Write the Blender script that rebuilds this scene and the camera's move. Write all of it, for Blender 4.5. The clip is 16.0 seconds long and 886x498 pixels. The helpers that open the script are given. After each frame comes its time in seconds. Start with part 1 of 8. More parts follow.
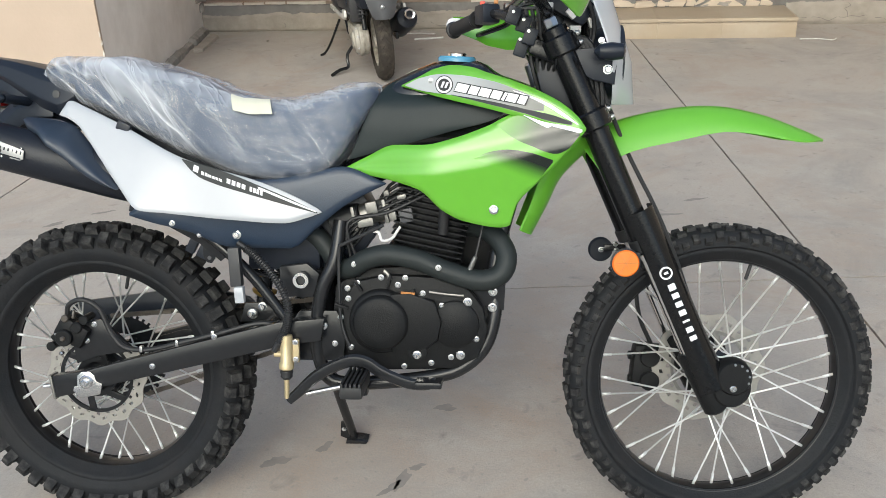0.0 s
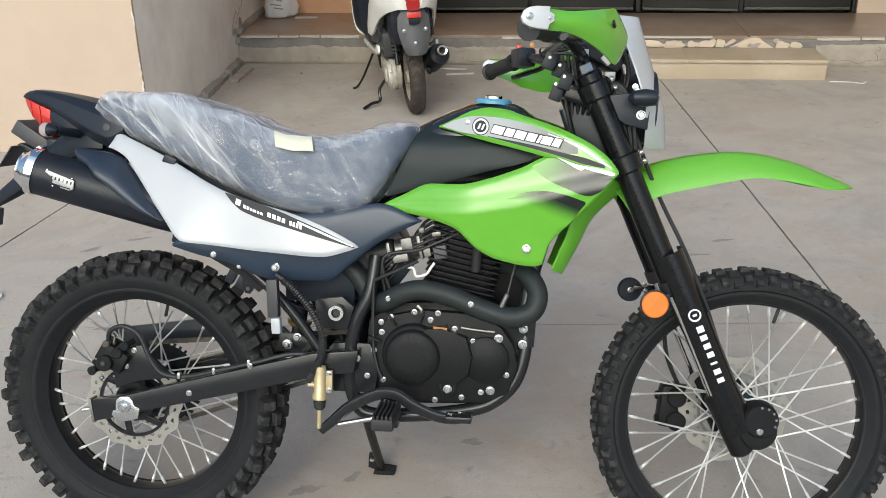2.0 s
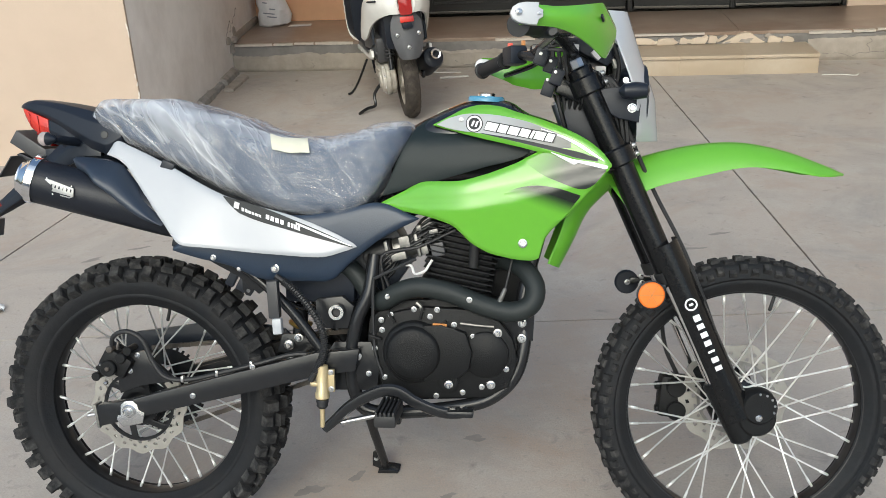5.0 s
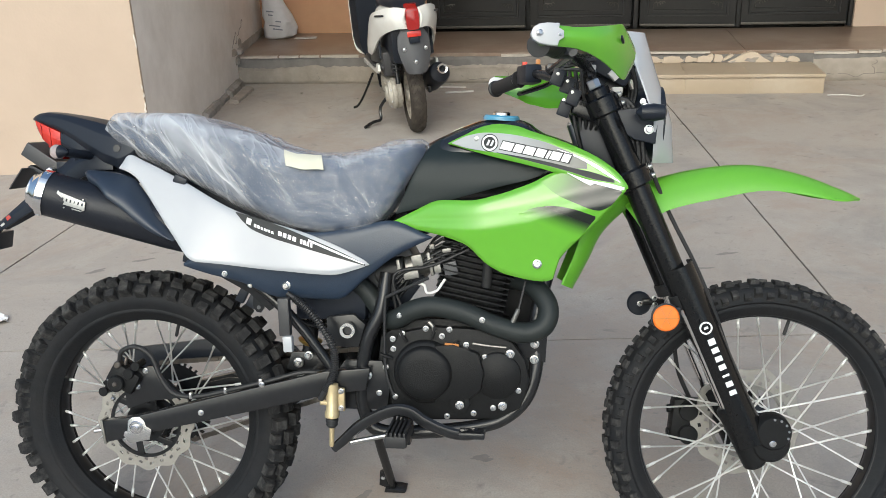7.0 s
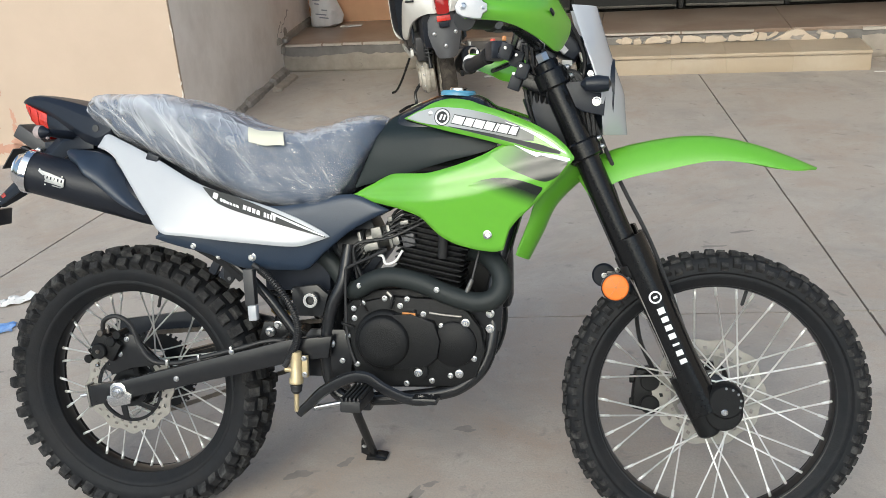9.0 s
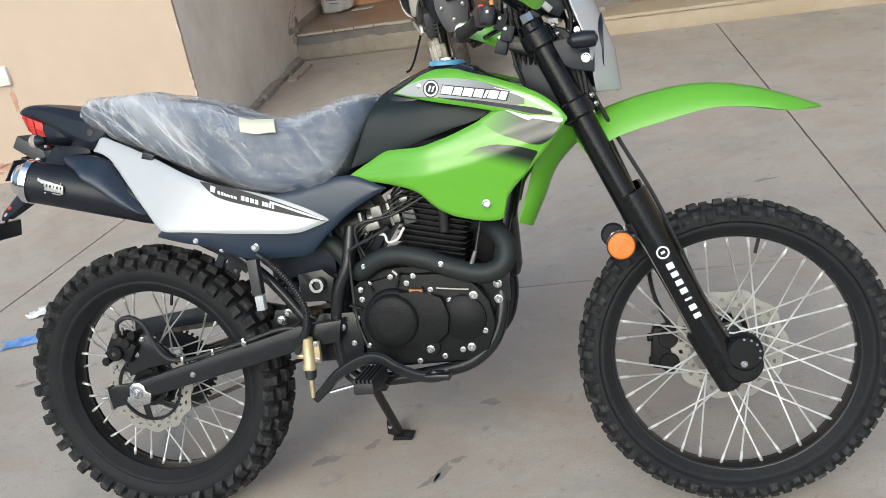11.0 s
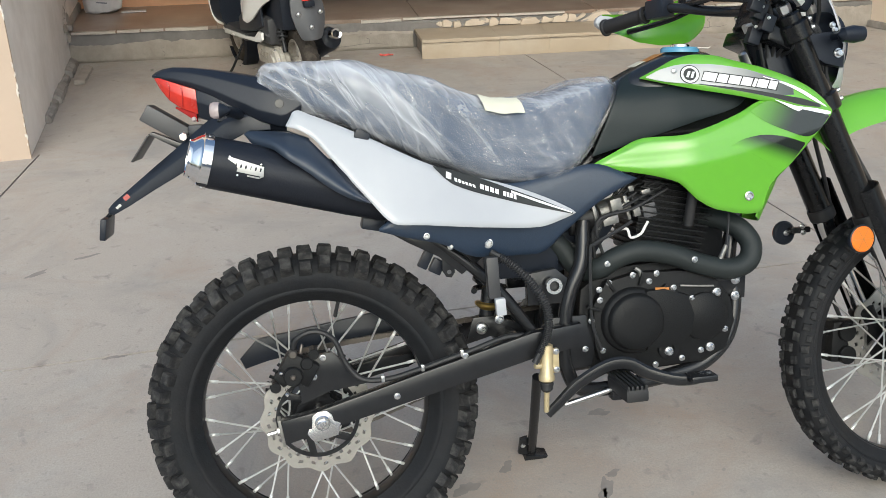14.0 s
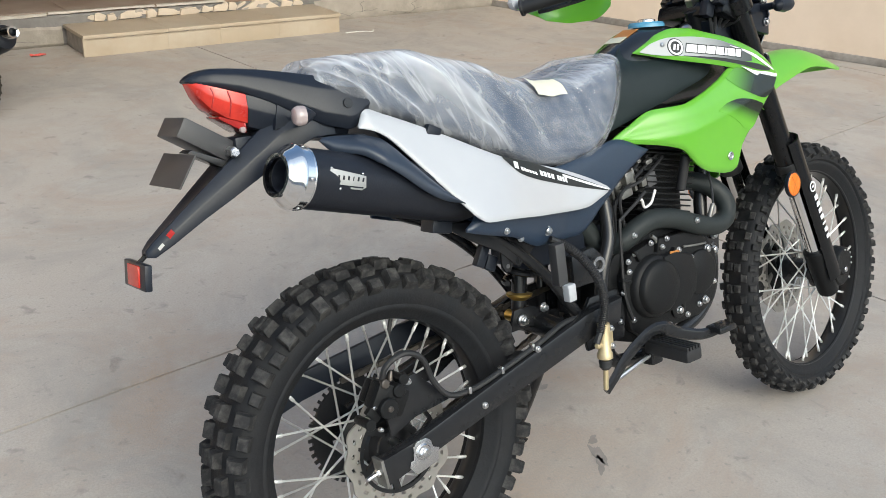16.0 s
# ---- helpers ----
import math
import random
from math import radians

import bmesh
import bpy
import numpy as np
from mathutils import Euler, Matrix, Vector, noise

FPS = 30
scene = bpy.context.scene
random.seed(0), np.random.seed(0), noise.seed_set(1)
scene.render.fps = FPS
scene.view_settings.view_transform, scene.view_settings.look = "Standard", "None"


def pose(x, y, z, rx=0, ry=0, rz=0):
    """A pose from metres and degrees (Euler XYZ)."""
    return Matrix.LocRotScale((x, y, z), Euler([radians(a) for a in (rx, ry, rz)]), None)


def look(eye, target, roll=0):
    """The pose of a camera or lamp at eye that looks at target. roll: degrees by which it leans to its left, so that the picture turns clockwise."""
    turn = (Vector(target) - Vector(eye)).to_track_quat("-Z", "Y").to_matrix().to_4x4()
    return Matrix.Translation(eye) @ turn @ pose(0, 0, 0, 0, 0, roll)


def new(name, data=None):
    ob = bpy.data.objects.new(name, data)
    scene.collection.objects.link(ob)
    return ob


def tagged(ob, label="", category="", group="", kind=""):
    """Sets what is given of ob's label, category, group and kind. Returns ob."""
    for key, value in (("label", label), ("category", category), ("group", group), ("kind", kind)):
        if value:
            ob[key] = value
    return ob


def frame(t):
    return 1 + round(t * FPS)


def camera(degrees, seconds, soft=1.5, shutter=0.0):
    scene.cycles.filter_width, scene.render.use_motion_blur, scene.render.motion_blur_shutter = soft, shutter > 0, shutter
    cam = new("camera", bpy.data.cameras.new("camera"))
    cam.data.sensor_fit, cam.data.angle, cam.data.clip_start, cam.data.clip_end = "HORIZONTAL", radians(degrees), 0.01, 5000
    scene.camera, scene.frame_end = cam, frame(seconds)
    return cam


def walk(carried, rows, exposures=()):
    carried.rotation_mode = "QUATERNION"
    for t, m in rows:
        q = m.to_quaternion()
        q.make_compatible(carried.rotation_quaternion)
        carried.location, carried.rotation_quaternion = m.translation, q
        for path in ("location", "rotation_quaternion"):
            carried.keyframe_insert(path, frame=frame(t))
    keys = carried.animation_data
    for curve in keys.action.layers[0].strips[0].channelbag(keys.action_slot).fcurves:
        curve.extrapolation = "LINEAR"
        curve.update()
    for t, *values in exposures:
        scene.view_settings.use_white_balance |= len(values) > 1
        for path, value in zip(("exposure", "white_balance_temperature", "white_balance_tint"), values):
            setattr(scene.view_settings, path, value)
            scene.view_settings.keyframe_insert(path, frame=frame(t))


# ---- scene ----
cam = camera(50.3, 16.0, soft=0.8)
PATH = [
    (0, (0.944, -1.775, 1.482), (0.776, 0.026, 0.63), -2.1),
    (0.5, (0.933, -1.799, 1.505), (0.741, 0.001, 0.655), -2.2),
    (1, (0.924, -1.801, 1.5), (0.722, 0.006, 0.667), -1.9),
    (1.5, (0.912, -1.806, 1.505), (0.706, 0.008, 0.689), -1.1),
    (2, (0.927, -1.814, 1.513), (0.709, 0.01, 0.722), -1.3),
    (2.5, (0.945, -1.824, 1.513), (0.724, 0.005, 0.736), -2.0),
    (3, (0.937, -1.837, 1.503), (0.719, -0.01, 0.719), -2.3),
    (3.5, (0.947, -1.85, 1.516), (0.725, -0.025, 0.729), -2.5),
    (4, (0.941, -1.849, 1.5), (0.723, -0.026, 0.708), -2.9),
    (6.5, (0.928, -1.825, 1.514), (0.713, 0.014, 0.758), -2.6),
    (7, (0.902, -1.824, 1.513), (0.687, 0.015, 0.757), -2.0),
    (7.5, (0.895, -1.827, 1.506), (0.678, 0.011, 0.749), -1.2),
    (8, (0.926, -1.841, 1.502), (0.712, -0.007, 0.734), -0.0),
    (8.5, (1.049, -1.85, 1.51), (0.82, -0.018, 0.74), -0.6),
    (8.7, (1.107, -1.858, 1.499), (0.798, -0.038, 0.73), -1.9),
    (10.8, (1.27, -1.821, 1.468), (0.829, -0.045, 0.663), -10.1),
    (11, (1.245, -1.82, 1.46), (0.783, -0.048, 0.657), -10.3),
    (11.5, (1.127, -1.819, 1.48), (0.605, -0.069, 0.665), -10.2),
    (12, (0.9, -1.861, 1.485), (0.442, -0.087, 0.683), -7.6),
    (12.5, (0.738, -1.858, 1.45), (0.493, -0.029, 0.68), -3.3),
    (13, (0.478, -1.728, 1.419), (0.365, 0.115, 0.651), -3.3),
    (13.5, (0.245, -1.673, 1.418), (0.22, 0.164, 0.626), -4.7),
    (14, (-0.023, -1.675, 1.42), (0.285, 0.129, 0.613), -0.9),
    (14.5, (-0.213, -1.525, 1.388), (0.37, 0.213, 0.588), -0.1),
    (15, (-0.38, -1.355, 1.393), (0.281, 0.347, 0.576), -1.2),
    (15.5, (-0.616, -1.292, 1.399), (0.289, 0.288, 0.571), 0.6),
    (16, (-0.827, -1.203, 1.378), (0.299, 0.234, 0.561), 2.3),
]
walk(cam, [(t, look(eye, target, roll)) for t, eye, target, roll in PATH], [(0, 0.18, 5650, 0), (2, 0.13, 5650, 0), (12.5, 0.13, 5650, 0), (14.5, 0.20, 5650, 0), (16, 0.32, 5700, 0)])

# ---- light: a bright hazy sky, the yard lies in open shade ----
world = bpy.data.worlds.new("hazy_sky")
scene.world = world
world.use_nodes = True
wn = world.node_tree
sky = wn.nodes.new("ShaderNodeTexSky")
sky.sky_type, sky.sun_disc = "NISHITA", False
sky.sun_elevation, sky.sun_rotation = radians(36), radians(187.4)
sky.air_density, sky.dust_density = 1.0, 6.0
wn.links.new(sky.outputs[0], wn.nodes["Background"].inputs[0])
wn.nodes["Background"].inputs[1].default_value = 0.185
sun = new("sun", bpy.data.lights.new("sun", "SUN"))
sun.data.energy, sun.data.angle, sun.data.color = 0.60, radians(115), (1.0, 0.95, 0.88)
sun.matrix_world = look((-0.8, -6.2, 4.7), (0.0, 0.0, 0.0))

# ---- materials ----

def mat(name, color, rough=0.5, metal=0.0, vary=0.12, scale=40.0, bump=0.0, bump_scale=300.0, coat=0.0, stain=None, stain_scale=3.0, stain_amount=0.5, spec=0.5):
    """A surface with variation at two scales: grain and larger stains, with fine relief."""
    m = bpy.data.materials.new(name)
    m.use_nodes = True
    nt = m.node_tree
    b = nt.nodes["Principled BSDF"]
    b.inputs["Metallic"].default_value = metal
    b.inputs["Specular IOR Level"].default_value = spec
    b.inputs["Coat Weight"].default_value = coat
    b.inputs["Coat Roughness"].default_value = 0.08
    tc = nt.nodes.new("ShaderNodeTexCoord")
    n1 = nt.nodes.new("ShaderNodeTexNoise")
    n1.inputs["Scale"].default_value, n1.inputs["Detail"].default_value = scale, 6
    n2 = nt.nodes.new("ShaderNodeTexNoise")
    n2.inputs["Scale"].default_value, n2.inputs["Detail"].default_value, n2.inputs["Roughness"].default_value = stain_scale, 5, 0.65
    for n in (n1, n2):
        nt.links.new(tc.outputs["Object"], n.inputs["Vector"])
    lo, hi = [max(0, c * (1 - vary)) for c in color], [min(1, c * (1 + vary)) for c in color]
    mix = nt.nodes.new("ShaderNodeMix")
    mix.data_type = "RGBA"
    mix.inputs["A"].default_value, mix.inputs["B"].default_value = (*lo, 1), (*hi, 1)
    nt.links.new(n1.outputs["Fac"], mix.inputs["Factor"])
    ramp = nt.nodes.new("ShaderNodeValToRGB")
    ramp.color_ramp.elements[0].position, ramp.color_ramp.elements[1].position = 0.45, 0.72
    ramp.color_ramp.elements[1].color = (stain_amount, stain_amount, stain_amount, 1)
    nt.links.new(n2.outputs["Fac"], ramp.inputs["Fac"])
    st = nt.nodes.new("ShaderNodeMix")
    st.data_type = "RGBA"
    st.inputs["B"].default_value = (*(stain or [c * 0.8 for c in color]), 1)
    nt.links.new(ramp.outputs[0], st.inputs["Factor"])
    nt.links.new(mix.outputs["Result"], st.inputs["A"])
    nt.links.new(st.outputs["Result"], b.inputs["Base Color"])
    rr = nt.nodes.new("ShaderNodeMapRange")
    rr.inputs["To Min"].default_value, rr.inputs["To Max"].default_value = max(0.02, rough - 0.08), min(1, rough + 0.08)
    nt.links.new(n2.outputs["Fac"], rr.inputs["Value"])
    nt.links.new(rr.outputs[0], b.inputs["Roughness"])
    if bump:
        n3 = nt.nodes.new("ShaderNodeTexNoise")
        n3.inputs["Scale"].default_value, n3.inputs["Detail"].default_value = bump_scale, 4
        nt.links.new(tc.outputs["Object"], n3.inputs["Vector"])
        bp = nt.nodes.new("ShaderNodeBump")
        bp.inputs["Strength"].default_value, bp.inputs["Distance"].default_value = bump, 0.004
        nt.links.new(n3.outputs["Fac"], bp.inputs["Height"])
        nt.links.new(bp.outputs[0], b.inputs["Normal"])
    return m


def concrete_material():
    """Worn yard concrete: grain, grey washes, brown dirt and small dark spots."""
    m = bpy.data.materials.new("worn_concrete")
    m.use_nodes = True
    nt = m.node_tree
    b = nt.nodes["Principled BSDF"]
    b.inputs["Roughness"].default_value = 0.85
    tc = nt.nodes.new("ShaderNodeTexCoord")

    def layer(below, color, scale, detail, rough, distort, lo, hi, amount):
        n = nt.nodes.new("ShaderNodeTexNoise")
        n.inputs["Scale"].default_value, n.inputs["Detail"].default_value = scale, detail
        n.inputs["Roughness"].default_value, n.inputs["Distortion"].default_value = rough, distort
        nt.links.new(tc.outputs["Object"], n.inputs["Vector"])
        r = nt.nodes.new("ShaderNodeMapRange")
        r.inputs["From Min"].default_value, r.inputs["From Max"].default_value, r.inputs["To Max"].default_value = lo, hi, amount
        nt.links.new(n.outputs["Fac"], r.inputs["Value"])
        x = nt.nodes.new("ShaderNodeMix")
        x.data_type = "RGBA"
        x.inputs["B"].default_value = (*color, 1)
        nt.links.new(r.outputs[0], x.inputs["Factor"])
        if below is None:
            x.inputs["A"].default_value = (0.395, 0.355, 0.315, 1)
        else:
            nt.links.new(below, x.inputs["A"])
        return x.outputs["Result"], n
    c, _ = layer(None, (0.265, 0.25, 0.235), 1.5, 8, 0.72, 0.7, 0.46, 0.70, 0.95)
    c, _ = layer(c, (0.335, 0.255, 0.195), 1.3, 8, 0.72, 0.9, 0.48, 0.72, 0.85)
    c, _ = layer(c, (0.44, 0.42, 0.39), 4.3, 6, 0.70, 0.3, 0.52, 0.76, 0.55)
    c, _ = layer(c, (0.20, 0.18, 0.165), 11.0, 4, 0.6, 0.6, 0.62, 0.74, 0.8)
    c, _ = layer(c, (0.25, 0.23, 0.21), 46.0, 2, 0.5, 0.0, 0.64, 0.74, 0.7)
    c, g = layer(c, (0.29, 0.27, 0.25), 160.0, 5, 0.6, 0.0, 0.40, 0.70, 0.6)
    nt.links.new(c, b.inputs["Base Color"])
    bp = nt.nodes.new("ShaderNodeBump")
    bp.inputs["Strength"].default_value, bp.inputs["Distance"].default_value = 0.3, 0.004
    nt.links.new(g.outputs["Fac"], bp.inputs["Height"])
    nt.links.new(bp.outputs[0], b.inputs["Normal"])
    return m


CONCRETE = concrete_material()
JOINT = mat("joint_dirt", (0.16, 0.145, 0.13), 0.95)
STAIN = mat("oil_stain", (0.23, 0.21, 0.195), 0.8, vary=0.3, scale=25)
CREAM = mat("cream_plaster", (0.515, 0.41, 0.32), 0.8, vary=0.05, scale=8, bump=0.2, bump_scale=60, stain=(0.455, 0.36, 0.275), stain_scale=1.3, stain_amount=0.6)
PALE = mat("pale_plaster", (0.80, 0.75, 0.70), 0.8, vary=0.06, scale=10, bump=0.2, bump_scale=50, stain=(0.55, 0.49, 0.43), stain_scale=1.6, stain_amount=0.6)
ORANGE_WALL = mat("ochre_plaster", (0.56, 0.33, 0.19), 0.8, vary=0.06, scale=9, bump=0.15, bump_scale=50)
PALE_CREAM = mat("pale_cream_plaster", (0.70, 0.58, 0.46), 0.8, vary=0.05, scale=8, bump=0.15, bump_scale=60, stain=(0.62, 0.50, 0.38), stain_scale=1.1, stain_amount=0.7)
PEEL = mat("old_red_paint", (0.49, 0.285, 0.205), 0.85, vary=0.2, scale=20)
CHIP = mat("bare_plaster", (0.66, 0.62, 0.56), 0.85, vary=0.1)
RENDER_COAT = mat("cement_render_coat", (0.31, 0.275, 0.235), 0.9, vary=0.2, scale=14, bump=0.7, bump_scale=45, stain=(0.20, 0.18, 0.155), stain_scale=4, stain_amount=0.8)
RISER = mat("porch_render", (0.18, 0.17, 0.16), 0.9, vary=0.25, scale=18, bump=0.7, bump_scale=45, stain=(0.12, 0.112, 0.105), stain_scale=3, stain_amount=0.8)
MORTAR = mat("grey_mortar", (0.29, 0.265, 0.24), 0.95, vary=0.35, scale=22, bump=1.0, bump_scale=38, stain=(0.16, 0.14, 0.12), stain_scale=9, stain_amount=0.7)
STONE = mat("broken_stone", (0.50, 0.42, 0.33), 0.85, vary=0.2, scale=12, bump=0.4, bump_scale=60)
PORCH_TILE = mat("porch_tile", (0.21, 0.15, 0.11), 0.3, vary=0.18, scale=9, stain=(0.33, 0.27, 0.22), stain_scale=2.4, stain_amount=0.85)
MARBLE = mat("beige_marble", (0.38, 0.31, 0.225), 0.45, vary=0.09, scale=6, bump=0.2, bump_scale=40, stain=(0.45, 0.39, 0.31), stain_scale=2.2, stain_amount=0.8)
IRON = mat("black_iron_door", (0.018, 0.018, 0.018), 0.38, vary=0.3, scale=30)
IRON_TRIM = mat("worn_iron_trim", (0.085, 0.08, 0.07), 0.45, metal=0.6, vary=0.3)
SACK = mat("white_woven_sack", (0.60, 0.59, 0.60), 0.7, vary=0.12, scale=30, bump=0.5, bump_scale=90)
INK = mat("grey_print", (0.22, 0.23, 0.27), 0.7, vary=0.3, scale=60)
PVC = mat("white_window_frame", (0.75, 0.73, 0.70), 0.35)
PAPER = mat("crumpled_paper", (0.62, 0.62, 0.62), 0.8, vary=0.15)
BLUE_PACK = mat("blue_packet", (0.08, 0.22, 0.55), 0.35, vary=0.4, scale=60, stain=(0.5, 0.6, 0.75), stain_scale=25)
RED_PACK = mat("red_packet", (0.55, 0.08, 0.06), 0.4)
WHITE_STICK = mat("white_plastic_scrap", (0.55, 0.53, 0.50), 0.6)

GREEN = mat("green_gloss_plastic", (0.132, 0.368, 0.026), 0.22, vary=0.03, coat=0.35, stain=(0.122, 0.345, 0.024))
GREEN_SATIN = mat("green_satin_plastic", (0.132, 0.368, 0.026), 0.36, vary=0.04, coat=0.12, stain=(0.122, 0.345, 0.024))
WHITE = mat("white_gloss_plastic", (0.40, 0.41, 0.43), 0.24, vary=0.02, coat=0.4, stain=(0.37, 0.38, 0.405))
SCOOTER_WHITE = mat("white_scooter_lacquer", (0.80, 0.79, 0.75), 0.25, vary=0.03, coat=0.4)
NOSING = mat("broken_tile_edge", (0.46, 0.42, 0.37), 0.7, vary=0.25, scale=25)
BLACK_GLOSS = mat("black_tank_lacquer", (0.012, 0.013, 0.014), 0.22, vary=0.1, coat=0.3)
BLACK_PLASTIC = mat("black_satin_plastic", (0.0120, 0.0150, 0.0225), 0.36, vary=0.2, scale=200, bump=0.05, spec=0.30)
CARBON = mat("blue_grey_textured_plastic", (0.018, 0.030, 0.053), 0.34, vary=0.35, scale=420, bump=0.12, bump_scale=500, spec=0.5)
SHIELD = mat("glossy_dark_shield", (0.020, 0.029, 0.047), 0.46, vary=0.1, spec=0.6)
BLACK_METAL = mat("black_painted_metal", (0.0140, 0.0145, 0.0160), 0.24, vary=0.25, scale=80, spec=0.40)
FORK_BLACK = mat("black_fork_lacquer", (0.0075, 0.0078, 0.0085), 0.20, vary=0.2, scale=80, spec=0.28)
ENGINE = mat("black_engine_casting", (0.0098, 0.0102, 0.0108), 0.40, vary=0.3, scale=150, bump=0.25, bump_scale=420, spec=0.16)
MUFFLER = mat("matt_black_muffler", (0.011, 0.013, 0.019), 0.42, vary=0.25, scale=120, bump=0.1, spec=0.30)
HEADER = mat("heatproof_black_pipe", (0.018, 0.022, 0.022), 0.55, vary=0.25, scale=60, bump=0.1, spec=0.3)
RUBBER = mat("tyre_rubber", (0.0125, 0.0135, 0.0155), 0.62, vary=0.35, scale=60, bump=0.2, bump_scale=200, stain=(0.024, 0.022, 0.021), stain_scale=9, stain_amount=0.5, spec=0.18)
KNOB_DUST = mat("dusty_tread_rubber", (0.020, 0.020, 0.021), 0.85, vary=0.6, scale=60, bump=0.3, bump_scale=120, stain=(0.085, 0.082, 0.078), stain_scale=45, stain_amount=0.8, spec=0.2)
SOFT_RUBBER = mat("black_rubber_hose", (0.014, 0.014, 0.015), 0.55, vary=0.2)
RIM = mat("black_anodised_rim", (0.019, 0.019, 0.020), 0.3, metal=0.3, vary=0.2)
STEEL = mat("brushed_disc_steel", (0.36, 0.345, 0.315), 0.42, metal=0.75, vary=0.1, scale=90)
ZINC = mat("zinc_plated_bolt", (0.58, 0.58, 0.58), 0.28, metal=1.0, vary=0.1)
CHROME = mat("polished_chrome", (0.80, 0.80, 0.80), 0.08, metal=1.0, vary=0.03)
SPOKE = mat("galvanised_spoke", (0.70, 0.70, 0.68), 0.36, metal=0.35, vary=0.1)
BRASS = mat("yellow_passivated_brass", (0.50, 0.41, 0.24), 0.42, metal=0.45, vary=0.15, scale=90)
ALLOY = mat("cast_alloy", (0.24, 0.235, 0.22), 0.42, metal=0.75, vary=0.3, scale=90, stain=(0.10, 0.095, 0.085), stain_scale=30)
DUSTY_ALLOY = mat("dusty_cast_alloy", (0.42, 0.39, 0.335), 0.6, metal=0.2, vary=0.25, scale=60, stain=(0.20, 0.175, 0.145), stain_scale=18, stain_amount=0.7)
DUSTY_RUBBER = mat("dust_brown_rubber", (0.040, 0.034, 0.028), 0.85, vary=0.4, scale=50, stain=(0.12, 0.10, 0.08), stain_scale=12, stain_amount=0.7, spec=0.25)
GOLD = mat("gold_shock_collar", (0.60, 0.42, 0.12), 0.3, metal=0.9)
CHAIN = mat("oily_chain_steel", (0.13, 0.115, 0.10), 0.4, metal=0.8, vary=0.3)
LENS_RED = mat("red_lens", (0.52, 0.032, 0.018), 0.26, vary=0.2, scale=60, coat=0.15, stain=(0.26, 0.010, 0.010), stain_scale=16, stain_amount=0.8)
LENS_DARK_RED = mat("dark_red_lens", (0.30, 0.012, 0.010), 0.16, vary=0.15, scale=60, coat=0.5)
LENS_ORANGE = mat("orange_reflector", (0.78, 0.18, 0.010), 0.3, vary=0.1, scale=300, bump=0.2, bump_scale=900)
LENS_CLEAR = mat("clear_indicator_lens", (0.36, 0.30, 0.29), 0.12, vary=0.45, scale=70, coat=0.4)
GREY_PLASTIC = mat("grey_plastic", (0.062, 0.062, 0.066), 0.5, vary=0.12)
DARK_GREY = mat("dark_grey_plastic", (0.035, 0.035, 0.037), 0.45, vary=0.15)
BLUE_CAP = mat("blue_cap_film", (0.10, 0.30, 0.46), 0.2, vary=0.25, scale=50, coat=0.4)
GUM_PAPER = mat("cream_paper_label", (0.62, 0.60, 0.48), 0.7, vary=0.06)
VINYL = mat("slate_seat_vinyl", (0.036, 0.058, 0.108), 0.5, vary=0.15, scale=120, bump=0.1)
DECAL_BLACK = mat("black_vinyl_decal", (0.010, 0.012, 0.012), 0.55)
DECAL_WHITE = mat("white_vinyl_decal", (0.78, 0.78, 0.78), 0.35)
BADGE = mat("silver_badge", (0.42, 0.42, 0.41), 0.4, metal=0.6)
KNEE = mat("dark_grained_plastic", (0.011, 0.017, 0.018), 0.45, vary=0.35, scale=420, bump=0.06, bump_scale=500, spec=0.26)
RED_SWITCH = mat("red_switch", (0.65, 0.05, 0.02), 0.4)
AMBER = mat("amber_plastic", (0.42, 0.17, 0.035), 0.4)


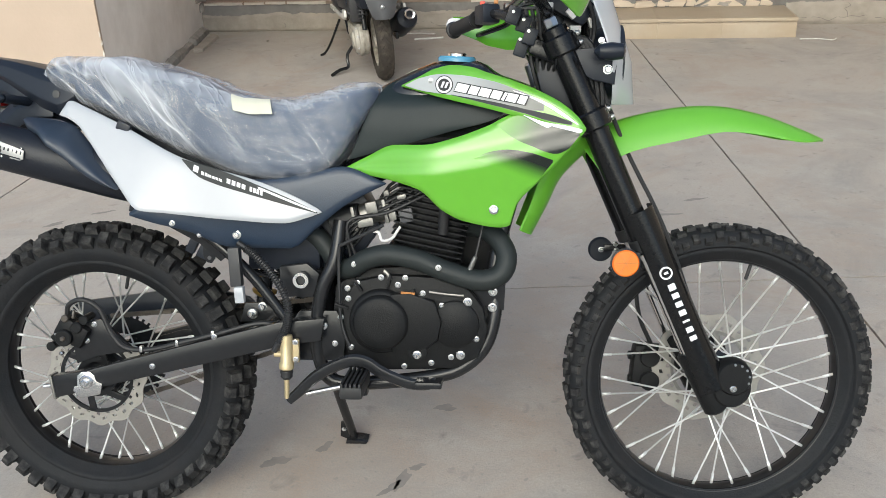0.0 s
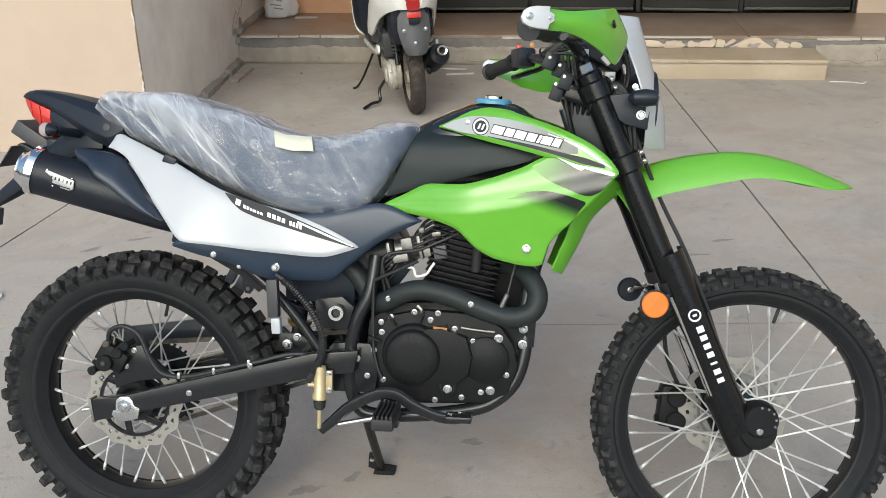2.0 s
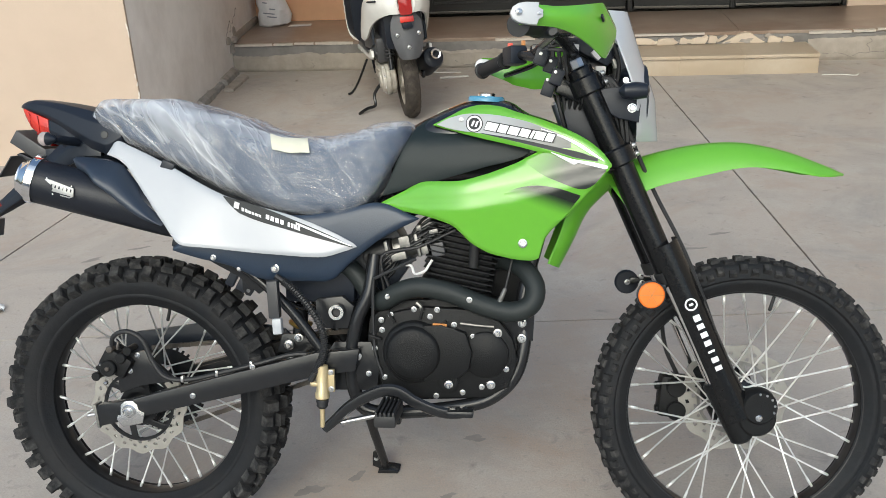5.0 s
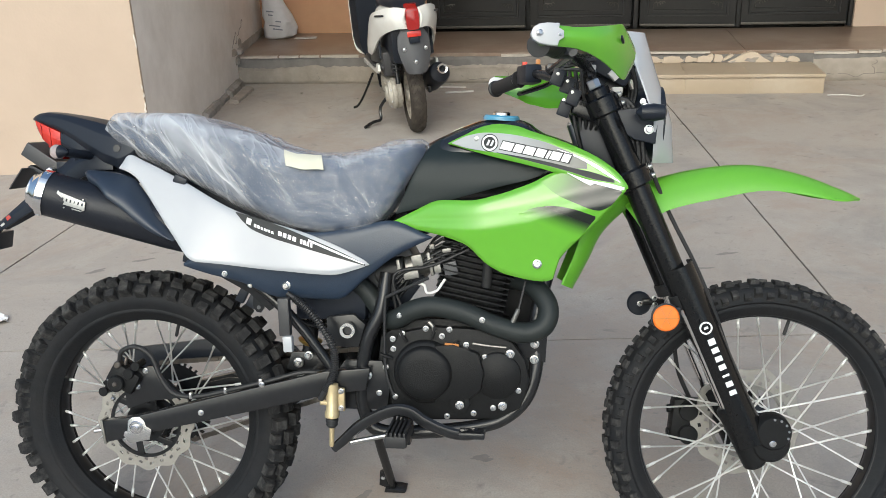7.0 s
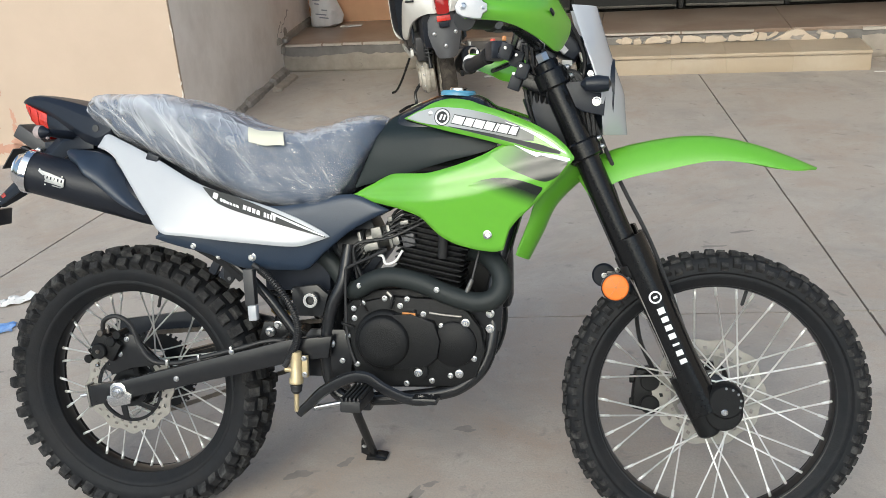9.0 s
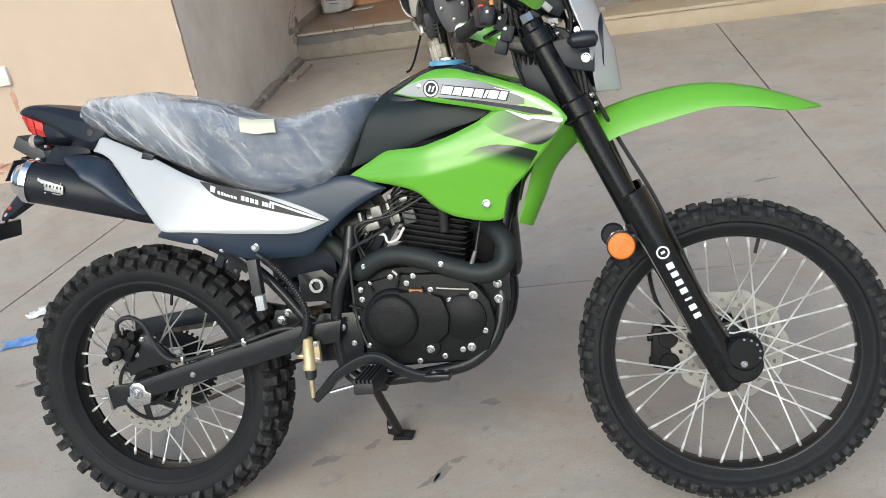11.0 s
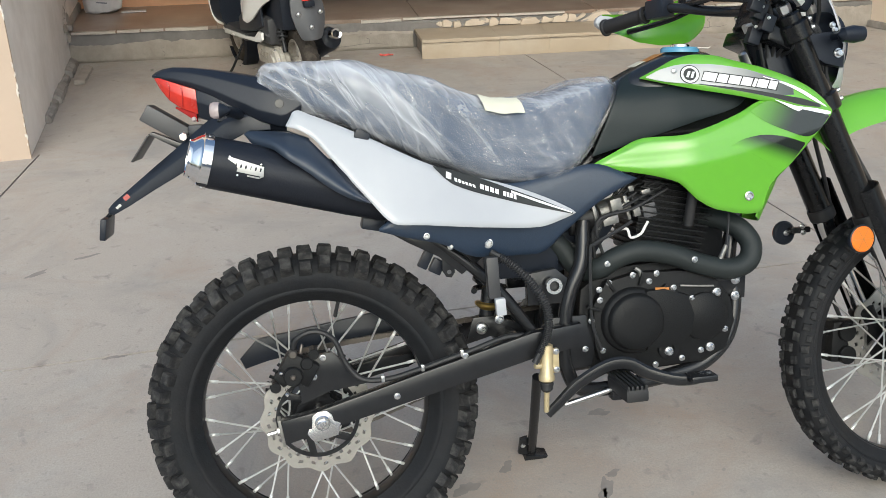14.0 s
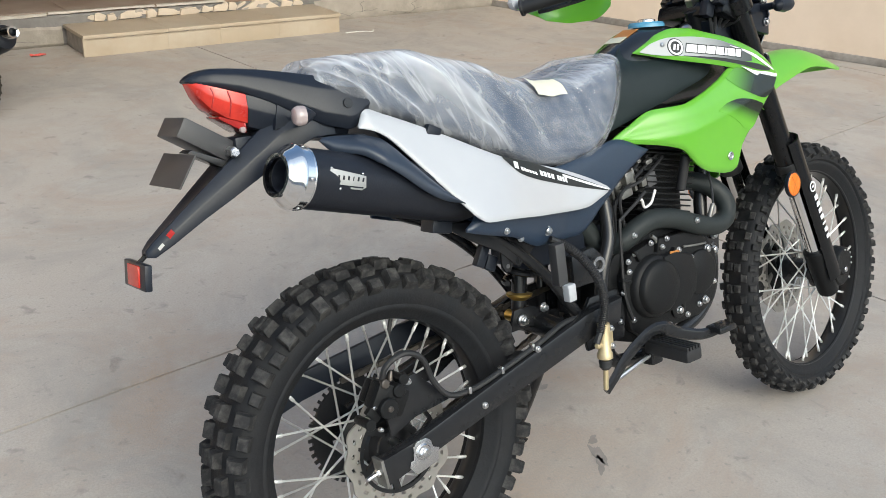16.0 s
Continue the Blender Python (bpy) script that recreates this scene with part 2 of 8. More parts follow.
def film_material():
    """Thin crumpled polythene: clear and glossy, milky along its folds."""
    m = bpy.data.materials.new("crumpled_polythene_film")
    m.use_nodes = True
    nt = m.node_tree
    b = nt.nodes["Principled BSDF"]
    tc = nt.nodes.new("ShaderNodeTexCoord")

    def op(kind, x, y):
        q = nt.nodes.new("ShaderNodeMath")
        q.operation = kind
        for k, v in enumerate((x, y)):
            if hasattr(v, "links"):
                nt.links.new(v, q.inputs[k])
            else:
                q.inputs[k].default_value = v
        return q.outputs[0]

    def span(v, a0, a1, b0, b1):
        r = nt.nodes.new("ShaderNodeMapRange")
        r.interpolation_type = "SMOOTHSTEP"
        for key, val in zip(("From Min", "From Max", "To Min", "To Max"), (a0, a1, b0, b1)):
            r.inputs[key].default_value = val
        nt.links.new(v, r.inputs["Value"])
        return r.outputs[0]

    def folds(rot, along_, across, det, dist):
        mp = nt.nodes.new("ShaderNodeMapping")
        mp.vector_type = "TEXTURE"
        mp.inputs["Rotation"].default_value = (0, radians(rot), 0)
        mp.inputs["Scale"].default_value = (1 / along_, 1 / 7, 1 / across)
        nt.links.new(tc.outputs["Object"], mp.inputs["Vector"])
        n = nt.nodes.new("ShaderNodeTexNoise")
        n.inputs["Scale"].default_value, n.inputs["Detail"].default_value, n.inputs["Distortion"].default_value = 1.0, det, dist
        nt.links.new(mp.outputs[0], n.inputs["Vector"])
        return n.outputs["Fac"]
    def ridged(v, sharp):
        """Crests where the folds meet, 0 to 1."""
        r = op("SUBTRACT", 1.0, op("MULTIPLY", op("ABSOLUTE", op("SUBTRACT", v, 0.5), 0), 5.0))
        return op("POWER", op("MAXIMUM", r, 0.0), sharp)
    long_, mid, fine = ridged(folds(44, 2.8, 14, 2, 0.6), 4.0), ridged(folds(60, 6, 30, 2, 0.9), 4.0), ridged(folds(8, 10, 44, 3, 0.9), 3.0)
    broad = folds(48, 4.5, 8, 2, 0.8)
    sep, up = nt.nodes.new("ShaderNodeSeparateXYZ"), nt.nodes.new("ShaderNodeSeparateXYZ")
    nt.links.new(tc.outputs["Object"], sep.inputs[0])
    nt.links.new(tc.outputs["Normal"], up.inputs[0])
    # loose and layered towards the tail, drawn tight with small puckers towards the tank
    loose = span(sep.outputs[0], 0.0, 0.42, 1.0, 0.0)
    tight = span(sep.outputs[0], 0.22, 0.42, 0.0, 1.0)
    # upward faces get extra milk: the sky's sheen put into the alpha
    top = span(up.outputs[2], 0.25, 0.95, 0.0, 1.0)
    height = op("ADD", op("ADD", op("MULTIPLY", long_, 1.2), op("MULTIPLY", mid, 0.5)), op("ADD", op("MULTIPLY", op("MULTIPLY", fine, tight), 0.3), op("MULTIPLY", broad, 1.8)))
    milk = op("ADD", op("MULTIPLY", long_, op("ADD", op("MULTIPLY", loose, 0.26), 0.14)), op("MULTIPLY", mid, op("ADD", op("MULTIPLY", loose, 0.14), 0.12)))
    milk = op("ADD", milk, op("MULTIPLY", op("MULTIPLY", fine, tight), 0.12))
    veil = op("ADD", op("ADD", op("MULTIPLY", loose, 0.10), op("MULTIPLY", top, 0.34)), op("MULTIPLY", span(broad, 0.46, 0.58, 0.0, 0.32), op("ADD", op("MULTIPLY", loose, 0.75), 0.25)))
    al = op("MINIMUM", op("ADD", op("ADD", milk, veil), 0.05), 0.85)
    nt.links.new(al, b.inputs["Alpha"])
    b.inputs["Base Color"].default_value = (0.54, 0.555, 0.59, 1)
    b.inputs["Roughness"].default_value = 0.26
    b.inputs["Specular IOR Level"].default_value = 0.8
    bp = nt.nodes.new("ShaderNodeBump")
    bp.inputs["Strength"].default_value, bp.inputs["Distance"].default_value = 0.42, 0.012
    nt.links.new(height, bp.inputs["Height"])
    nt.links.new(bp.outputs[0], b.inputs["Normal"])
    return m


FILM = film_material()


def glass_material():
    m = bpy.data.materials.new("dark_window_glass")
    m.use_nodes = True
    b = m.node_tree.nodes["Principled BSDF"]
    b.inputs["Base Color"].default_value = (0.02, 0.025, 0.025, 1)
    b.inputs["Roughness"].default_value, b.inputs["IOR"].default_value = 0.04, 1.5
    return m


GLASS = glass_material()


def fade_material(name, c0, c1, axis, a, b_, rough=0.2):
    """A printed fade from one colour to the other along an axis of the thing."""
    m = bpy.data.materials.new(name)
    m.use_nodes = True
    nt = m.node_tree
    b = nt.nodes["Principled BSDF"]
    tc = nt.nodes.new("ShaderNodeTexCoord")
    dot = nt.nodes.new("ShaderNodeVectorMath")
    dot.operation = "DOT_PRODUCT"
    dot.inputs[1].default_value = axis
    nt.links.new(tc.outputs["Object"], dot.inputs[0])
    mr = nt.nodes.new("ShaderNodeMapRange")
    mr.interpolation_type = "SMOOTHSTEP"
    mr.inputs["From Min"].default_value, mr.inputs["From Max"].default_value = a, b_
    nt.links.new(dot.outputs["Value"], mr.inputs["Value"])
    mix = nt.nodes.new("ShaderNodeMix")
    mix.data_type = "RGBA"
    mix.inputs["A"].default_value, mix.inputs["B"].default_value = (*c0, 1), (*c1, 1)
    nt.links.new(mr.outputs[0], mix.inputs["Factor"])
    nt.links.new(mix.outputs["Result"], b.inputs["Base Color"])
    b.inputs["Roughness"].default_value = rough
    b.inputs["Coat Weight"].default_value = 0.1
    return m


# ---- shape helpers ----
def pchip(pts):
    """A smooth curve z(x) through points, with no overshoot."""
    xs, zs = np.array([p[0] for p in pts], float), np.array([p[1] for p in pts], float)
    h = np.diff(xs)
    d = np.diff(zs) / h
    m = np.zeros(len(xs))
    m[0], m[-1] = d[0], d[-1]
    for k in range(1, len(xs) - 1):
        if d[k - 1] * d[k] > 0:
            m[k] = 2 * d[k - 1] * d[k] / (d[k - 1] + d[k])

    def f(x):
        x = min(max(x, xs[0]), xs[-1])
        k = min(max(int(np.searchsorted(xs, x) - 1), 0), len(h) - 1)
        t = (x - xs[k]) / h[k]
        return float(zs[k] * (1 + 2 * t) * (1 - t) ** 2 + h[k] * m[k] * t * (1 - t) ** 2 + zs[k + 1] * t * t * (3 - 2 * t) + h[k] * m[k + 1] * t * t * (t - 1))
    return f


def spline(pts, n=8):
    """Points along a Catmull-Rom curve."""
    P = [Vector(p) for p in pts]
    P = [2 * P[0] - P[1]] + P + [2 * P[-1] - P[-2]]
    out = []
    for k in range(1, len(P) - 2):
        a, b, c, d = P[k - 1:k + 3]
        for i in range(n):
            t = i / n
            out.append(0.5 * (2 * b + (c - a) * t + (2 * a - 5 * b + 4 * c - d) * t * t + (3 * b - a - 3 * c + d) * t ** 3))
    return out + [P[-2]]


def tube(pts, r, seg=10, smooth=6, flat=1.0, into=None):
    """A round (or flattened) bar along points."""
    bm = into or bmesh.new()
    path = spline(pts, smooth) if smooth and len(pts) > 2 else [Vector(p) for p in pts]
    rings, up = [], None
    for k, p in enumerate(path):
        d = (path[min(k + 1, len(path) - 1)] - path[max(k - 1, 0)]).normalized()
        if up is None:
            up = d.cross(Vector((0, 1, 0)))
            up = up.normalized() if up.length > 0.1 else d.cross(Vector((1, 0, 0))).normalized()
        up = (up - d * up.dot(d)).normalized()
        side = d.cross(up)
        rad = r(k / max(1, len(path) - 1)) if callable(r) else r
        rings.append([bm.verts.new(p + up * (rad * math.cos(a)) + side * (rad * flat * math.sin(a))) for a in (2 * math.pi * i / seg for i in range(seg))])
    for a, b in zip(rings, rings[1:]):
        for i in range(seg):
            bm.faces.new((a[i], a[(i + 1) % seg], b[(i + 1) % seg], b[i]))
    bm.faces.new(rings[0][::-1])
    bm.faces.new(rings[-1])
    return bm


def lathe(profile, origin=(0, 0, 0), axis=(0, 1, 0), seg=32, closed=False, into=None):
    """Turns (along, radius) pairs about an axis."""
    bm = into or bmesh.new()
    ax = Vector(axis).normalized()
    u = ax.cross(Vector((1, 0, 0)) if abs(ax.x) < 0.8 else Vector((0, 0, 1))).normalized()
    v = ax.cross(u)
    o = Vector(origin)
    rings = []
    for a, r in profile:
        rings.append([bm.verts.new(o + ax * a + (u * math.cos(t) + v * math.sin(t)) * max(r, 1e-5)) for t in (2 * math.pi * i / seg for i in range(seg))])
    pairs = list(zip(rings, rings[1:])) + ([(rings[-1], rings[0])] if closed else [])
    for a, b in pairs:
        for i in range(seg):
            bm.faces.new((a[i], a[(i + 1) % seg], b[(i + 1) % seg], b[i]))
    if not closed:
        bm.faces.new(rings[0][::-1])
        bm.faces.new(rings[-1])
    return bm


def cyl(p0, p1, r, r1=None, seg=20, edge=0.002, into=None):
    d = Vector(p1) - Vector(p0)
    n, r1 = d.length, r if r1 is None else r1
    e = min(edge, n / 3, r / 2)
    return lathe([(0, r - e), (e, r), (n - e, r1), (n, max(r1 - e, 1e-4))], p0, d, seg, into=into)


def box(size, m=None, bevel=0.002, into=None):
    bm = bmesh.new()
    bmesh.ops.create_cube(bm, size=1.0)
    bmesh.ops.scale(bm, vec=size, verts=bm.verts)
    if bevel:
        bmesh.ops.bevel(bm, geom=list(bm.edges), offset=min(bevel, min(size) * 0.3), segments=2, affect="EDGES", profile=0.6)
    if m is not None:
        bm.transform(m)
    if into is not None:
        merge(into, bm)
        return into
    return bm


def merge(into, bm):
    vs = {v: into.verts.new(v.co) for v in bm.verts}
    for f in bm.faces:
        try:
            into.faces.new([vs[v] for v in f.verts])
        except ValueError:
            pass
    bm.free()
    return into


def plate(outline, y0, y1, bevel=0.002, into=None):
    """A flat piece cut to an outline in (x, z), from y0 to y1."""
    bm = bmesh.new()
    a = [bm.verts.new((x, y0, z)) for x, z in outline]
    b = [bm.verts.new((x, y1, z)) for x, z in outline]
    n = len(a)
    bm.faces.new(a)
    bm.faces.new(b[::-1])
    for i in range(n):
        bm.faces.new((a[i], b[i], b[(i + 1) % n], a[(i + 1) % n]))
    bmesh.ops.recalc_face_normals(bm, faces=bm.faces)
    if bevel:
        rim = [e for e in bm.edges if abs(e.verts[0].co.y - e.verts[1].co.y) < 1e-6]
        bmesh.ops.bevel(bm, geom=rim, offset=bevel, segments=2, affect="EDGES", profile=0.6)
    return merge(into, bm) if into is not None else bm


def shell(top, bot, y, thick=0.003, n=48, m=12, roll=0.006, soft=True):
    """A moulded panel between an upper and a lower edge; y(x, z) is its outer face, its rims rolled inward."""
    f, g = (pchip(top), pchip(bot)) if soft else ((lambda x: float(np.interp(x, *zip(*top)))), (lambda x: float(np.interp(x, *zip(*bot)))))
    x0, x1 = max(top[0][0], bot[0][0]), min(top[-1][0], bot[-1][0])
    bm = bmesh.new()
    lay = []
    inward = -1 if y((x0 + x1) / 2, (f((x0 + x1) / 2) + g((x0 + x1) / 2)) / 2) > 0 else 1
    for k in (0, 1):
        rows = []
        for i in range(n + 1):
            u = i / n
            x = x0 + (x1 - x0) * (0.5 - 0.5 * math.cos(math.pi * u))
            zt, zb = f(x), g(x)
            if zt - zb < 0.0015:
                mid = (zt + zb) / 2
                zt, zb = mid + 0.00075, mid - 0.00075
            col = []
            for j in range(m + 1):
                v = 0.5 - 0.5 * math.cos(math.pi * j / m)
                z = zb + (zt - zb) * v
                edge = min(z - zb, zt - z, (x - x0) * 0.7, (x1 - x) * 0.7)
                curl = roll * (1 - min(1, edge / 0.012)) ** 2
                col.append(bm.verts.new((x, y(x, z) + inward * (curl + k * thick), z)))
            rows.append(col)
        lay.append(rows)
    for k in (0, 1):
        for i in range(n):
            for j in range(m):
                q = lay[k]
                bm.faces.new((q[i][j], q[i + 1][j], q[i + 1][j + 1], q[i][j + 1]))
    a, b = lay
    for i in range(n):
        for j in (0, m):
            bm.faces.new((a[i][j], a[i + 1][j], b[i + 1][j], b[i][j]))
    for j in range(m):
        for i in (0, n):
            bm.faces.new((a[i][j], a[i][j + 1], b[i][j + 1], b[i][j]))
    bmesh.ops.recalc_face_normals(bm, faces=bm.faces)
    return bm


def loft(xs, top, bot, half, power=2.6, seg=28, lift=0.0, n=40, wrinkle=None):
    """A closed body along x: height between two curves, half width, rounded section."""
    f, g, h = pchip(top), pchip(bot), pchip(half)
    bm = bmesh.new()
    rings = []
    for i in range(n + 1):
        x = xs[0] + (xs[1] - xs[0]) * (0.5 - 0.5 * math.cos(math.pi * i / n))
        zt, zb, w = f(x), g(x), h(x)
        ring = []
        for k in range(seg):
            a = 2 * math.pi * k / seg
            c, s = math.cos(a), math.sin(a)
            yy = w * math.copysign(abs(c) ** (2 / power), c)
            zz = (zt + zb) / 2 + (zt - zb) / 2 * math.copysign(abs(s) ** (2 / power), s)
            p = Vector((x, yy, zz))
            if lift:
                p += Vector((0, c, s)) * lift
            if wrinkle:
                p += Vector((0, c, s)) * wrinkle(p)
            ring.append(bm.verts.new(p))
        rings.append(ring)
    for a, b in zip(rings, rings[1:]):
        for k in range(seg):
            bm.faces.new((a[k], a[(k + 1) % seg], b[(k + 1) % seg], b[k]))
    bm.faces.new(rings[0][::-1])
    bm.faces.new(rings[-1])
    bmesh.ops.recalc_face_normals(bm, faces=bm.faces)
    return bm


def prism_loft(stations, bevel=0.0):
    """A faceted body along x: each station is (x, half outline from the top middle to the bottom middle), mirrored in y."""
    bm = bmesh.new()
    rings = []
    for x, half in stations:
        ring = [(y, z) for y, z in half] + [(-y, z) for y, z in half[-2:0:-1]]
        rings.append([bm.verts.new((x, -y, z)) for y, z in ring])
    n = len(rings[0])
    for a, b in zip(rings, rings[1:]):
        for i in range(n):
            bm.faces.new((a[i], a[(i + 1) % n], b[(i + 1) % n], b[i]))
    bm.faces.new(rings[0][::-1])
    bm.faces.new(rings[-1])
    bmesh.ops.recalc_face_normals(bm, faces=bm.faces)
    if bevel:
        sharp = [e for e in bm.edges if len(e.link_faces) == 2 and e.calc_face_angle(0) > 0.35]
        bmesh.ops.bevel(bm, geom=sharp, offset=bevel, segments=2, affect="EDGES", profile=0.6)
    return bm


def finish(bm, name, material, angle=38):
    me = bpy.data.meshes.new(name)
    bmesh.ops.recalc_face_normals(bm, faces=bm.faces)
    bm.to_mesh(me)
    bm.free()
    for p in me.polygons:
        p.use_smooth = True
    me.set_sharp_from_angle(angle=radians(angle))
    me.materials.append(material)
    return me


def part(name, bm, material, parent=None, label="", m=None, angle=38):
    """One mesh object under a thing or a part."""
    if m is not None:
        bm.transform(m)
    ob = new(name, finish(bm, name, material, angle))
    ob.parent = parent
    if label:
        tagged(ob, label)
    return ob


def same(name, me, parent, m):
    """A further object on a mesh that alike pieces share."""
    ob = new(name, me)
    ob.parent = parent
    ob.matrix_basis = m
    return ob


def thing(name, m, label, category, group="", kind=""):
    ob = new(name)
    ob.matrix_world = m
    return tagged(ob, label, category, group, kind)


def setting(name, bm, material, label, category, angle=38):
    return tagged(new(name, finish(bm, name, material, angle)), label, category, kind="structure")


def mirrored(bm):
    bm.transform(Matrix.Diagonal((1, -1, 1, 1)))
    bmesh.ops.reverse_faces(bm, faces=bm.faces)
    return bm


def bolt_mesh(r, h):
    bm = lathe([(0, r * 1.35), (h * 0.3, r * 1.35), (h * 0.32, r), (h * 0.85, r), (h, r * 0.75)], seg=12)
    return bm


def along(p, d):
    """A pose at p whose y axis points along d."""
    q = Vector(d).to_track_quat("Y", "Z")
    return Matrix.Translation(p) @ q.to_matrix().to_4x4()

# ---- the yard ----
YAW = radians(4.9)
GRID = Matrix.Translation((-1.289, 0.86, 0)) @ Matrix.Rotation(YAW, 4, "Z")
bm = bmesh.new()
bmesh.ops.create_grid(bm, x_segments=2, y_segments=2, size=400)
bm.transform(Matrix.Translation((0, 0, -0.04)))
ground = setting("ground", bm, JOINT, "dark bedding under the concrete yard", "ground")


def corner(i, j):
    """Where the joints cross, in the yard's own grid; the joint that runs to the house corner is askew."""
    y = j * 3.7
    return (i * 3.27 if i else -0.11 + 0.167 * min(max(y, -8), 4), y)


def slab(i, j):
    """One cast slab, its arrises worn and crumbled unevenly along the joints."""
    q = [corner(i, j), corner(i + 1, j), corner(i + 1, j + 1), corner(i, j + 1)]
    m = Vector((sum(p[0] for p in q) / 4, sum(p[1] for p in q) / 4))
    steps = 110
    outer, rim = [], []
    for k in range(4):
        p, r = Vector(q[k]), Vector(q[(k + 1) % 4])
        side = Vector((p.y - r.y, r.x - p.x)).normalized()
        side = side if side.dot(m - p) > 0 else -side
        for n in range(steps):
            c = p.lerp(r, n / steps)
            v = Vector((c.x * 3.1, c.y * 3.1, 7 * i + j))
            w = 0.0034 + 0.0040 * max(0, noise.noise(v) + 0.1) + 0.0022 * abs(noise.noise(v * 9))
            if 0 < n:
                outer.append(c + side * 0.0026)
                rim.append(c + side * w)
            else:
                d = (m - p).normalized() * 0.004
                outer.append(c + d)
                rim.append(c + d * 1.6)
    bm = bmesh.new()
    rings = [[bm.verts.new((v.x, v.y, z)) for v in pts] for pts, z in ((outer, -0.12), (rim, -0.05), (rim, 0.0))]
    n = len(outer)
    for a, b in zip(rings, rings[1:]):
        for k in range(n):
            bm.faces.new((a[k], a[(k + 1) % n], b[(k + 1) % n], b[k]))
    bm.faces.new(rings[-1])
    bm.faces.new(rings[0][::-1])
    return bm


pavement = tagged(new("pavement"), "worn grey concrete yard cast in large slabs", "pavement", kind="structure")
pavement.matrix_world = GRID
for i in range(-4, 4):
    for j in range(-4, 3):
        part("slab", slab(i, j), CONCRETE, pavement)


def joint_fill(p, q, w, z):
    """Screed over a joint, level with the slabs to a millimetre or two."""
    bm = bmesh.new()
    p, q = Vector(p), Vector(q)
    side = Vector((q.y - p.y, p.x - q.x)).normalized() * w
    bm.faces.new([bm.verts.new((v.x, v.y, z)) for v in (p + side, q + side, q - side, p - side)])
    bmesh.ops.recalc_face_normals(bm, faces=bm.faces)
    for f in bm.faces:
        f.normal_update()
        if f.normal.z < 0:
            f.normal_flip()
    return bm


# the joints stop at the house corner: the strip before the porch was cast in one
for p, q, z in (((0.251, 2.16), (0.508, 3.7), 0.0010), ((0.508, 3.7), (0.558, 7.4), 0.0014), ((-0.2, 3.7), (5.6, 3.7), 0.0018)):
    part("screed", joint_fill(p, q, 0.03, z), CONCRETE, pavement)


def blot(x, y, rx, ry, rot, seed, parent=None):
    """A thin spill with a ragged outline."""
    rnd = random.Random(seed)
    bm = bmesh.new()
    ring = []
    ph = [rnd.uniform(0, 6.28) for _ in range(4)]
    for i in range(28):
        a = 2 * math.pi * i / 28
        k = 1 + 0.25 * math.sin(2 * a + ph[0]) + 0.18 * math.sin(3 * a + ph[1]) + 0.12 * math.sin(7 * a + ph[2])
        ring.append(bm.verts.new((rx * k * math.cos(a), ry * k * math.sin(a), 0.0012)))
    bm.faces.new(ring)
    bm.transform(Matrix.Translation((x, y, 0)) @ Matrix.Rotation(rot, 4, "Z"))
    return bm


for k, (x, y, rx, ry, rot) in enumerate([(0.654, 0.042, 0.045, 0.012, 1.2), (0.629, 0.011, 0.03, 0.011, 0.8), (0.685, 0.093, 0.02, 0.01, 0.3), (0.327, 0.103, 0.03, 0.02, 0.4), (0.44, 0.165, 0.022, 0.014, 1.0), (0.736, 0.349, 0.03, 0.014, 0.2), (-0.941, 1.576, 0.05, 0.012, 0.7), (-0.788, 1.699, 0.04, 0.012, 0.5), (-0.89, 0.553, 0.03, 0.012, 0.3), (1.514, 1.679, 0.045, 0.01, 0.2), (1.637, 1.832, 0.05, 0.01, 0.4), (-0.583, 0.911, 0.03, 0.009, 0.2)]):
    tagged(new("oil_stain", finish(blot(x, y, rx, ry, rot, k), "oil_stain", STAIN)), "small dark oil stain soaked into the concrete", "stain", "oil stains", "structure")


def brick_wall(p0, p1, thick, h, z0=0.0):
    """A plastered wall from p0 to p1 in plan, thick on its left side."""
    d = Vector((p1[0] - p0[0], p1[1] - p0[1], 0))
    n = d.length
    bm = box((n, thick, h), Matrix.Translation((n / 2, thick / 2, z0 + h / 2)), 0.006)
    bm.transform(Matrix.Translation((p0[0], p0[1], 0)) @ Matrix.Rotation(math.atan2(d.y, d.x), 4, "Z"))
    return bm


CORNER, INNER = Vector((-1.25, 2.985, 0)), Vector((-1.43, 5.17, 0))
FA = math.atan2(0.22, 1.58)
FACADE = Matrix.Translation(CORNER) @ Matrix.Rotation(FA, 4, "Z")
# facade with a window opening: x runs back from the corner to minus
W0, W1, WZ0, WZ1 = -2.35, -1.09, 0.655, 1.80


def facade():
    bm = bmesh.new()
    t = 0.25
    for x0, x1, z0, z1, t in ((-0.3, 0, 0, 3.4, 0.03), (W1, -0.3, 0, 3.4, t), (W0, W1, 0, WZ0, t), (W0, W1, WZ1, 3.4, t), (-7, W0, 0, 3.4, t)):
        box((x1 - x0, t, z1 - z0), Matrix.Translation(((x0 + x1) / 2, t / 2, (z0 + z1) / 2)), 0, into=bm)
    bm.transform(FACADE)
    return bm


wall_west = setting("wall_west", facade(), CREAM, "cream plastered house wall with peeling paint low down", "wall")


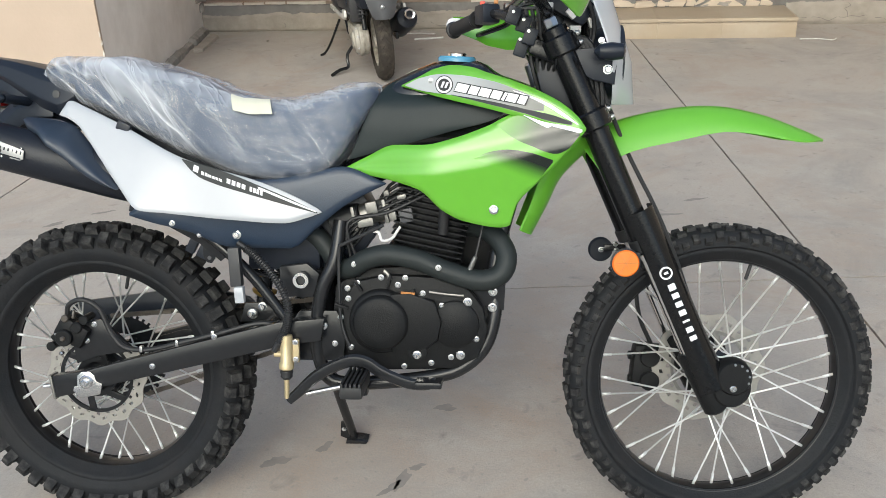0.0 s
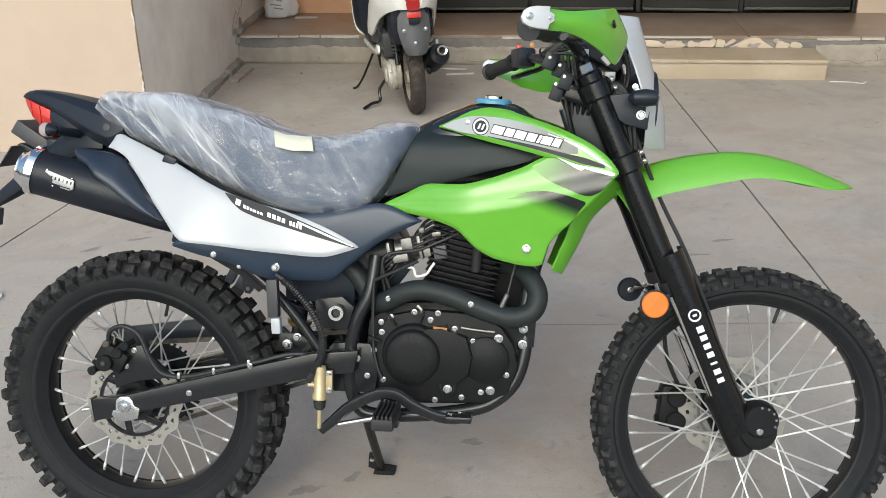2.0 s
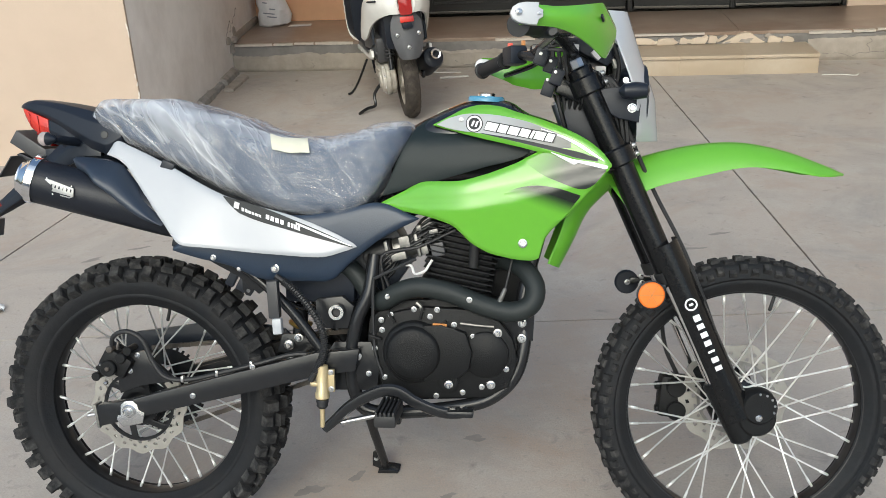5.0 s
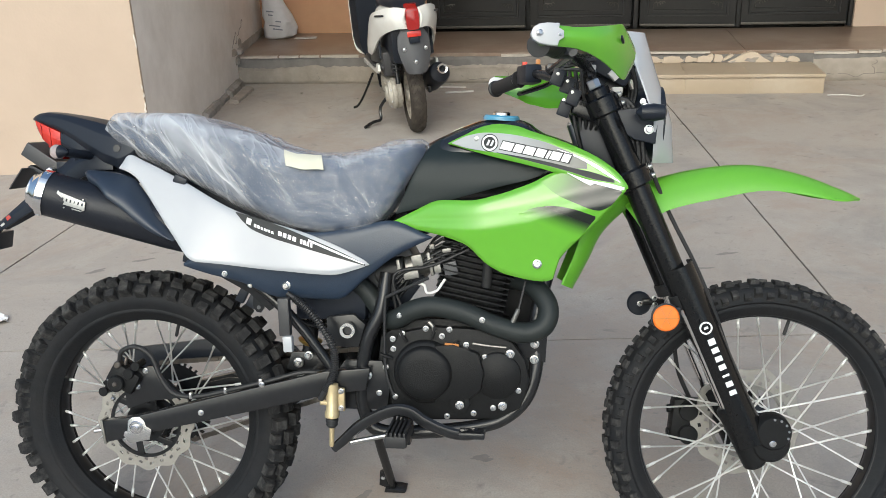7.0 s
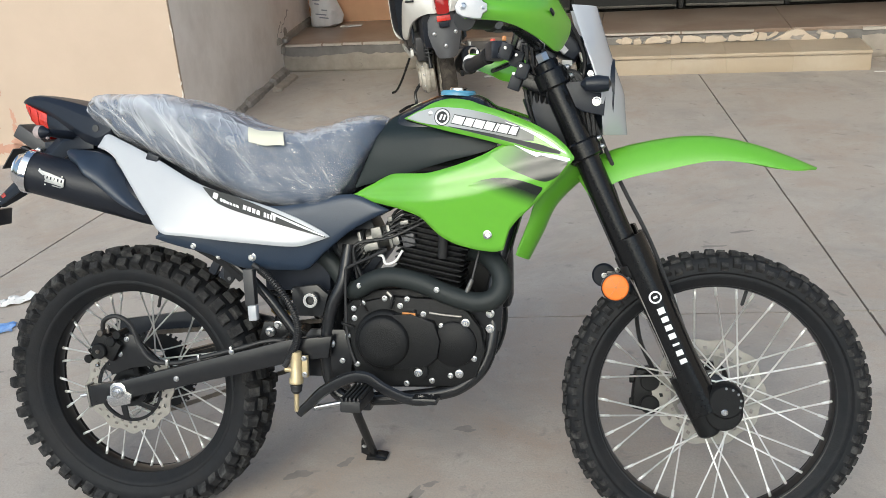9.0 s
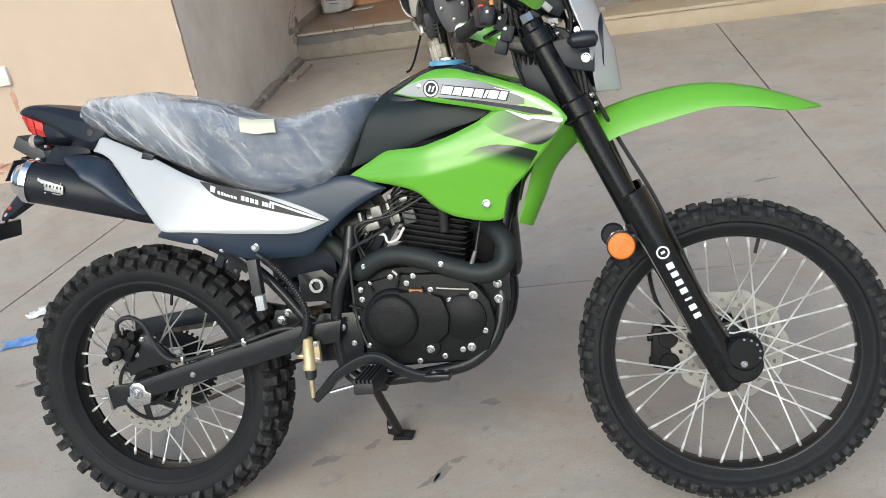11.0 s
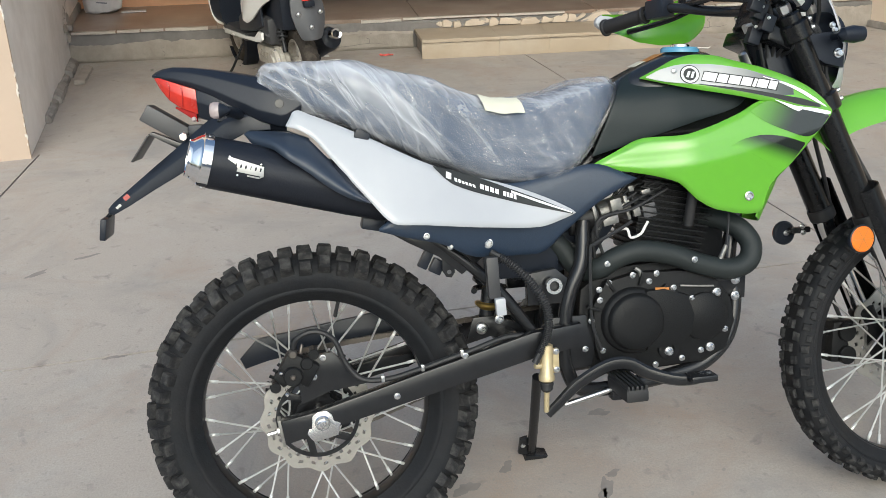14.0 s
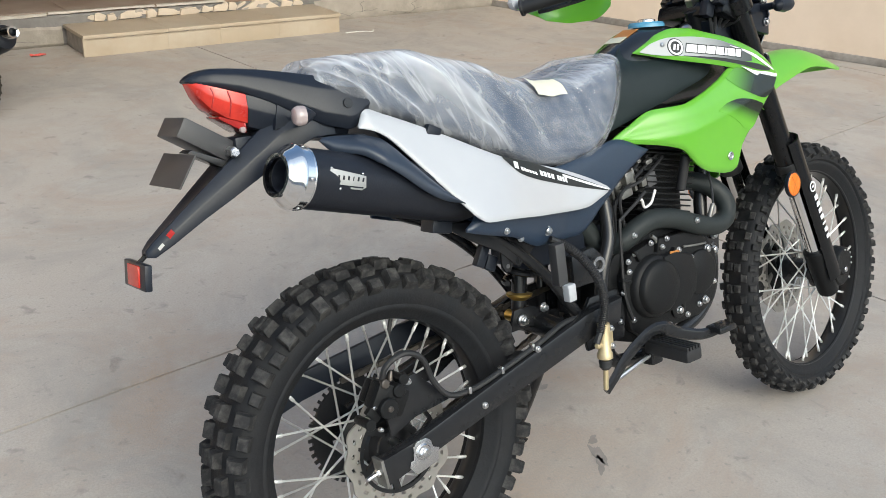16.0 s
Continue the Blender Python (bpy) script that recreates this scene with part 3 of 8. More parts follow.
def window():
    bm = bmesh.new()
    fw = 0.06
    for x0, x1, z0, z1 in ((W0, W1, WZ0, WZ0 + fw), (W0, W1, WZ1 - fw, WZ1), (W0, W0 + fw, WZ0 + fw, WZ1 - fw), (W1 - fw, W1, WZ0 + fw, WZ1 - fw), ((W0 + W1) / 2 - 0.04, (W0 + W1) / 2 + 0.04, WZ0 + fw, WZ1 - fw)):
        box((x1 - x0, 0.07, z1 - z0), Matrix.Translation(((x0 + x1) / 2, 0.06, (z0 + z1) / 2)), 0.004, into=bm)
    bm.transform(FACADE)
    w = setting("window_1", bm, PVC, "white plastic window frame with dark panes", "window")
    for x0, x1 in ((W0 + fw, (W0 + W1) / 2 - 0.04), ((W0 + W1) / 2 + 0.04, W1 - fw)):
        part("pane", box((x1 - x0, 0.012, WZ1 - WZ0 - 2 * fw), FACADE @ Matrix.Translation(((x0 + x1) / 2, 0.07, (WZ0 + WZ1) / 2)), 0), GLASS, w)
    part("window_sill", box((W1 - W0 + 0.09, 0.10, 0.105), FACADE @ Matrix.Translation(((W0 + W1) / 2 + 0.025, 0.028, WZ0 - 0.042)), 0.006), PVC, w)
    b = bmesh.new()
    box((W1 - W0 - 0.02, 0.02, WZ1 - WZ0 - 0.02), FACADE @ Matrix.Translation(((W0 + W1) / 2, 0.20, (WZ0 + WZ1) / 2)), 0, into=b)
    part("blind", b, DARK_GREY, w)


window()


def flake(cx, cz, rx, rz, seed, y=-0.0015):
    """An irregular patch where the outer coat has come off."""
    rnd = random.Random(seed)
    bm = bmesh.new()
    ring = []
    ph = [rnd.uniform(0, 6.28) for _ in range(4)]
    for i in range(110):
        a = 2 * math.pi * i / 110
        k = 1 + 0.22 * math.sin(2 * a + ph[0]) + 0.16 * math.sin(5 * a + ph[1]) + 0.12 * math.sin(11 * a + ph[2]) + 0.10 * math.sin(23 * a + ph[3]) + rnd.uniform(-0.10, 0.10)
        ring.append(bm.verts.new((cx + rx * k * math.cos(a), y, cz + rz * k * math.sin(a))))
    bm.faces.new(ring)
    return bm


peel = bmesh.new()
for k, (cx, cz, rx, rz) in enumerate([(-1.45, 0.085, 0.24, 0.040), (-1.12, 0.095, 0.13, 0.035), (-1.00, 0.13, 0.035, 0.045), (-1.85, 0.10, 0.20, 0.040), (-1.04, 0.47, 0.012, 0.075), (-0.995, 0.28, 0.013, 0.035), (-1.0, 0.21, 0.016, 0.026), (-1.10, 0.22, 0.014, 0.014),
                                      (-1.27, 0.53, 0.015, 0.014), (-1.21, 0.34, 0.010, 0.010), (-1.40, 0.33, 0.010, 0.012), (-1.55, 0.42, 0.022, 0.015), (-1.7, 0.30, 0.03, 0.02), (-1.33, 0.24, 0.008, 0.010)]):
    merge(peel, flake(cx, cz, rx, rz, k))
peel.transform(FACADE)
part("peeled_patches", peel, PEEL, wall_west, "patches of older red paint showing through")
mark = flake(-0.42, 1.02, 0.02, 0.008, 77)
mark.transform(FACADE)
part("scuff", mark, RISER, wall_west)
chips = bmesh.new()
rnd = random.Random(5)
for k in range(46):
    z = rnd.uniform(0.05, 1.9)
    s = rnd.uniform(0.004, 0.009)
    b = bmesh.new()
    bmesh.ops.create_icosphere(b, subdivisions=1, radius=1)
    b.transform(FACADE @ Matrix.Translation((rnd.uniform(-0.006, 0.002), rnd.uniform(-0.003, 0.004), z)) @ Matrix.Diagonal((s * 0.6, s * 0.4, s * rnd.uniform(0.8, 3.0), 1)))
    merge(chips, b)
part("chipped_edge", chips, CHIP, wall_west, "pale plaster bared along the chipped corner")

# side wall, running from the corner back past the porch
SD = (INNER - CORNER).normalized()
BACK = CORNER + SD * 4.2
bm = bmesh.new()
n = (BACK - CORNER).length - 0.032
box((n, 0.24, 3.4), Matrix.Translation((n / 2 + 0.032, 0.12 + 0.004, 1.7)), 0.004, into=bm)
bm.transform(Matrix.Translation(CORNER) @ Matrix.Rotation(math.atan2(SD.y, SD.x), 4, "Z"))
wall_side = setting("wall_side", bm, PALE, "pale grey plastered side wall, stained and cracked at its foot", "wall")
SIDE = Matrix.Translation(CORNER) @ Matrix.Rotation(math.atan2(SD.y, SD.x), 4, "Z")
# broken skirting along the foot of the side wall
skirt = tagged(new("baseboard"), "broken cement skirting along the wall foot", "skirting", kind="structure")
skirt.matrix_world = SIDE


def ragged_strip(n, w, h, seed):
    """A broken strip of cement n long, lumpy and uneven along its edges."""
    bm = bmesh.new()
    rows = []
    k = max(4, int(n / 0.018))
    for i in range(k + 1):
        x = n * i / k
        d = lambda q, a: a * noise.noise(Vector((x * 19, q, seed))) + 0.6 * a * noise.noise(Vector((x * 60, q, seed + 5)))
        e = 0.55 if i in (0, k) else 1.0
        rows.append([bm.verts.new(v) for v in ((x, 0, 0), (x + d(1, 0.006), -e * w + d(2, 0.010), 0), (x, -e * w * 0.95 + d(3, 0.010), e * h * 0.7 + d(4, 0.008)), (x + d(5, 0.005), -w * 0.45 + d(6, 0.006), e * h + d(7, 0.008)), (x, 0, e * h * 1.05 + d(8, 0.008)))])
    for a, b in zip(rows, rows[1:]):
        for j in range(5):
            bm.faces.new((a[j], b[j], b[(j + 1) % 5], a[(j + 1) % 5]))
    bm.faces.new(rows[0][::-1])
    bm.faces.new(rows[-1])
    bmesh.ops.recalc_face_normals(bm, faces=bm.faces)
    return bm


for x, n, w, h, k in ((0.62, 0.42, 0.030, 0.040, 1), (1.045, 0.36, 0.042, 0.050, 2), (1.41, 0.28, 0.034, 0.038, 3), (1.70, 0.42, 0.046, 0.052, 4)):
    part("skirting_piece", ragged_strip(n, w, h, k), MORTAR, skirt, m=Matrix.Translation((x, 0.003, 0)), angle=25)
part("loose_skirting_piece", ragged_strip(0.46, 0.060, 0.026, 7), RENDER_COAT, skirt, m=Matrix.Translation((1.50, -0.070, 0.001)) @ Matrix.Rotation(-0.05, 4, "Z"), angle=25)

# ---- porch, step and house front ----
PL, PR = Vector((-1.43, 5.15, 0)), Vector((4.50, 5.05, 0))
PA = math.atan2(PR.y - PL.y, PR.x - PL.x)
PORCH = Matrix.Translation(PL) @ Matrix.Rotation(PA, 4, "Z")
PW, PD, PH = (PR - PL).length, 0.98, 0.215
bm = box((PW + 0.3, PD, PH - 0.03), Matrix.Translation((PW / 2 - 0.15, PD / 2, (PH - 0.03) / 2)), 0.01)
bm.transform(PORCH)
porch = setting("porch", bm, RISER, "low rendered porch with a crumbling front edge", "porch")
# tiles on the porch, the front row with broken noses
rnd = random.Random(3)
x = -0.25
while x < PW - 0.02:
    n = min(rnd.uniform(1.1, 1.7), PW - x)
    part("porch_slab", box((n - 0.004, PD - 0.012, 0.03), Matrix.Translation((x + n / 2, PD / 2 + 0.006, PH - 0.015)), 0.003), PORCH_TILE, porch, m=PORCH)
    x += n


def wander(x0, x1, z, amp, seed, step=0.035):
    """A ragged line from x0 to x1 about the height z."""
    pts, k = [], int((x1 - x0) / step)
    for i in range(k + 1):
        x = x0 + (x1 - x0) * i / k
        pts.append((x, z + amp * (noise.noise(Vector((x * 2.3, seed, 0))) * 1.2 + noise.noise(Vector((x * 11, seed, 4))) * 0.6 + noise.noise(Vector((x * 37, seed, 8))) * 0.35)))
    return pts


def coat(x0, x1, low, high, thick, seed, rough=0.004):
    """A trowelled coat between two ragged heights (z, amplitude), lumpy on its face and broken at its edges."""
    a_, b_ = wander(x0, x1, low[0], low[1], seed, 0.02), wander(x0, x1, high[0], high[1], seed + 50, 0.02)
    bm = bmesh.new()
    cols = []
    for (x, z0), (_, z1) in zip(a_, b_):
        z1 = max(z1, z0 + 0.006)
        col = [bm.verts.new((x, 0.004, z0))]
        for j in range(8):
            t = j / 7
            z = z0 + (z1 - z0) * t
            lump = rough * (noise.noise(Vector((x * 6, z * 9, seed))) + 0.7 * noise.noise(Vector((x * 26, z * 40, seed + 3))))
            col.append(bm.verts.new((x, -thick * (0.45 if j in (0, 7) else 1.0) + lump, z)))
        col.append(bm.verts.new((x, 0.004, z1)))
        cols.append(col)
    for a, b in zip(cols, cols[1:]):
        for i in range(9):
            bm.faces.new((a[i], b[i], b[i + 1], a[i + 1]))
    bmesh.ops.recalc_face_normals(bm, faces=bm.faces)
    return bm


# dark mortar under the tiles, a lighter cement coat below with its upper edge broken off
for x0, x1, k in ((-0.02, 2.50, 1), (2.50, 4.20, 2), (4.20, PW, 3)):
    part("mortar_band", coat(x0, x1, (0.10, 0.004), (PH - 0.022, 0.004), 0.012, k, 0.006), RISER, porch, m=PORCH, angle=30)
part("cement_coat", coat(-0.02, 2.37, (0.0, 0.0), (0.132, 0.020), 0.024, 3), RENDER_COAT, porch, "grey-brown cement coat broken off along its top", PORCH, 30)
part("cement_coat", coat(4.20, PW, (0.0, 0.0), (0.165, 0.012), 0.024, 8), RENDER_COAT, porch, "grey-brown cement coat broken off along its top", PORCH, 30)
# what is left of the tiles' pale front edge
rnd = random.Random(13)
x = 0.03
while x < PW - 0.05:
    n = min(rnd.choice([0.09, 0.16, 0.3, 0.5, 0.7]), PW - x)
    if rnd.random() < 0.78:
        part("nosing", coat(x, x + n - 0.012, (PH - 0.020, 0.006), (PH - 0.001, 0.0015), rnd.uniform(0.012, 0.028), 30 + x, 0.003), NOSING, porch, m=PORCH @ Matrix.Rotation(rnd.uniform(-0.003, 0.003), 4, "Y"), angle=30)
    x += n


def crack(pts, r, m, parent):
    """A dark open crack along (x, y, z) points."""
    part("crack", tube(pts, r, 5, 3, 0.5), JOINT, parent, m=m)


for x0, x1, z, amp, seed in ((1.42, 2.25, 0.040, 0.05, 42), (4.30, 5.2, 0.05, 0.04, 29)):
    crack([(x, -0.0240, h) for x, h in wander(x0, x1, z, amp, seed, 0.05)], 0.0016, PORCH, porch)
for x, z0, z1, k in ((1.42, 0.01, 0.125, 1), (0.62, 0.03, 0.10, 2), (2.05, 0.05, 0.12, 3), (4.62, 0.05, 0.15, 4), (5.1, 0.02, 0.12, 5)):
    crack([(x + 0.06 * noise.noise(Vector((k, q * 3.1, 2))), -0.0245, z0 + (z1 - z0) * q / 5) for q in range(6)], 0.0018, PORCH, porch)
# broken stones laid bare above the step
rnd = random.Random(21)
x = 2.58
while x < 4.08:
    big = abs(x - 3.62) < 0.08
    w, h = (0.30, 0.075) if big else (rnd.uniform(0.06, 0.17), rnd.uniform(0.040, 0.062))
    if big:
        pts = [(-w / 2, -h / 2), (-w * 0.36, -h * 0.2), (-w * 0.14, h * 0.30), (w * 0.02, h * 0.5), (w * 0.16, h * 0.42), (w * 0.30, h * 0.02), (w * 0.5, -h * 0.42), (w * 0.42, -h / 2)]
    else:
        pts = [(-w / 2, -h / 2), (-w * 0.42, h * rnd.uniform(0.1, 0.5)), (-w * 0.1, h * rnd.uniform(0.35, 0.6)), (w * 0.3, h * rnd.uniform(0.2, 0.5)), (w / 2, h * rnd.uniform(-0.4, 0.2)), (w * 0.3, -h / 2)]
    part("broken_stone", plate(pts, -0.026, 0.02, 0.005), STONE, porch, m=PORCH @ Matrix.Translation((x + w / 2, rnd.uniform(-0.012, 0.004), 0.137 + h / 2)) @ Matrix.Rotation(rnd.uniform(-0.12, 0.12), 4, "Y") @ Matrix.Rotation(rnd.uniform(-0.25, 0.1), 4, "X"))
    x += w + rnd.uniform(-0.005, 0.03)
# smaller rubble packed between and behind them
for k in range(40):
    w, h = rnd.uniform(0.03, 0.09), rnd.uniform(0.018, 0.040)
    pts = [(-w / 2, -h * rnd.uniform(0.2, 0.5)), (-w * rnd.uniform(0.3, 0.5), h * rnd.uniform(0.0, 0.4)), (-w * 0.1, h * rnd.uniform(0.3, 0.6)), (w * rnd.uniform(0.2, 0.4), h * rnd.uniform(0.2, 0.5)), (w / 2, -h * rnd.uniform(0.0, 0.4)), (w * 0.2, -h / 2)]
    part("rubble_stone", plate(pts, -0.014, 0.02, 0.004), (STONE, MORTAR, RENDER_COAT)[k % 3], porch, m=PORCH @ Matrix.Translation((2.56 + 1.56 * (k + rnd.uniform(-0.4, 0.4)) / 40, rnd.uniform(-0.010, 0.0), rnd.uniform(0.140, 0.182))) @ Matrix.Rotation(rnd.uniform(-0.5, 0.5), 4, "Y") @ Matrix.Rotation(rnd.uniform(-0.3, 0.2), 4, "X"))
# plaster knocked off the side wall where it meets the porch, and the skirting above
for x, z, n, w, h, k in ((2.10, 0.155, 0.13, 0.030, 0.055, 61), (2.02, 0.235, 0.09, 0.018, 0.045, 62), (2.15, 0.225, 0.12, 0.038, 0.035, 63), (2.25, 0.265, 0.07, 0.014, 0.060, 64)):
    part("broken_plaster", ragged_strip(n, w, h, k), MORTAR if k % 2 else RENDER_COAT, wall_side, m=SIDE @ Matrix.Translation((x, 0.005, z)), angle=25)
part("porch_skirting", ragged_strip(0.92, 0.016, 0.055, 66), RENDER_COAT, wall_side, m=SIDE @ Matrix.Translation((2.24, 0.005, PH)), angle=25)
for x, z0, dx, dz, k in ((2.05, 0.29, 0.16, 0.10, 1), (2.16, 0.31, 0.30, 0.12, 6)):
    crack([(x + dx * q / 9, 0.003, z0 + dz * q / 9 + 0.05 * noise.noise(Vector((q * 1.3, k, 5)))) for q in range(10)], 0.0022, SIDE, wall_side)

# marble step in front of the porch
step = tagged(new("marble_step"), "low step clad in beige marble slabs, its edges chipped", "step", kind="structure")
SX0, SX1, SD_, SH = 2.38, 4.19, 0.40, 0.135
step.matrix_world = PORCH
part("core", box((SX1 - SX0 - 0.03, SD_ - 0.02, SH - 0.025), Matrix.Translation(((SX0 + SX1) / 2, -SD_ / 2 + 0.005, (SH - 0.025) / 2)), 0.004), MORTAR, step)
x = SX0
for n in (0.54, 0.36, 0.43, 0.48):
    part("riser_slab", box((n - 0.0006, 0.022, SH - 0.022), Matrix.Translation((x + n / 2, -SD_ + 0.006, (SH - 0.022) / 2)), 0.0008), MARBLE, step)
    part("tread_slab", box((n - 0.0006, SD_ + 0.022, 0.022), Matrix.Translation((x + n / 2, -SD_ / 2 - 0.010, SH - 0.011)), 0.0012), MARBLE, step)
    x += n
rnd = random.Random(17)
for k in range(16):
    c = rnd.uniform(SX0 + 0.05, SX1 - 0.05)
    b = bmesh.new()
    bmesh.ops.create_icosphere(b, subdivisions=1, radius=1)
    b.transform(Matrix.Translation((c, -SD_ - 0.011, SH - rnd.uniform(0.016, 0.024))) @ Matrix.Diagonal((rnd.uniform(0.015, 0.05), 0.004, 0.006, 1)))
    part("chipped_lip", b, MORTAR, step)

# house front: ochre wall, black iron doors
FRONT = PORCH @ Matrix.Translation((0, PD, 0))
D0, D1, DH = 1.32, 4.72, 2.5
bm = bmesh.new()
for x0, x1, z0, z1 in ((-0.6, D0, 0, 3.4), (D0, D1, DH, 3.4)):
    box((x1 - x0, 0.25, z1 - z0), Matrix.Translation(((x0 + x1) / 2, 0.125, (z0 + z1) / 2)), 0, into=bm)
bm.transform(FRONT)
bm2 = box((PW + 0.2 - D1, 0.25, 3.4), FRONT @ Matrix.Translation(((D1 + PW + 0.2) / 2, 0.125, 1.7)), 0)
setting("wall_north_end", bm2, CREAM, "cream plastered wall beside the iron doors", "wall")
wall_north = setting("wall_north", bm, ORANGE_WALL, "ochre plastered house front behind the porch", "wall")


def iron_door(x0, x1, swing=0.0):
    w, h = x1 - x0, DH - PH - 0.03
    d = tagged(new("door_1"), "black iron door leaf with moulded panels and scroll corners", "door", "porch doors", "structure")
    d.matrix_world = FRONT @ Matrix.Translation((x0, 0.06, PH + 0.015)) @ Matrix.Rotation(swing, 4, "Z")
    part("leaf", box((w - 0.01, 0.04, h), Matrix.Translation((w / 2, 0.02, h / 2)), 0.004), IRON, d)
    for z0, z1 in ((0.06, 0.85), (0.93, h - 0.06)):
        b = bmesh.new()
        for off, r in ((0.07, 0.010), (0.11, 0.005)):
            pts = [(off, -0.002, z0 + off - 0.04), (w - off, -0.002, z0 + off - 0.04), (w - off, -0.002, z1 - off + 0.04), (off, -0.002, z1 - off + 0.04)]
            for a, c in zip(pts, pts[1:] + pts[:1]):
                tube([a, c], r, 6, 0, into=b)
        part("panel_moulding", b, IRON, d)
        b = bmesh.new()
        for cx, cz, sx, sz in ((0.14, z0 + 0.10, 1, 1), (w - 0.14, z0 + 0.10, -1, 1), (0.14, z1 - 0.10, 1, -1), (w - 0.14, z1 - 0.10, -1, -1)):
            for q in range(3):
                R = 0.032 - q * 0.009
                tube([(cx + sx * (q * 0.025 + R * math.cos(t)), -0.006, cz + sz * (q * 0.012 + R * math.sin(t))) for t in (0.2 + 0.9 * i for i in range(5))], 0.0028, 5, 3, into=b)
        part("scrollwork", b, IRON_TRIM, d)
    part("threshold_strip", box((w - 0.02, 0.012, 0.02), Matrix.Translation((w / 2, -0.008, 0.01)), 0.002), IRON_TRIM, d)
    return d


iron_door(D0 + 0.03, 2.14)
iron_door(2.17, 3.00)
iron_door(3.06, 3.82, -0.10)
iron_door(3.86, 4.69)
jamb = bmesh.new()
for x in (D0 + 0.015, 3.03, 3.84, D1 - 0.015):
    box((0.035 if 2 < x < 4 else 0.03, 0.10, DH - PH), FRONT @ Matrix.Translation((x, 0.08, (DH + PH) / 2)), 0.004, into=jamb)
setting("door_frame", jamb, IRON, "black iron door posts", "door frame")
inner = box((D1 - D0, 0.03, DH), FRONT @ Matrix.Translation(((D0 + D1) / 2, 0.24, DH / 2)), 0)
setting("door_lining", inner, IRON, "dark lining behind the doors", "door lining")

# right-hand boundary wall with a low plinth
bm = brick_wall((7.28, -4.0), (4.42, 5.3), -0.25, 3.2)
wall_east = setting("wall_east", bm, PALE_CREAM, "cream plastered boundary wall", "wall")
foot = box((9.6, 0.03, 0.05), Matrix.Translation((4.8, 0.012, 0.025)), 0.006)
foot.transform(Matrix.Translation((7.28, -4.0, 0)) @ Matrix.Rotation(math.atan2(9.3, -2.86), 4, "Z"))
part("dirt_fillet", foot, MORTAR, wall_east)
# plain wall across the yard, behind the walk: unseen, added to shape the reflections
setting("wall_south", box((34.0, 0.25, 2.2), Matrix.Translation((1.0, -11.0, 1.1)), 0.0), PALE, "unseen plain pale wall added across the yard for reflections", "wall")


# ---- litter ----
def sack():
    bm = bmesh.new()
    rings = []
    prof = [(0.0, 0.150, 0.10), (0.02, 0.172, 0.12), (0.08, 0.176, 0.125), (0.14, 0.168, 0.12), (0.20, 0.150, 0.11), (0.26, 0.128, 0.10), (0.32, 0.110, 0.085), (0.38, 0.098, 0.075), (0.44, 0.086, 0.06), (0.50, 0.070, 0.05), (0.56, 0.082, 0.055)]
    for k, (z, a, b) in enumerate(prof):
        ring = []
        for i in range(48):
            t = 2 * math.pi * i / 48
            p = Vector((a * math.cos(t), b * math.sin(t), z))
            q = 1 + 0.16 * noise.noise(p * 11) + 0.10 * noise.noise(p * 27)
            ring.append(bm.verts.new((p.x * q + (a - 0.17) * 0.9, p.y * q, z + 0.015 * noise.noise(p * 9 + Vector((4, 0, 0))) * (k > 0))))
        rings.append(ring)
    for p, q in zip(rings, rings[1:]):
        for i in range(48):
            bm.faces.new((p[i], p[(i + 1) % 48], q[(i + 1) % 48], q[i]))
    bm.faces.new(rings[0][::-1])
    bm.faces.new(rings[-1])
    return bm


SACK_AT = PORCH @ Matrix.Translation((0.11, 0.80, PH + 0.002)) @ Matrix.Diagonal((0.78, 0.9, 0.95, 1))
s = thing("cement_sack", SACK_AT, "half-empty white woven sack slumped on the porch in the corner", "sack")
part("bag", sack(), SACK, s)
for x, z, w in ((0.02, 0.085, 0.10), (-0.01, 0.115, 0.12), (0.03, 0.150, 0.06), (-0.05, 0.205, 0.05), (-0.055, 0.235, 0.08)):
    b = box((w, 0.003, 0.010), Matrix.Translation((x, -0.126 + 0.12 * max(0, z - 0.10), z)) @ Matrix.Rotation(0.12, 4, "X") @ Matrix.Rotation(0.1, 4, "Y"), 0)
    part("printed_bar", b, INK, s)
fl = bmesh.new()
box((0.18, 0.08, 0.006), PORCH @ Matrix.Translation((0.34, 0.74, PH + 0.004)) @ Matrix.Rotation(0.1, 4, "Z"), 0.002, into=fl)
tagged(part("cardboard_scrap", fl, PAPER), "flat pale scrap of cardboard on the porch", "scrap")


def crumple(sx, sy, h, seed, folds=9):
    bm = bmesh.new()
    bmesh.ops.create_grid(bm, x_segments=folds, y_segments=folds, size=0.5)
    for v in bm.verts:
        q = noise.noise(v.co * 4 + Vector((seed, 3, 1)))
        v.co = Vector((v.co.x * sx * (1 + 0.3 * q), v.co.y * sy * (1 + 0.3 * noise.noise(v.co * 3 + Vector((9, seed, 2)))), 0.003 + h * abs(q + 0.15)))
    bmesh.ops.solidify(bm, geom=list(bm.faces), thickness=0.0008)
    return bm


def litter(name, bm, material, x, y, rot, label, category, z=0.001):
    ob = part(name, bm, material)
    ob.matrix_world = Matrix.Translation((x, y, z)) @ Matrix.Rotation(rot, 4, "Z")
    return tagged(ob, label, category)


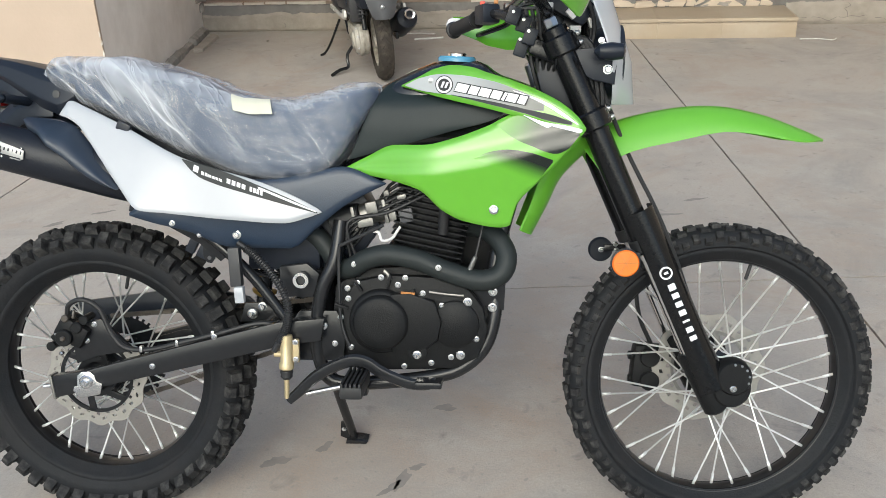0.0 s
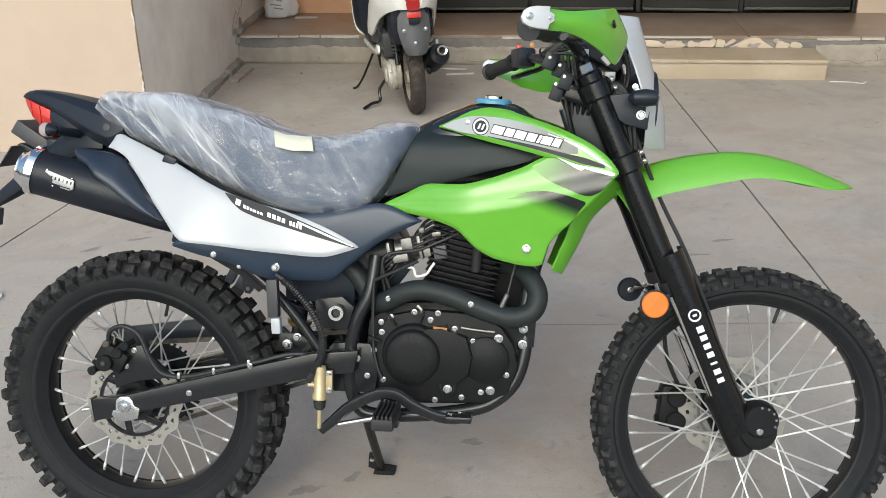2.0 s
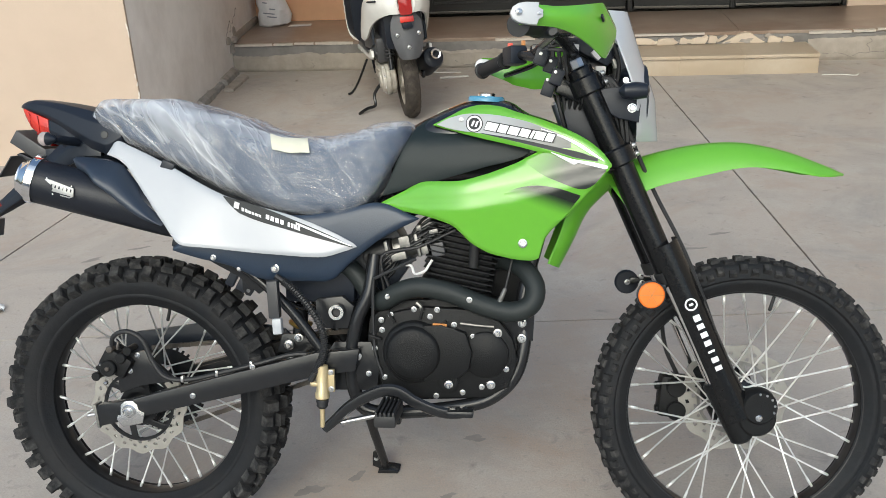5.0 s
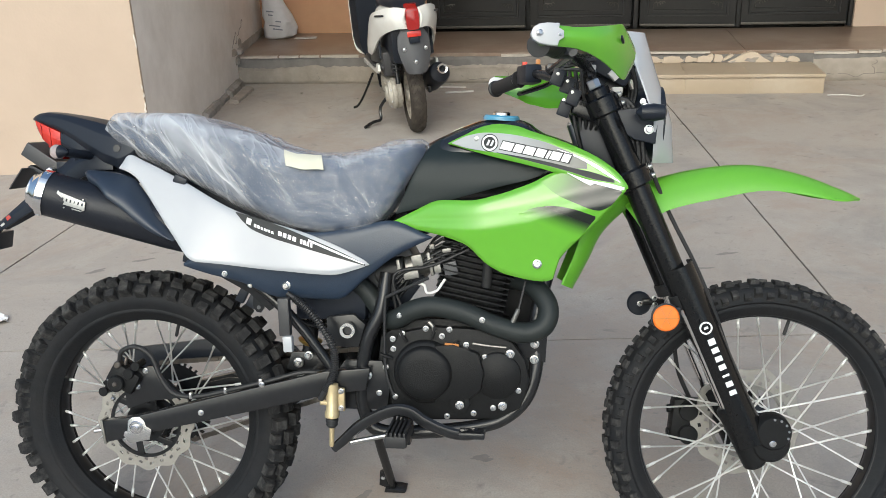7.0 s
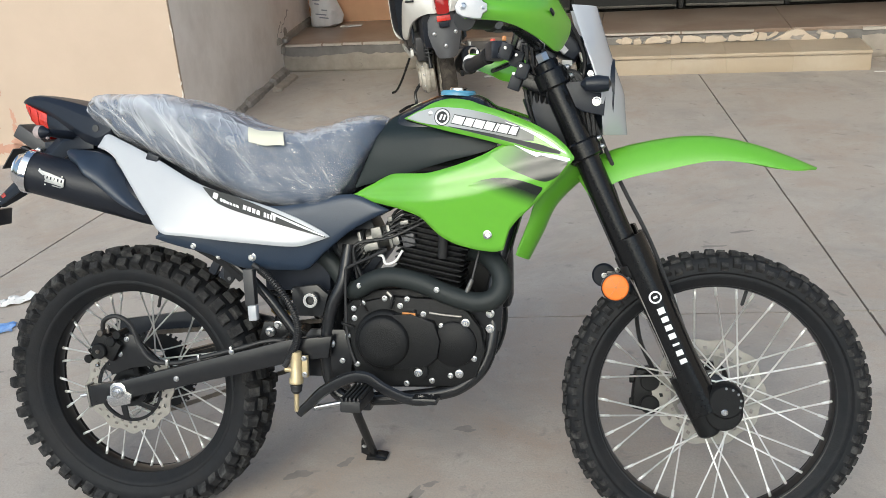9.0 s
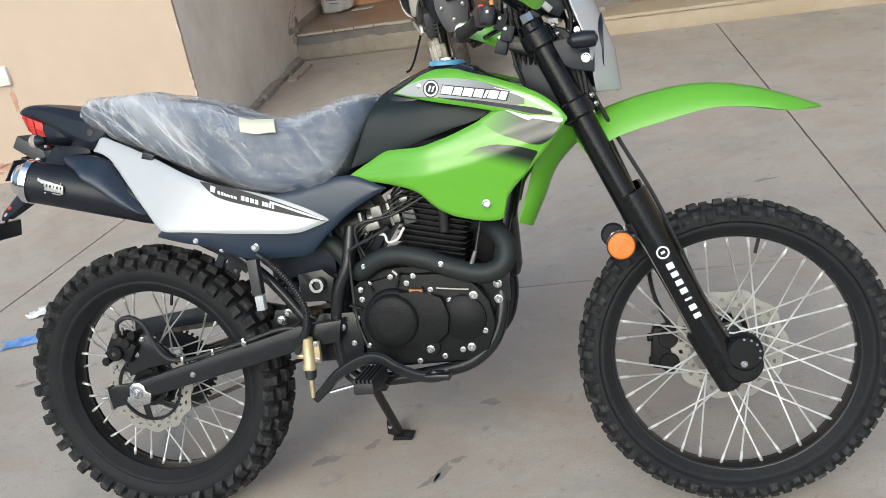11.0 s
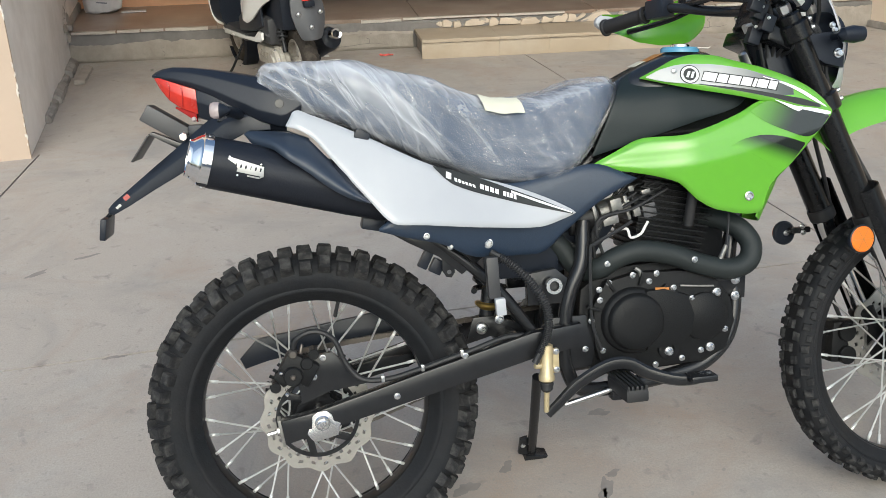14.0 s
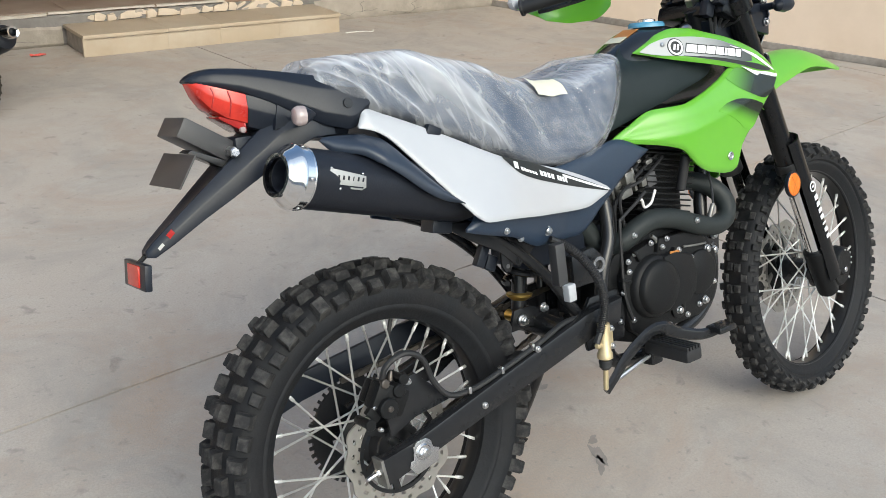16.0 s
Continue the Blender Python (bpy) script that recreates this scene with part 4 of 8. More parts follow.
litter("paper_scrap", crumple(0.15, 0.07, 0.03, 2.0), PAPER, -1.136, 1.085, 0.5, "crumpled white tissue lying on the concrete", "paper scrap")
litter("snack_packet", crumple(0.15, 0.075, 0.012, 5.0), BLUE_PACK, -1.085, 0.845, 0.35, "flattened blue and white snack packet on the concrete", "packet")
litter("red_wrapper", crumple(0.09, 0.035, 0.02, 8.0), RED_PACK, 0.716, 4.87, 0.1, "crumpled red wrapper beside the marble step", "wrapper")
litter("plastic_scrap", tube([(0, 0, 0.004), (0.12, 0.02, 0.004), (0.2, 0.0, 0.004), (0.23, 0.05, 0.004)], 0.004, 6, 4), WHITE_STICK, 2.762, 4.604, -0.2, "bent strip of white plastic near the step", "scrap")
litter("stick", tube([(0, 0, 0.005), (0.22, 0.01, 0.005)], 0.005, 6, 0), WHITE_STICK, 0.10, 4.955, -0.14, "pale thin stick lying behind the scooter", "stick")
litter("stick", tube([(0, 0, 0.006), (0.2, -0.02, 0.006)], 0.007, 6, 0), WHITE_STICK, 0.19, 4.76, 0.30, "pale thin stick lying behind the scooter", "stick")
rnd = random.Random(31)
for k in range(6):
    b = bmesh.new()
    bmesh.ops.create_icosphere(b, subdivisions=1, radius=rnd.uniform(0.006, 0.014))
    for v in b.verts:
        v.co *= rnd.uniform(0.7, 1.2)
        v.co.z *= 0.5
    litter("rubble", b, MORTAR, -1.3 + rnd.uniform(0.05, 1.2), 4.85 - rnd.uniform(0.0, 0.7) ** 2, rnd.uniform(0, 3), "small chip of broken plaster on the ground", "rubble", 0.006)

# unseen overhang slab, added to shade the porch and the ground before it
bm = box((PW + 0.6, 4.0, 0.22), PORCH @ Matrix.Translation((PW / 2 + 0.26, -0.25, 2.85)), 0.01)
setting("ceiling", bm, PALE, "unseen plain slab added over the porch for shade", "ceiling")

# ---- the parked scooter behind ----
scooter = thing("scooter", Matrix.Translation((0.115, 3.76, 0.0)) @ Matrix.Rotation(radians(90 + 17), 4, "Z") @ Matrix.Rotation(radians(-3), 4, "X"), "white and black scooter parked on its stand, seen from behind", "scooter")


def scooter_wheel(x, label):
    prof = [(-0.030, 0.135), (-0.044, 0.155), (-0.047, 0.180), (-0.040, 0.205), (-0.022, 0.221), (0, 0.226), (0.022, 0.221), (0.040, 0.205), (0.047, 0.180), (0.044, 0.155), (0.030, 0.135)]
    t = part("wheel", lathe(prof, (x, 0, 0.226), (0, 1, 0), 48, closed=True), DUSTY_RUBBER, scooter, label)
    rim = bmesh.new()
    lathe([(-0.034, 0.128), (-0.036, 0.142), (0.036, 0.142), (0.034, 0.128)], (x, 0, 0.226), (0, 1, 0), 40, closed=True, into=rim)
    for k in range(5):
        a = 2 * math.pi * k / 5
        box((0.11, 0.03, 0.028), Matrix.Translation((x + 0.075 * math.cos(a), 0, 0.226 + 0.075 * math.sin(a))) @ Matrix.Rotation(-a, 4, "Y"), 0.005, into=rim)
    lathe([(-0.04, 0.035), (0.04, 0.035)], (x, 0, 0.226), (0, 1, 0), 20, into=rim)
    part("rim", rim, DUSTY_ALLOY, t)
    tr = bmesh.new()
    for k in range(30):
        for sgn in (-1, 1):
            a = 2 * math.pi * (k + 0.25 * sgn) / 30
            for y0, y1, r in ((0.004, 0.024, 0.225), (0.026, 0.040, 0.212)):
                p = Vector((x + r * math.cos(a), sgn * y0, 0.226 + r * math.sin(a)))
                q = Vector((x + (r - 0.006) * math.cos(a + 0.13), sgn * y1, 0.226 + (r - 0.006) * math.sin(a + 0.13)))
                tube([p, q], 0.0052, 4, 0, into=tr)
    tagged(part("tread_ridge", tr, DUSTY_RUBBER, t), kind="stuff")
    return t


scooter_wheel(0.0, "worn scooter tyre on a cast rim")
scooter_wheel(1.24, "front tyre on a cast rim")
part("engine_case", lathe([(0, 0.06), (0.010, 0.088), (0.034, 0.092), (0.036, 0.084), (0.042, 0.084), (0.044, 0.094), (0.062, 0.094), (0.066, 0.080), (0.086, 0.074), (0.090, 0.050), (0.100, 0.046), (0.102, 0.02)], (0.07, 0.06, 0.235), (0, 1, 0), 36), DUSTY_ALLOY, scooter, "dusty alloy transmission case")
eb = bmesh.new()
box((0.34, 0.07, 0.11), Matrix.Translation((0.22, 0.11, 0.255)) @ Matrix.Rotation(0.08, 4, "Y"), 0.03, into=eb)
box((0.16, 0.16, 0.16), Matrix.Translation((0.30, 0.02, 0.30)), 0.03, into=eb)
part("transmission", eb, DUSTY_ALLOY, scooter)
part("air_filter_box", box((0.22, 0.085, 0.15), Matrix.Translation((0.16, 0.115, 0.415)), 0.02), DARK_GREY, scooter, "dark grey air filter box")
part("filter_ridge", box((0.16, 0.012, 0.016), Matrix.Translation((0.13, 0.160, 0.40)), 0.004), GREY_PLASTIC, scooter)
hel = []
s0, s1 = Vector((0.01, 0.085, 0.30)), Vector((0.09, 0.080, 0.60))
sd = (s1 - s0).normalized()
for k in range(73):
    a = k / 72 * 2 * math.pi * 9
    u = sd.cross(Vector((0, 1, 0))).normalized()
    hel.append(s0 + sd * (0.07 + 0.19 * k / 72) + u * (0.026 * math.cos(a)) + Vector((0, 0.026 * math.sin(a), 0)))
sk = part("shock", cyl(s0, s1, 0.014, seg=12), BLACK_METAL, scooter, "rear shock absorber")
part("spring", tube(hel, 0.0055, 6, 0), DARK_GREY, sk)
part("shock_top", cyl(s1 - sd * 0.03, s1, 0.018, seg=12), ZINC, sk)
mf = part("muffler", lathe([(0, 0.02), (0.02, 0.058), (0.05, 0.066), (0.30, 0.066), (0.36, 0.05), (0.40, 0.02)], (-0.13, -0.155, 0.375), (0.92, 0.05, -0.36), 28), MUFFLER, scooter, "black scooter muffler")
part("muffler_tip", lathe([(-0.05, 0.020), (-0.055, 0.030), (0.01, 0.034), (0.01, 0.018)], (-0.135, -0.155, 0.385), (0.92, 0.05, -0.30), 24, closed=True), CHROME, mf)
part("muffler_stay", box((0.20, 0.02, 0.04), Matrix.Translation((0.08, -0.10, 0.25)), 0.006), BLACK_METAL, mf)
TB_TOP = [(-0.235, 0.700), (-0.20, 0.745), (-0.05, 0.775), (0.2, 0.760), (0.45, 0.70), (0.60, 0.60)]
TB_BOT = [(-0.235, 0.690), (-0.15, 0.700), (0.0, 0.690), (0.2, 0.64), (0.45, 0.44), (0.60, 0.30)]
body = part("tail_body", loft((-0.235, 0.60), TB_TOP, TB_BOT, [(-0.235, 0.050), (-0.19, 0.080), (-0.05, 0.115), (0.2, 0.150), (0.6, 0.15)], 3.0, 36), SCOOTER_WHITE, scooter, "glossy white tail bodywork")
part("wheel_well", box((0.52, 0.24, 0.24), Matrix.Translation((0.16, 0.0, 0.55)), 0.05), BLACK_PLASTIC, scooter)
part("saddle", loft((-0.20, 0.62), [(-0.20, 0.775), (-0.12, 0.82), (0.2, 0.81), (0.5, 0.76), (0.62, 0.72)], [(-0.20, 0.755), (0.2, 0.74), (0.62, 0.66)], [(-0.20, 0.08), (0.1, 0.14), (0.62, 0.10)], 3, 28), BLACK_PLASTIC, scooter, "black scooter saddle")
tl = part("tail_lamp", loft((-0.250, -0.16), [(-0.262, 0.742), (-0.24, 0.775), (-0.14, 0.800)], [(-0.262, 0.652), (-0.14, 0.665)], [(-0.262, 0.036), (-0.14, 0.046)], 6, 20), LENS_DARK_RED, scooter, "dark red tail lamp")
part("tail_reflector", box((0.012, 0.078, 0.032), Matrix.Translation((-0.250, 0, 0.630)) @ Matrix.Rotation(0.15, 4, "Y"), 0.003), LENS_RED, tl)
pl = bmesh.new()
rows = [(0.655, 0.060, -0.215), (0.61, 0.090, -0.230), (0.54, 0.095, -0.245), (0.47, 0.080, -0.262), (0.42, 0.062, -0.270), (0.405, 0.05, -0.272)]
fr = [[pl.verts.new((x + 0.03 * (j / 3 - 1) ** 2, w * (j / 3 - 1), z)) for j in range(7)] for z, w, x in rows]
bk = [[pl.verts.new((x + 0.012 + 0.03 * (j / 3 - 1) ** 2, w * (j / 3 - 1), z)) for j in range(7)] for z, w, x in rows]
for i in range(5):
    for j in range(6):
        pl.faces.new((fr[i][j], fr[i + 1][j], fr[i + 1][j + 1], fr[i][j + 1]))
        pl.faces.new((bk[i][j], bk[i][j + 1], bk[i + 1][j + 1], bk[i + 1][j]))
    for j in (0, 6):
        pl.faces.new((fr[i][j], bk[i][j], bk[i + 1][j], fr[i + 1][j]))
for i in (0, 5):
    for j in range(6):
        pl.faces.new((fr[i][j], fr[i][j + 1], bk[i][j + 1], bk[i][j]))
mg = part("mudguard", pl, GREY_PLASTIC, scooter, "grey plastic rear mudguard with three bolts")
for y, z, x in ((0.062, 0.545, -0.237), (-0.062, 0.545, -0.237), (0.005, 0.475, -0.262)):
    same("bolt", finish(bolt_mesh(0.009, 0.010), "bolt", ZINC), mg, along((x, y, z), (-1, 0, 0)))
part("lamp_hood", box((0.05, 0.06, 0.035), Matrix.Translation((-0.235, 0, 0.596)), 0.008), BLACK_PLASTIC, mg)
for sgn in (-1, 1):
    part("side_skirt", plate([(0.10, 0.37), (0.16, 0.345), (0.24, 0.335), (0.95, 0.27), (0.95, 0.30), (0.45, 0.335), (0.26, 0.36), (0.16, 0.41), (0.10, 0.41)], 0.17 * sgn, 0.188 * sgn, 0.008), SCOOTER_WHITE, scooter, "white lower side trim")
part("floorboard", box((0.50, 0.34, 0.05), Matrix.Translation((0.78, 0, 0.31)), 0.015), DARK_GREY, scooter)
part("leg_shield_inner", loft((0.93, 1.03), [(0.93, 0.86), (1.03, 0.95)], [(0.93, 0.30), (1.03, 0.32)], [(0.93, 0.20), (1.03, 0.235)], 6, 28), BLACK_PLASTIC, scooter, "black inner leg shield")
part("leg_shield_rim", loft((1.03, 1.045), [(1.03, 0.955), (1.045, 0.958)], [(1.03, 0.30), (1.045, 0.32)], [(1.03, 0.238), (1.045, 0.240)], 6, 28), SCOOTER_WHITE, scooter)
part("front_fork", tube([(1.02, 0, 0.80), (1.24, 0, 0.23)], 0.03, 10, 0), BLACK_METAL, scooter)
part("front_mudguard", lathe([(-0.055, 0.235), (-0.045, 0.255), (0.045, 0.255), (0.055, 0.235)], (1.24, 0, 0.226), (0, 1, 0), 40, closed=True), BLACK_PLASTIC, scooter)
part("handlebar", tube([(0.90, -0.33, 1.03), (0.97, -0.15, 1.05), (1.0, 0, 1.04), (0.97, 0.15, 1.05), (0.90, 0.33, 1.03)], 0.016, 10), BLACK_METAL, scooter)
part("head_cowl", box((0.16, 0.26, 0.14), Matrix.Translation((1.02, 0, 1.02)), 0.04), SCOOTER_WHITE, scooter)
part("centre_stand", tube([(0.24, 0.10, 0.21), (0.268, 0.180, 0.11), (0.238, 0.188, 0.040), (0.19, 0.245, 0.040), (0.145, 0.303, 0.025)], 0.010, 8, 3), BLACK_METAL, scooter, "black centre stand")
part("side_stand", tube([(0.60, 0.17, 0.26), (0.67, 0.235, 0.11), (0.725, 0.280, 0.030), (0.70, 0.310, 0.024)], 0.008, 8, 3), BLACK_METAL, scooter, "black side stand")
for k in range(7):
    a = 2 * math.pi * k / 7
    same("bolt", finish(bolt_mesh(0.006, 0.008), "bolt", ZINC), scooter, along((0.07 + 0.078 * math.cos(a), 0.130, 0.235 + 0.078 * math.sin(a)), (0, 1, 0)))
for k in range(5):
    part("case_rib", box((0.05, 0.012, 0.006), Matrix.Translation((0.17 + 0.03 * k, 0.148, 0.262)) @ Matrix.Rotation(0.9, 4, "Y"), 0.002), DUSTY_ALLOY, scooter)
for sgn in (-1, 1):
    part("inner_fairing", plate([(0.12, 0.44), (0.30, 0.385), (0.62, 0.34), (0.62, 0.42), (0.36, 0.54), (0.14, 0.60)], 0.150 * sgn, 0.168 * sgn, 0.006), BLACK_PLASTIC, scooter)
# white flanks sweep out from the tail lamp and hang down either side of the wheel
def flank(sgn):
    up = spline([(-0.240, 0.040, 0.772), (-0.16, 0.105, 0.775), (0.0, 0.172, 0.742), (0.16, 0.196, 0.690), (0.34, 0.200, 0.560), (0.40, 0.196, 0.470)], 8)
    lo = spline([(-0.236, 0.042, 0.660), (-0.19, 0.092, 0.655), (-0.07, 0.140, 0.620), (0.08, 0.170, 0.560), (0.24, 0.188, 0.465), (0.34, 0.192, 0.430)], 8)
    bm = bmesh.new()
    lay = []
    for k in (0, 1):
        rows = []
        for p, q in zip(up, lo):
            row = []
            for j in range(7):
                t = j / 6
                c = p.lerp(q, t)
                out = 0.016 * math.sin(math.pi * t) - 0.012 * k
                row.append(bm.verts.new((c.x - out * 0.35, sgn * (c.y + out), c.z)))
            rows.append(row)
        lay.append(rows)
    a, b = lay
    n = len(a) - 1
    for i in range(n):
        for j in range(6):
            bm.faces.new((a[i][j], a[i + 1][j], a[i + 1][j + 1], a[i][j + 1]))
            bm.faces.new((b[i][j], b[i][j + 1], b[i + 1][j + 1], b[i + 1][j]))
        for j in (0, 6):
            bm.faces.new((a[i][j], b[i][j], b[i + 1][j], a[i + 1][j]))
    for j in range(6):
        for i in (0, n):
            bm.faces.new((a[i][j], a[i][j + 1], b[i][j + 1], b[i][j]))
    return bm


for sgn in (-1, 1):
    part("flank_panel", flank(sgn), SCOOTER_WHITE, scooter, "glossy white side panel")
    part("vent_slot", tube([(-0.12, 0.152 * sgn, 0.728), (-0.02, 0.186 * sgn, 0.716)], 0.006, 6, 0), BLACK_PLASTIC, scooter)

# ---- the trail motorcycle, leaning on its side stand ----
LEAN = radians(14.5)
bike = thing("motorcycle", Matrix.Translation((0, -0.060, 0.034)) @ Matrix.Rotation(-LEAN, 4, "X"), "new green, white and black trail motorcycle leaning on its side stand", "motorcycle")
RAKE, STEER = radians(23.5), radians(4.8)
HEAD = Vector((0.965, 0, 1.03))
S = Matrix.Translation(HEAD) @ Matrix.Rotation(STEER, 4, Vector((-math.sin(RAKE), 0, math.cos(RAKE)))) @ Matrix.Translation(-HEAD)

BOLT = finish(bolt_mesh(0.0048, 0.007), "bolt", ZINC)
SMALL_BOLT = finish(bolt_mesh(0.0026, 0.005), "bolt", ZINC)
BIG_BOLT = finish(bolt_mesh(0.0072, 0.010), "bolt", ZINC)


def bolts(parent, pts, me=None, m=Matrix.Identity(4), d=(0, -1, 0)):
    for p in pts:
        same("bolt", me or BOLT, parent, m @ along(p, d))


# ---- wheels ----
def tyre(R, w, bead, knob):
    body = R - knob
    h = body - bead
    pts = [(-0.62 * w, bead - 0.004), (-0.78 * w, bead + 0.006), (-0.86 * w, bead + 0.010), (-0.88 * w, bead + 0.014), (-0.86 * w, bead + 0.018), (-0.98 * w, bead + 0.38 * h), (-1.0 * w, bead + 0.55 * h), (-0.92 * w, bead + 0.78 * h), (-0.70 * w, bead + 0.93 * h), (-0.35 * w, bead + 0.99 * h), (0, body)]
    pts = pts + [(-y, r) for y, r in pts[-2::-1]] + [(0.5 * w, bead - 0.012), (-0.5 * w, bead - 0.012)]
    return lathe(pts, seg=72, closed=True)


def knob_block(bm, ang, y, R0, h, lw, ly, tilt):
    """One tread block with worn, narrowing top: ang round the wheel, y across it, leaning outward by tilt."""
    ct, st_ = math.cos(ang), math.sin(ang)
    rad, tan = Vector((ct, 0, st_)), Vector((-st_, 0, ct))
    up = (rad * math.cos(tilt) + Vector((0, 1, 0)) * math.sin(tilt))
    side = (Vector((0, 1, 0)) * math.cos(tilt) - rad * math.sin(tilt))
    q = random.Random(int(ang * 1000) + int(y * 7000))
    c = rad * R0 + Vector((0, y + q.uniform(-0.0012, 0.0012), 0)) + tan * q.uniform(-0.0012, 0.0012)
    h *= q.uniform(0.90, 1.05)
    skew = q.uniform(-0.08, 0.08)
    vs = []
    for f, g in ((-0.008, 1.10), (h * 0.82, 0.98), (h, 0.84)):
        for a, b in ((-1, -1), (1, -1), (1, 1), (-1, 1)):
            vs.append(bm.verts.new(c + up * f + tan * ((a + skew * b) * lw / 2 * g) + side * (b * ly / 2 * g)))
    for k in (0, 4):
        for i in range(4):
            bm.faces.new([vs[k + i], vs[k + (i + 1) % 4], vs[k + 4 + (i + 1) % 4], vs[k + 4 + i]])
    bm.faces.new(vs[8:12])
    bm.faces.new(vs[3::-1])


def tread(R, w, knob, count, scale):
    """Rows of blocks: a pair on the crown, then a pair on the flanks, with a long or short shoulder block on every row."""
    bm = bmesh.new()
    rnd = random.Random(count)
    body = R - knob
    pitch = 2 * math.pi * body / count
    for k in range(count):
        a = 2 * math.pi * k / count
        j = lambda v: v * rnd.uniform(0.94, 1.06)
        if k % 2 == 0:
            for y in (-0.20 * w, 0.20 * w):
                knob_block(bm, a, y, body - 0.002, knob, j(pitch * 0.72), 0.33 * w, 0.06 * (1 if y > 0 else -1))
        else:
            for y in (-0.52 * w, 0.52 * w):
                knob_block(bm, a, y, body - 0.006, knob, j(pitch * 0.72), 0.33 * w, 0.40 * (1 if y > 0 else -1))
        for sgn in (-1, 1):
            long_ = k % 2 == 0
            knob_block(bm, a, sgn * (0.86 if long_ else 0.90) * w, body - (0.018 if long_ else 0.026), knob * (1.25 if long_ else 1.05), j(pitch * 0.60), (0.50 if long_ else 0.36) * w * scale, 0.86 * sgn)
    return bm


def wheel(name, m, R, w, rim_in, rim_out, knob, count, scale, label, hub_r):
    prof = [(-0.024, rim_in + 0.006), (-0.028, rim_out), (-0.022, rim_out + 0.003), (-0.018, rim_out - 0.010), (0.018, rim_out - 0.010), (0.022, rim_out + 0.003), (0.028, rim_out), (0.024, rim_in + 0.006), (0.010, rim_in), (-0.010, rim_in)]
    rim = part(name, lathe(prof, seg=72, closed=True), RIM, bike, label)
    rim.matrix_basis = m
    part("tyre", tyre(R, w, rim_out - 0.004, knob), RUBBER, rim, "black rubber tyre carcass")
    part("tread", tread(R, w, knob, count, scale), KNOB_DUST, rim, "dusty block tread of the off-road tyre", angle=20)
    hub = [(-0.045, 0.020), (-0.044, hub_r), (-0.036, hub_r + 0.006), (-0.032, hub_r), (-0.026, hub_r * 0.62), (0.026, hub_r * 0.62), (0.032, hub_r), (0.036, hub_r + 0.006), (0.044, hub_r), (0.045, 0.020)]
    part("hub", lathe(hub, seg=36), BLACK_METAL, rim)
    spoke = lathe([(0, 0.0021), (0.9, 0.0021), (0.902, 0.0034), (0.998, 0.0034), (1.0, 0.002)], axis=(0, 0, 1), seg=6)
    me = finish(spoke, "spoke", SPOKE)
    for k in range(36):
        side = 1 if k % 2 else -1
        lead = 1 if (k // 2) % 2 else -1
        a = 2 * math.pi * k / 36
        p = Vector(((rim_in + 0.002) * math.cos(a), 0.006 * side, (rim_in + 0.002) * math.sin(a)))
        b = a + lead * radians(74)
        q = Vector(((hub_r + 0.006) * math.cos(b), 0.036 * side, (hub_r + 0.006) * math.sin(b)))
        d = p - q
        rot = d.to_track_quat("Z", "X").to_matrix().to_4x4()
        same("spoke", me, rim, Matrix.Translation(q) @ rot @ Matrix.Diagonal((1, 1, d.length, 1)))
    valve = cyl((rim_in * math.cos(1.3), 0, rim_in * math.sin(1.3)), ((rim_in - 0.035) * math.cos(1.3), 0.003, (rim_in - 0.035) * math.sin(1.3)), 0.004, seg=8)
    part("valve", valve, SOFT_RUBBER, rim)
    return rim


def disc(y, r0, r1, waves, slots, thick=0.004):
    """A wavy brake disc with slots cut through it."""
    bm = bmesh.new()
    N, M = 144, 6
    lay = []
    for k in (0, 1):
        rows = []
        for i in range(N):
            a = 2 * math.pi * i / N
            ro = r1 * (1 + 0.035 * math.cos(waves * a))
            rows.append([bm.verts.new(((r0 + (ro - r0) * j / M) * math.cos(a), y + k * thick, (r0 + (ro - r0) * j / M) * math.sin(a))) for j in range(M + 1)])
        lay.append(rows)

    def solid(i, j):
        i, per = i % N, N // slots
        return not ((j == 3 and i % per in (1, 2)) or (j == 1 and (i + per // 2) % per in (1, 2))) if 0 <= j < M else False
    a, b = lay
    for i in range(N):
        q = (i + 1) % N
        for j in range(M):
            if not solid(i, j):
                continue
            bm.faces.new((a[i][j], a[q][j], a[q][j + 1], a[i][j + 1]))
            bm.faces.new((b[i][j + 1], b[q][j + 1], b[q][j], b[i][j]))
            for ok, e in ((solid(i, j - 1), (a[i][j], b[i][j], b[q][j], a[q][j])), (solid(i, j + 1), (a[q][j + 1], b[q][j + 1], b[i][j + 1], a[i][j + 1])),
                          (solid(i - 1, j), (a[i][j + 1], b[i][j + 1], b[i][j], a[i][j])), (solid(i + 1, j), (a[q][j], b[q][j], b[q][j + 1], a[q][j + 1]))):
                if not ok:
                    bm.faces.new(e)
    return bm


RC, FC = Vector((-0.006, 0, 0.306)), Vector((1.368, 0, 0.306))
rear = wheel("rear_wheel", Matrix.Translation(RC), 0.342, 0.058, 0.227, 0.247, 0.0185, 52, 1.0, "rear spoked wheel with a black rim", 0.050)
front = wheel("front_wheel", S @ Matrix.Translation(FC), 0.338, 0.043, 0.254, 0.273, 0.0105, 78, 0.82, "front spoked wheel with a black rim", 0.042)
part("brake_disc", disc(-0.070, 0.078, 0.112, 12, 24), STEEL, rear, "slotted steel brake disc")


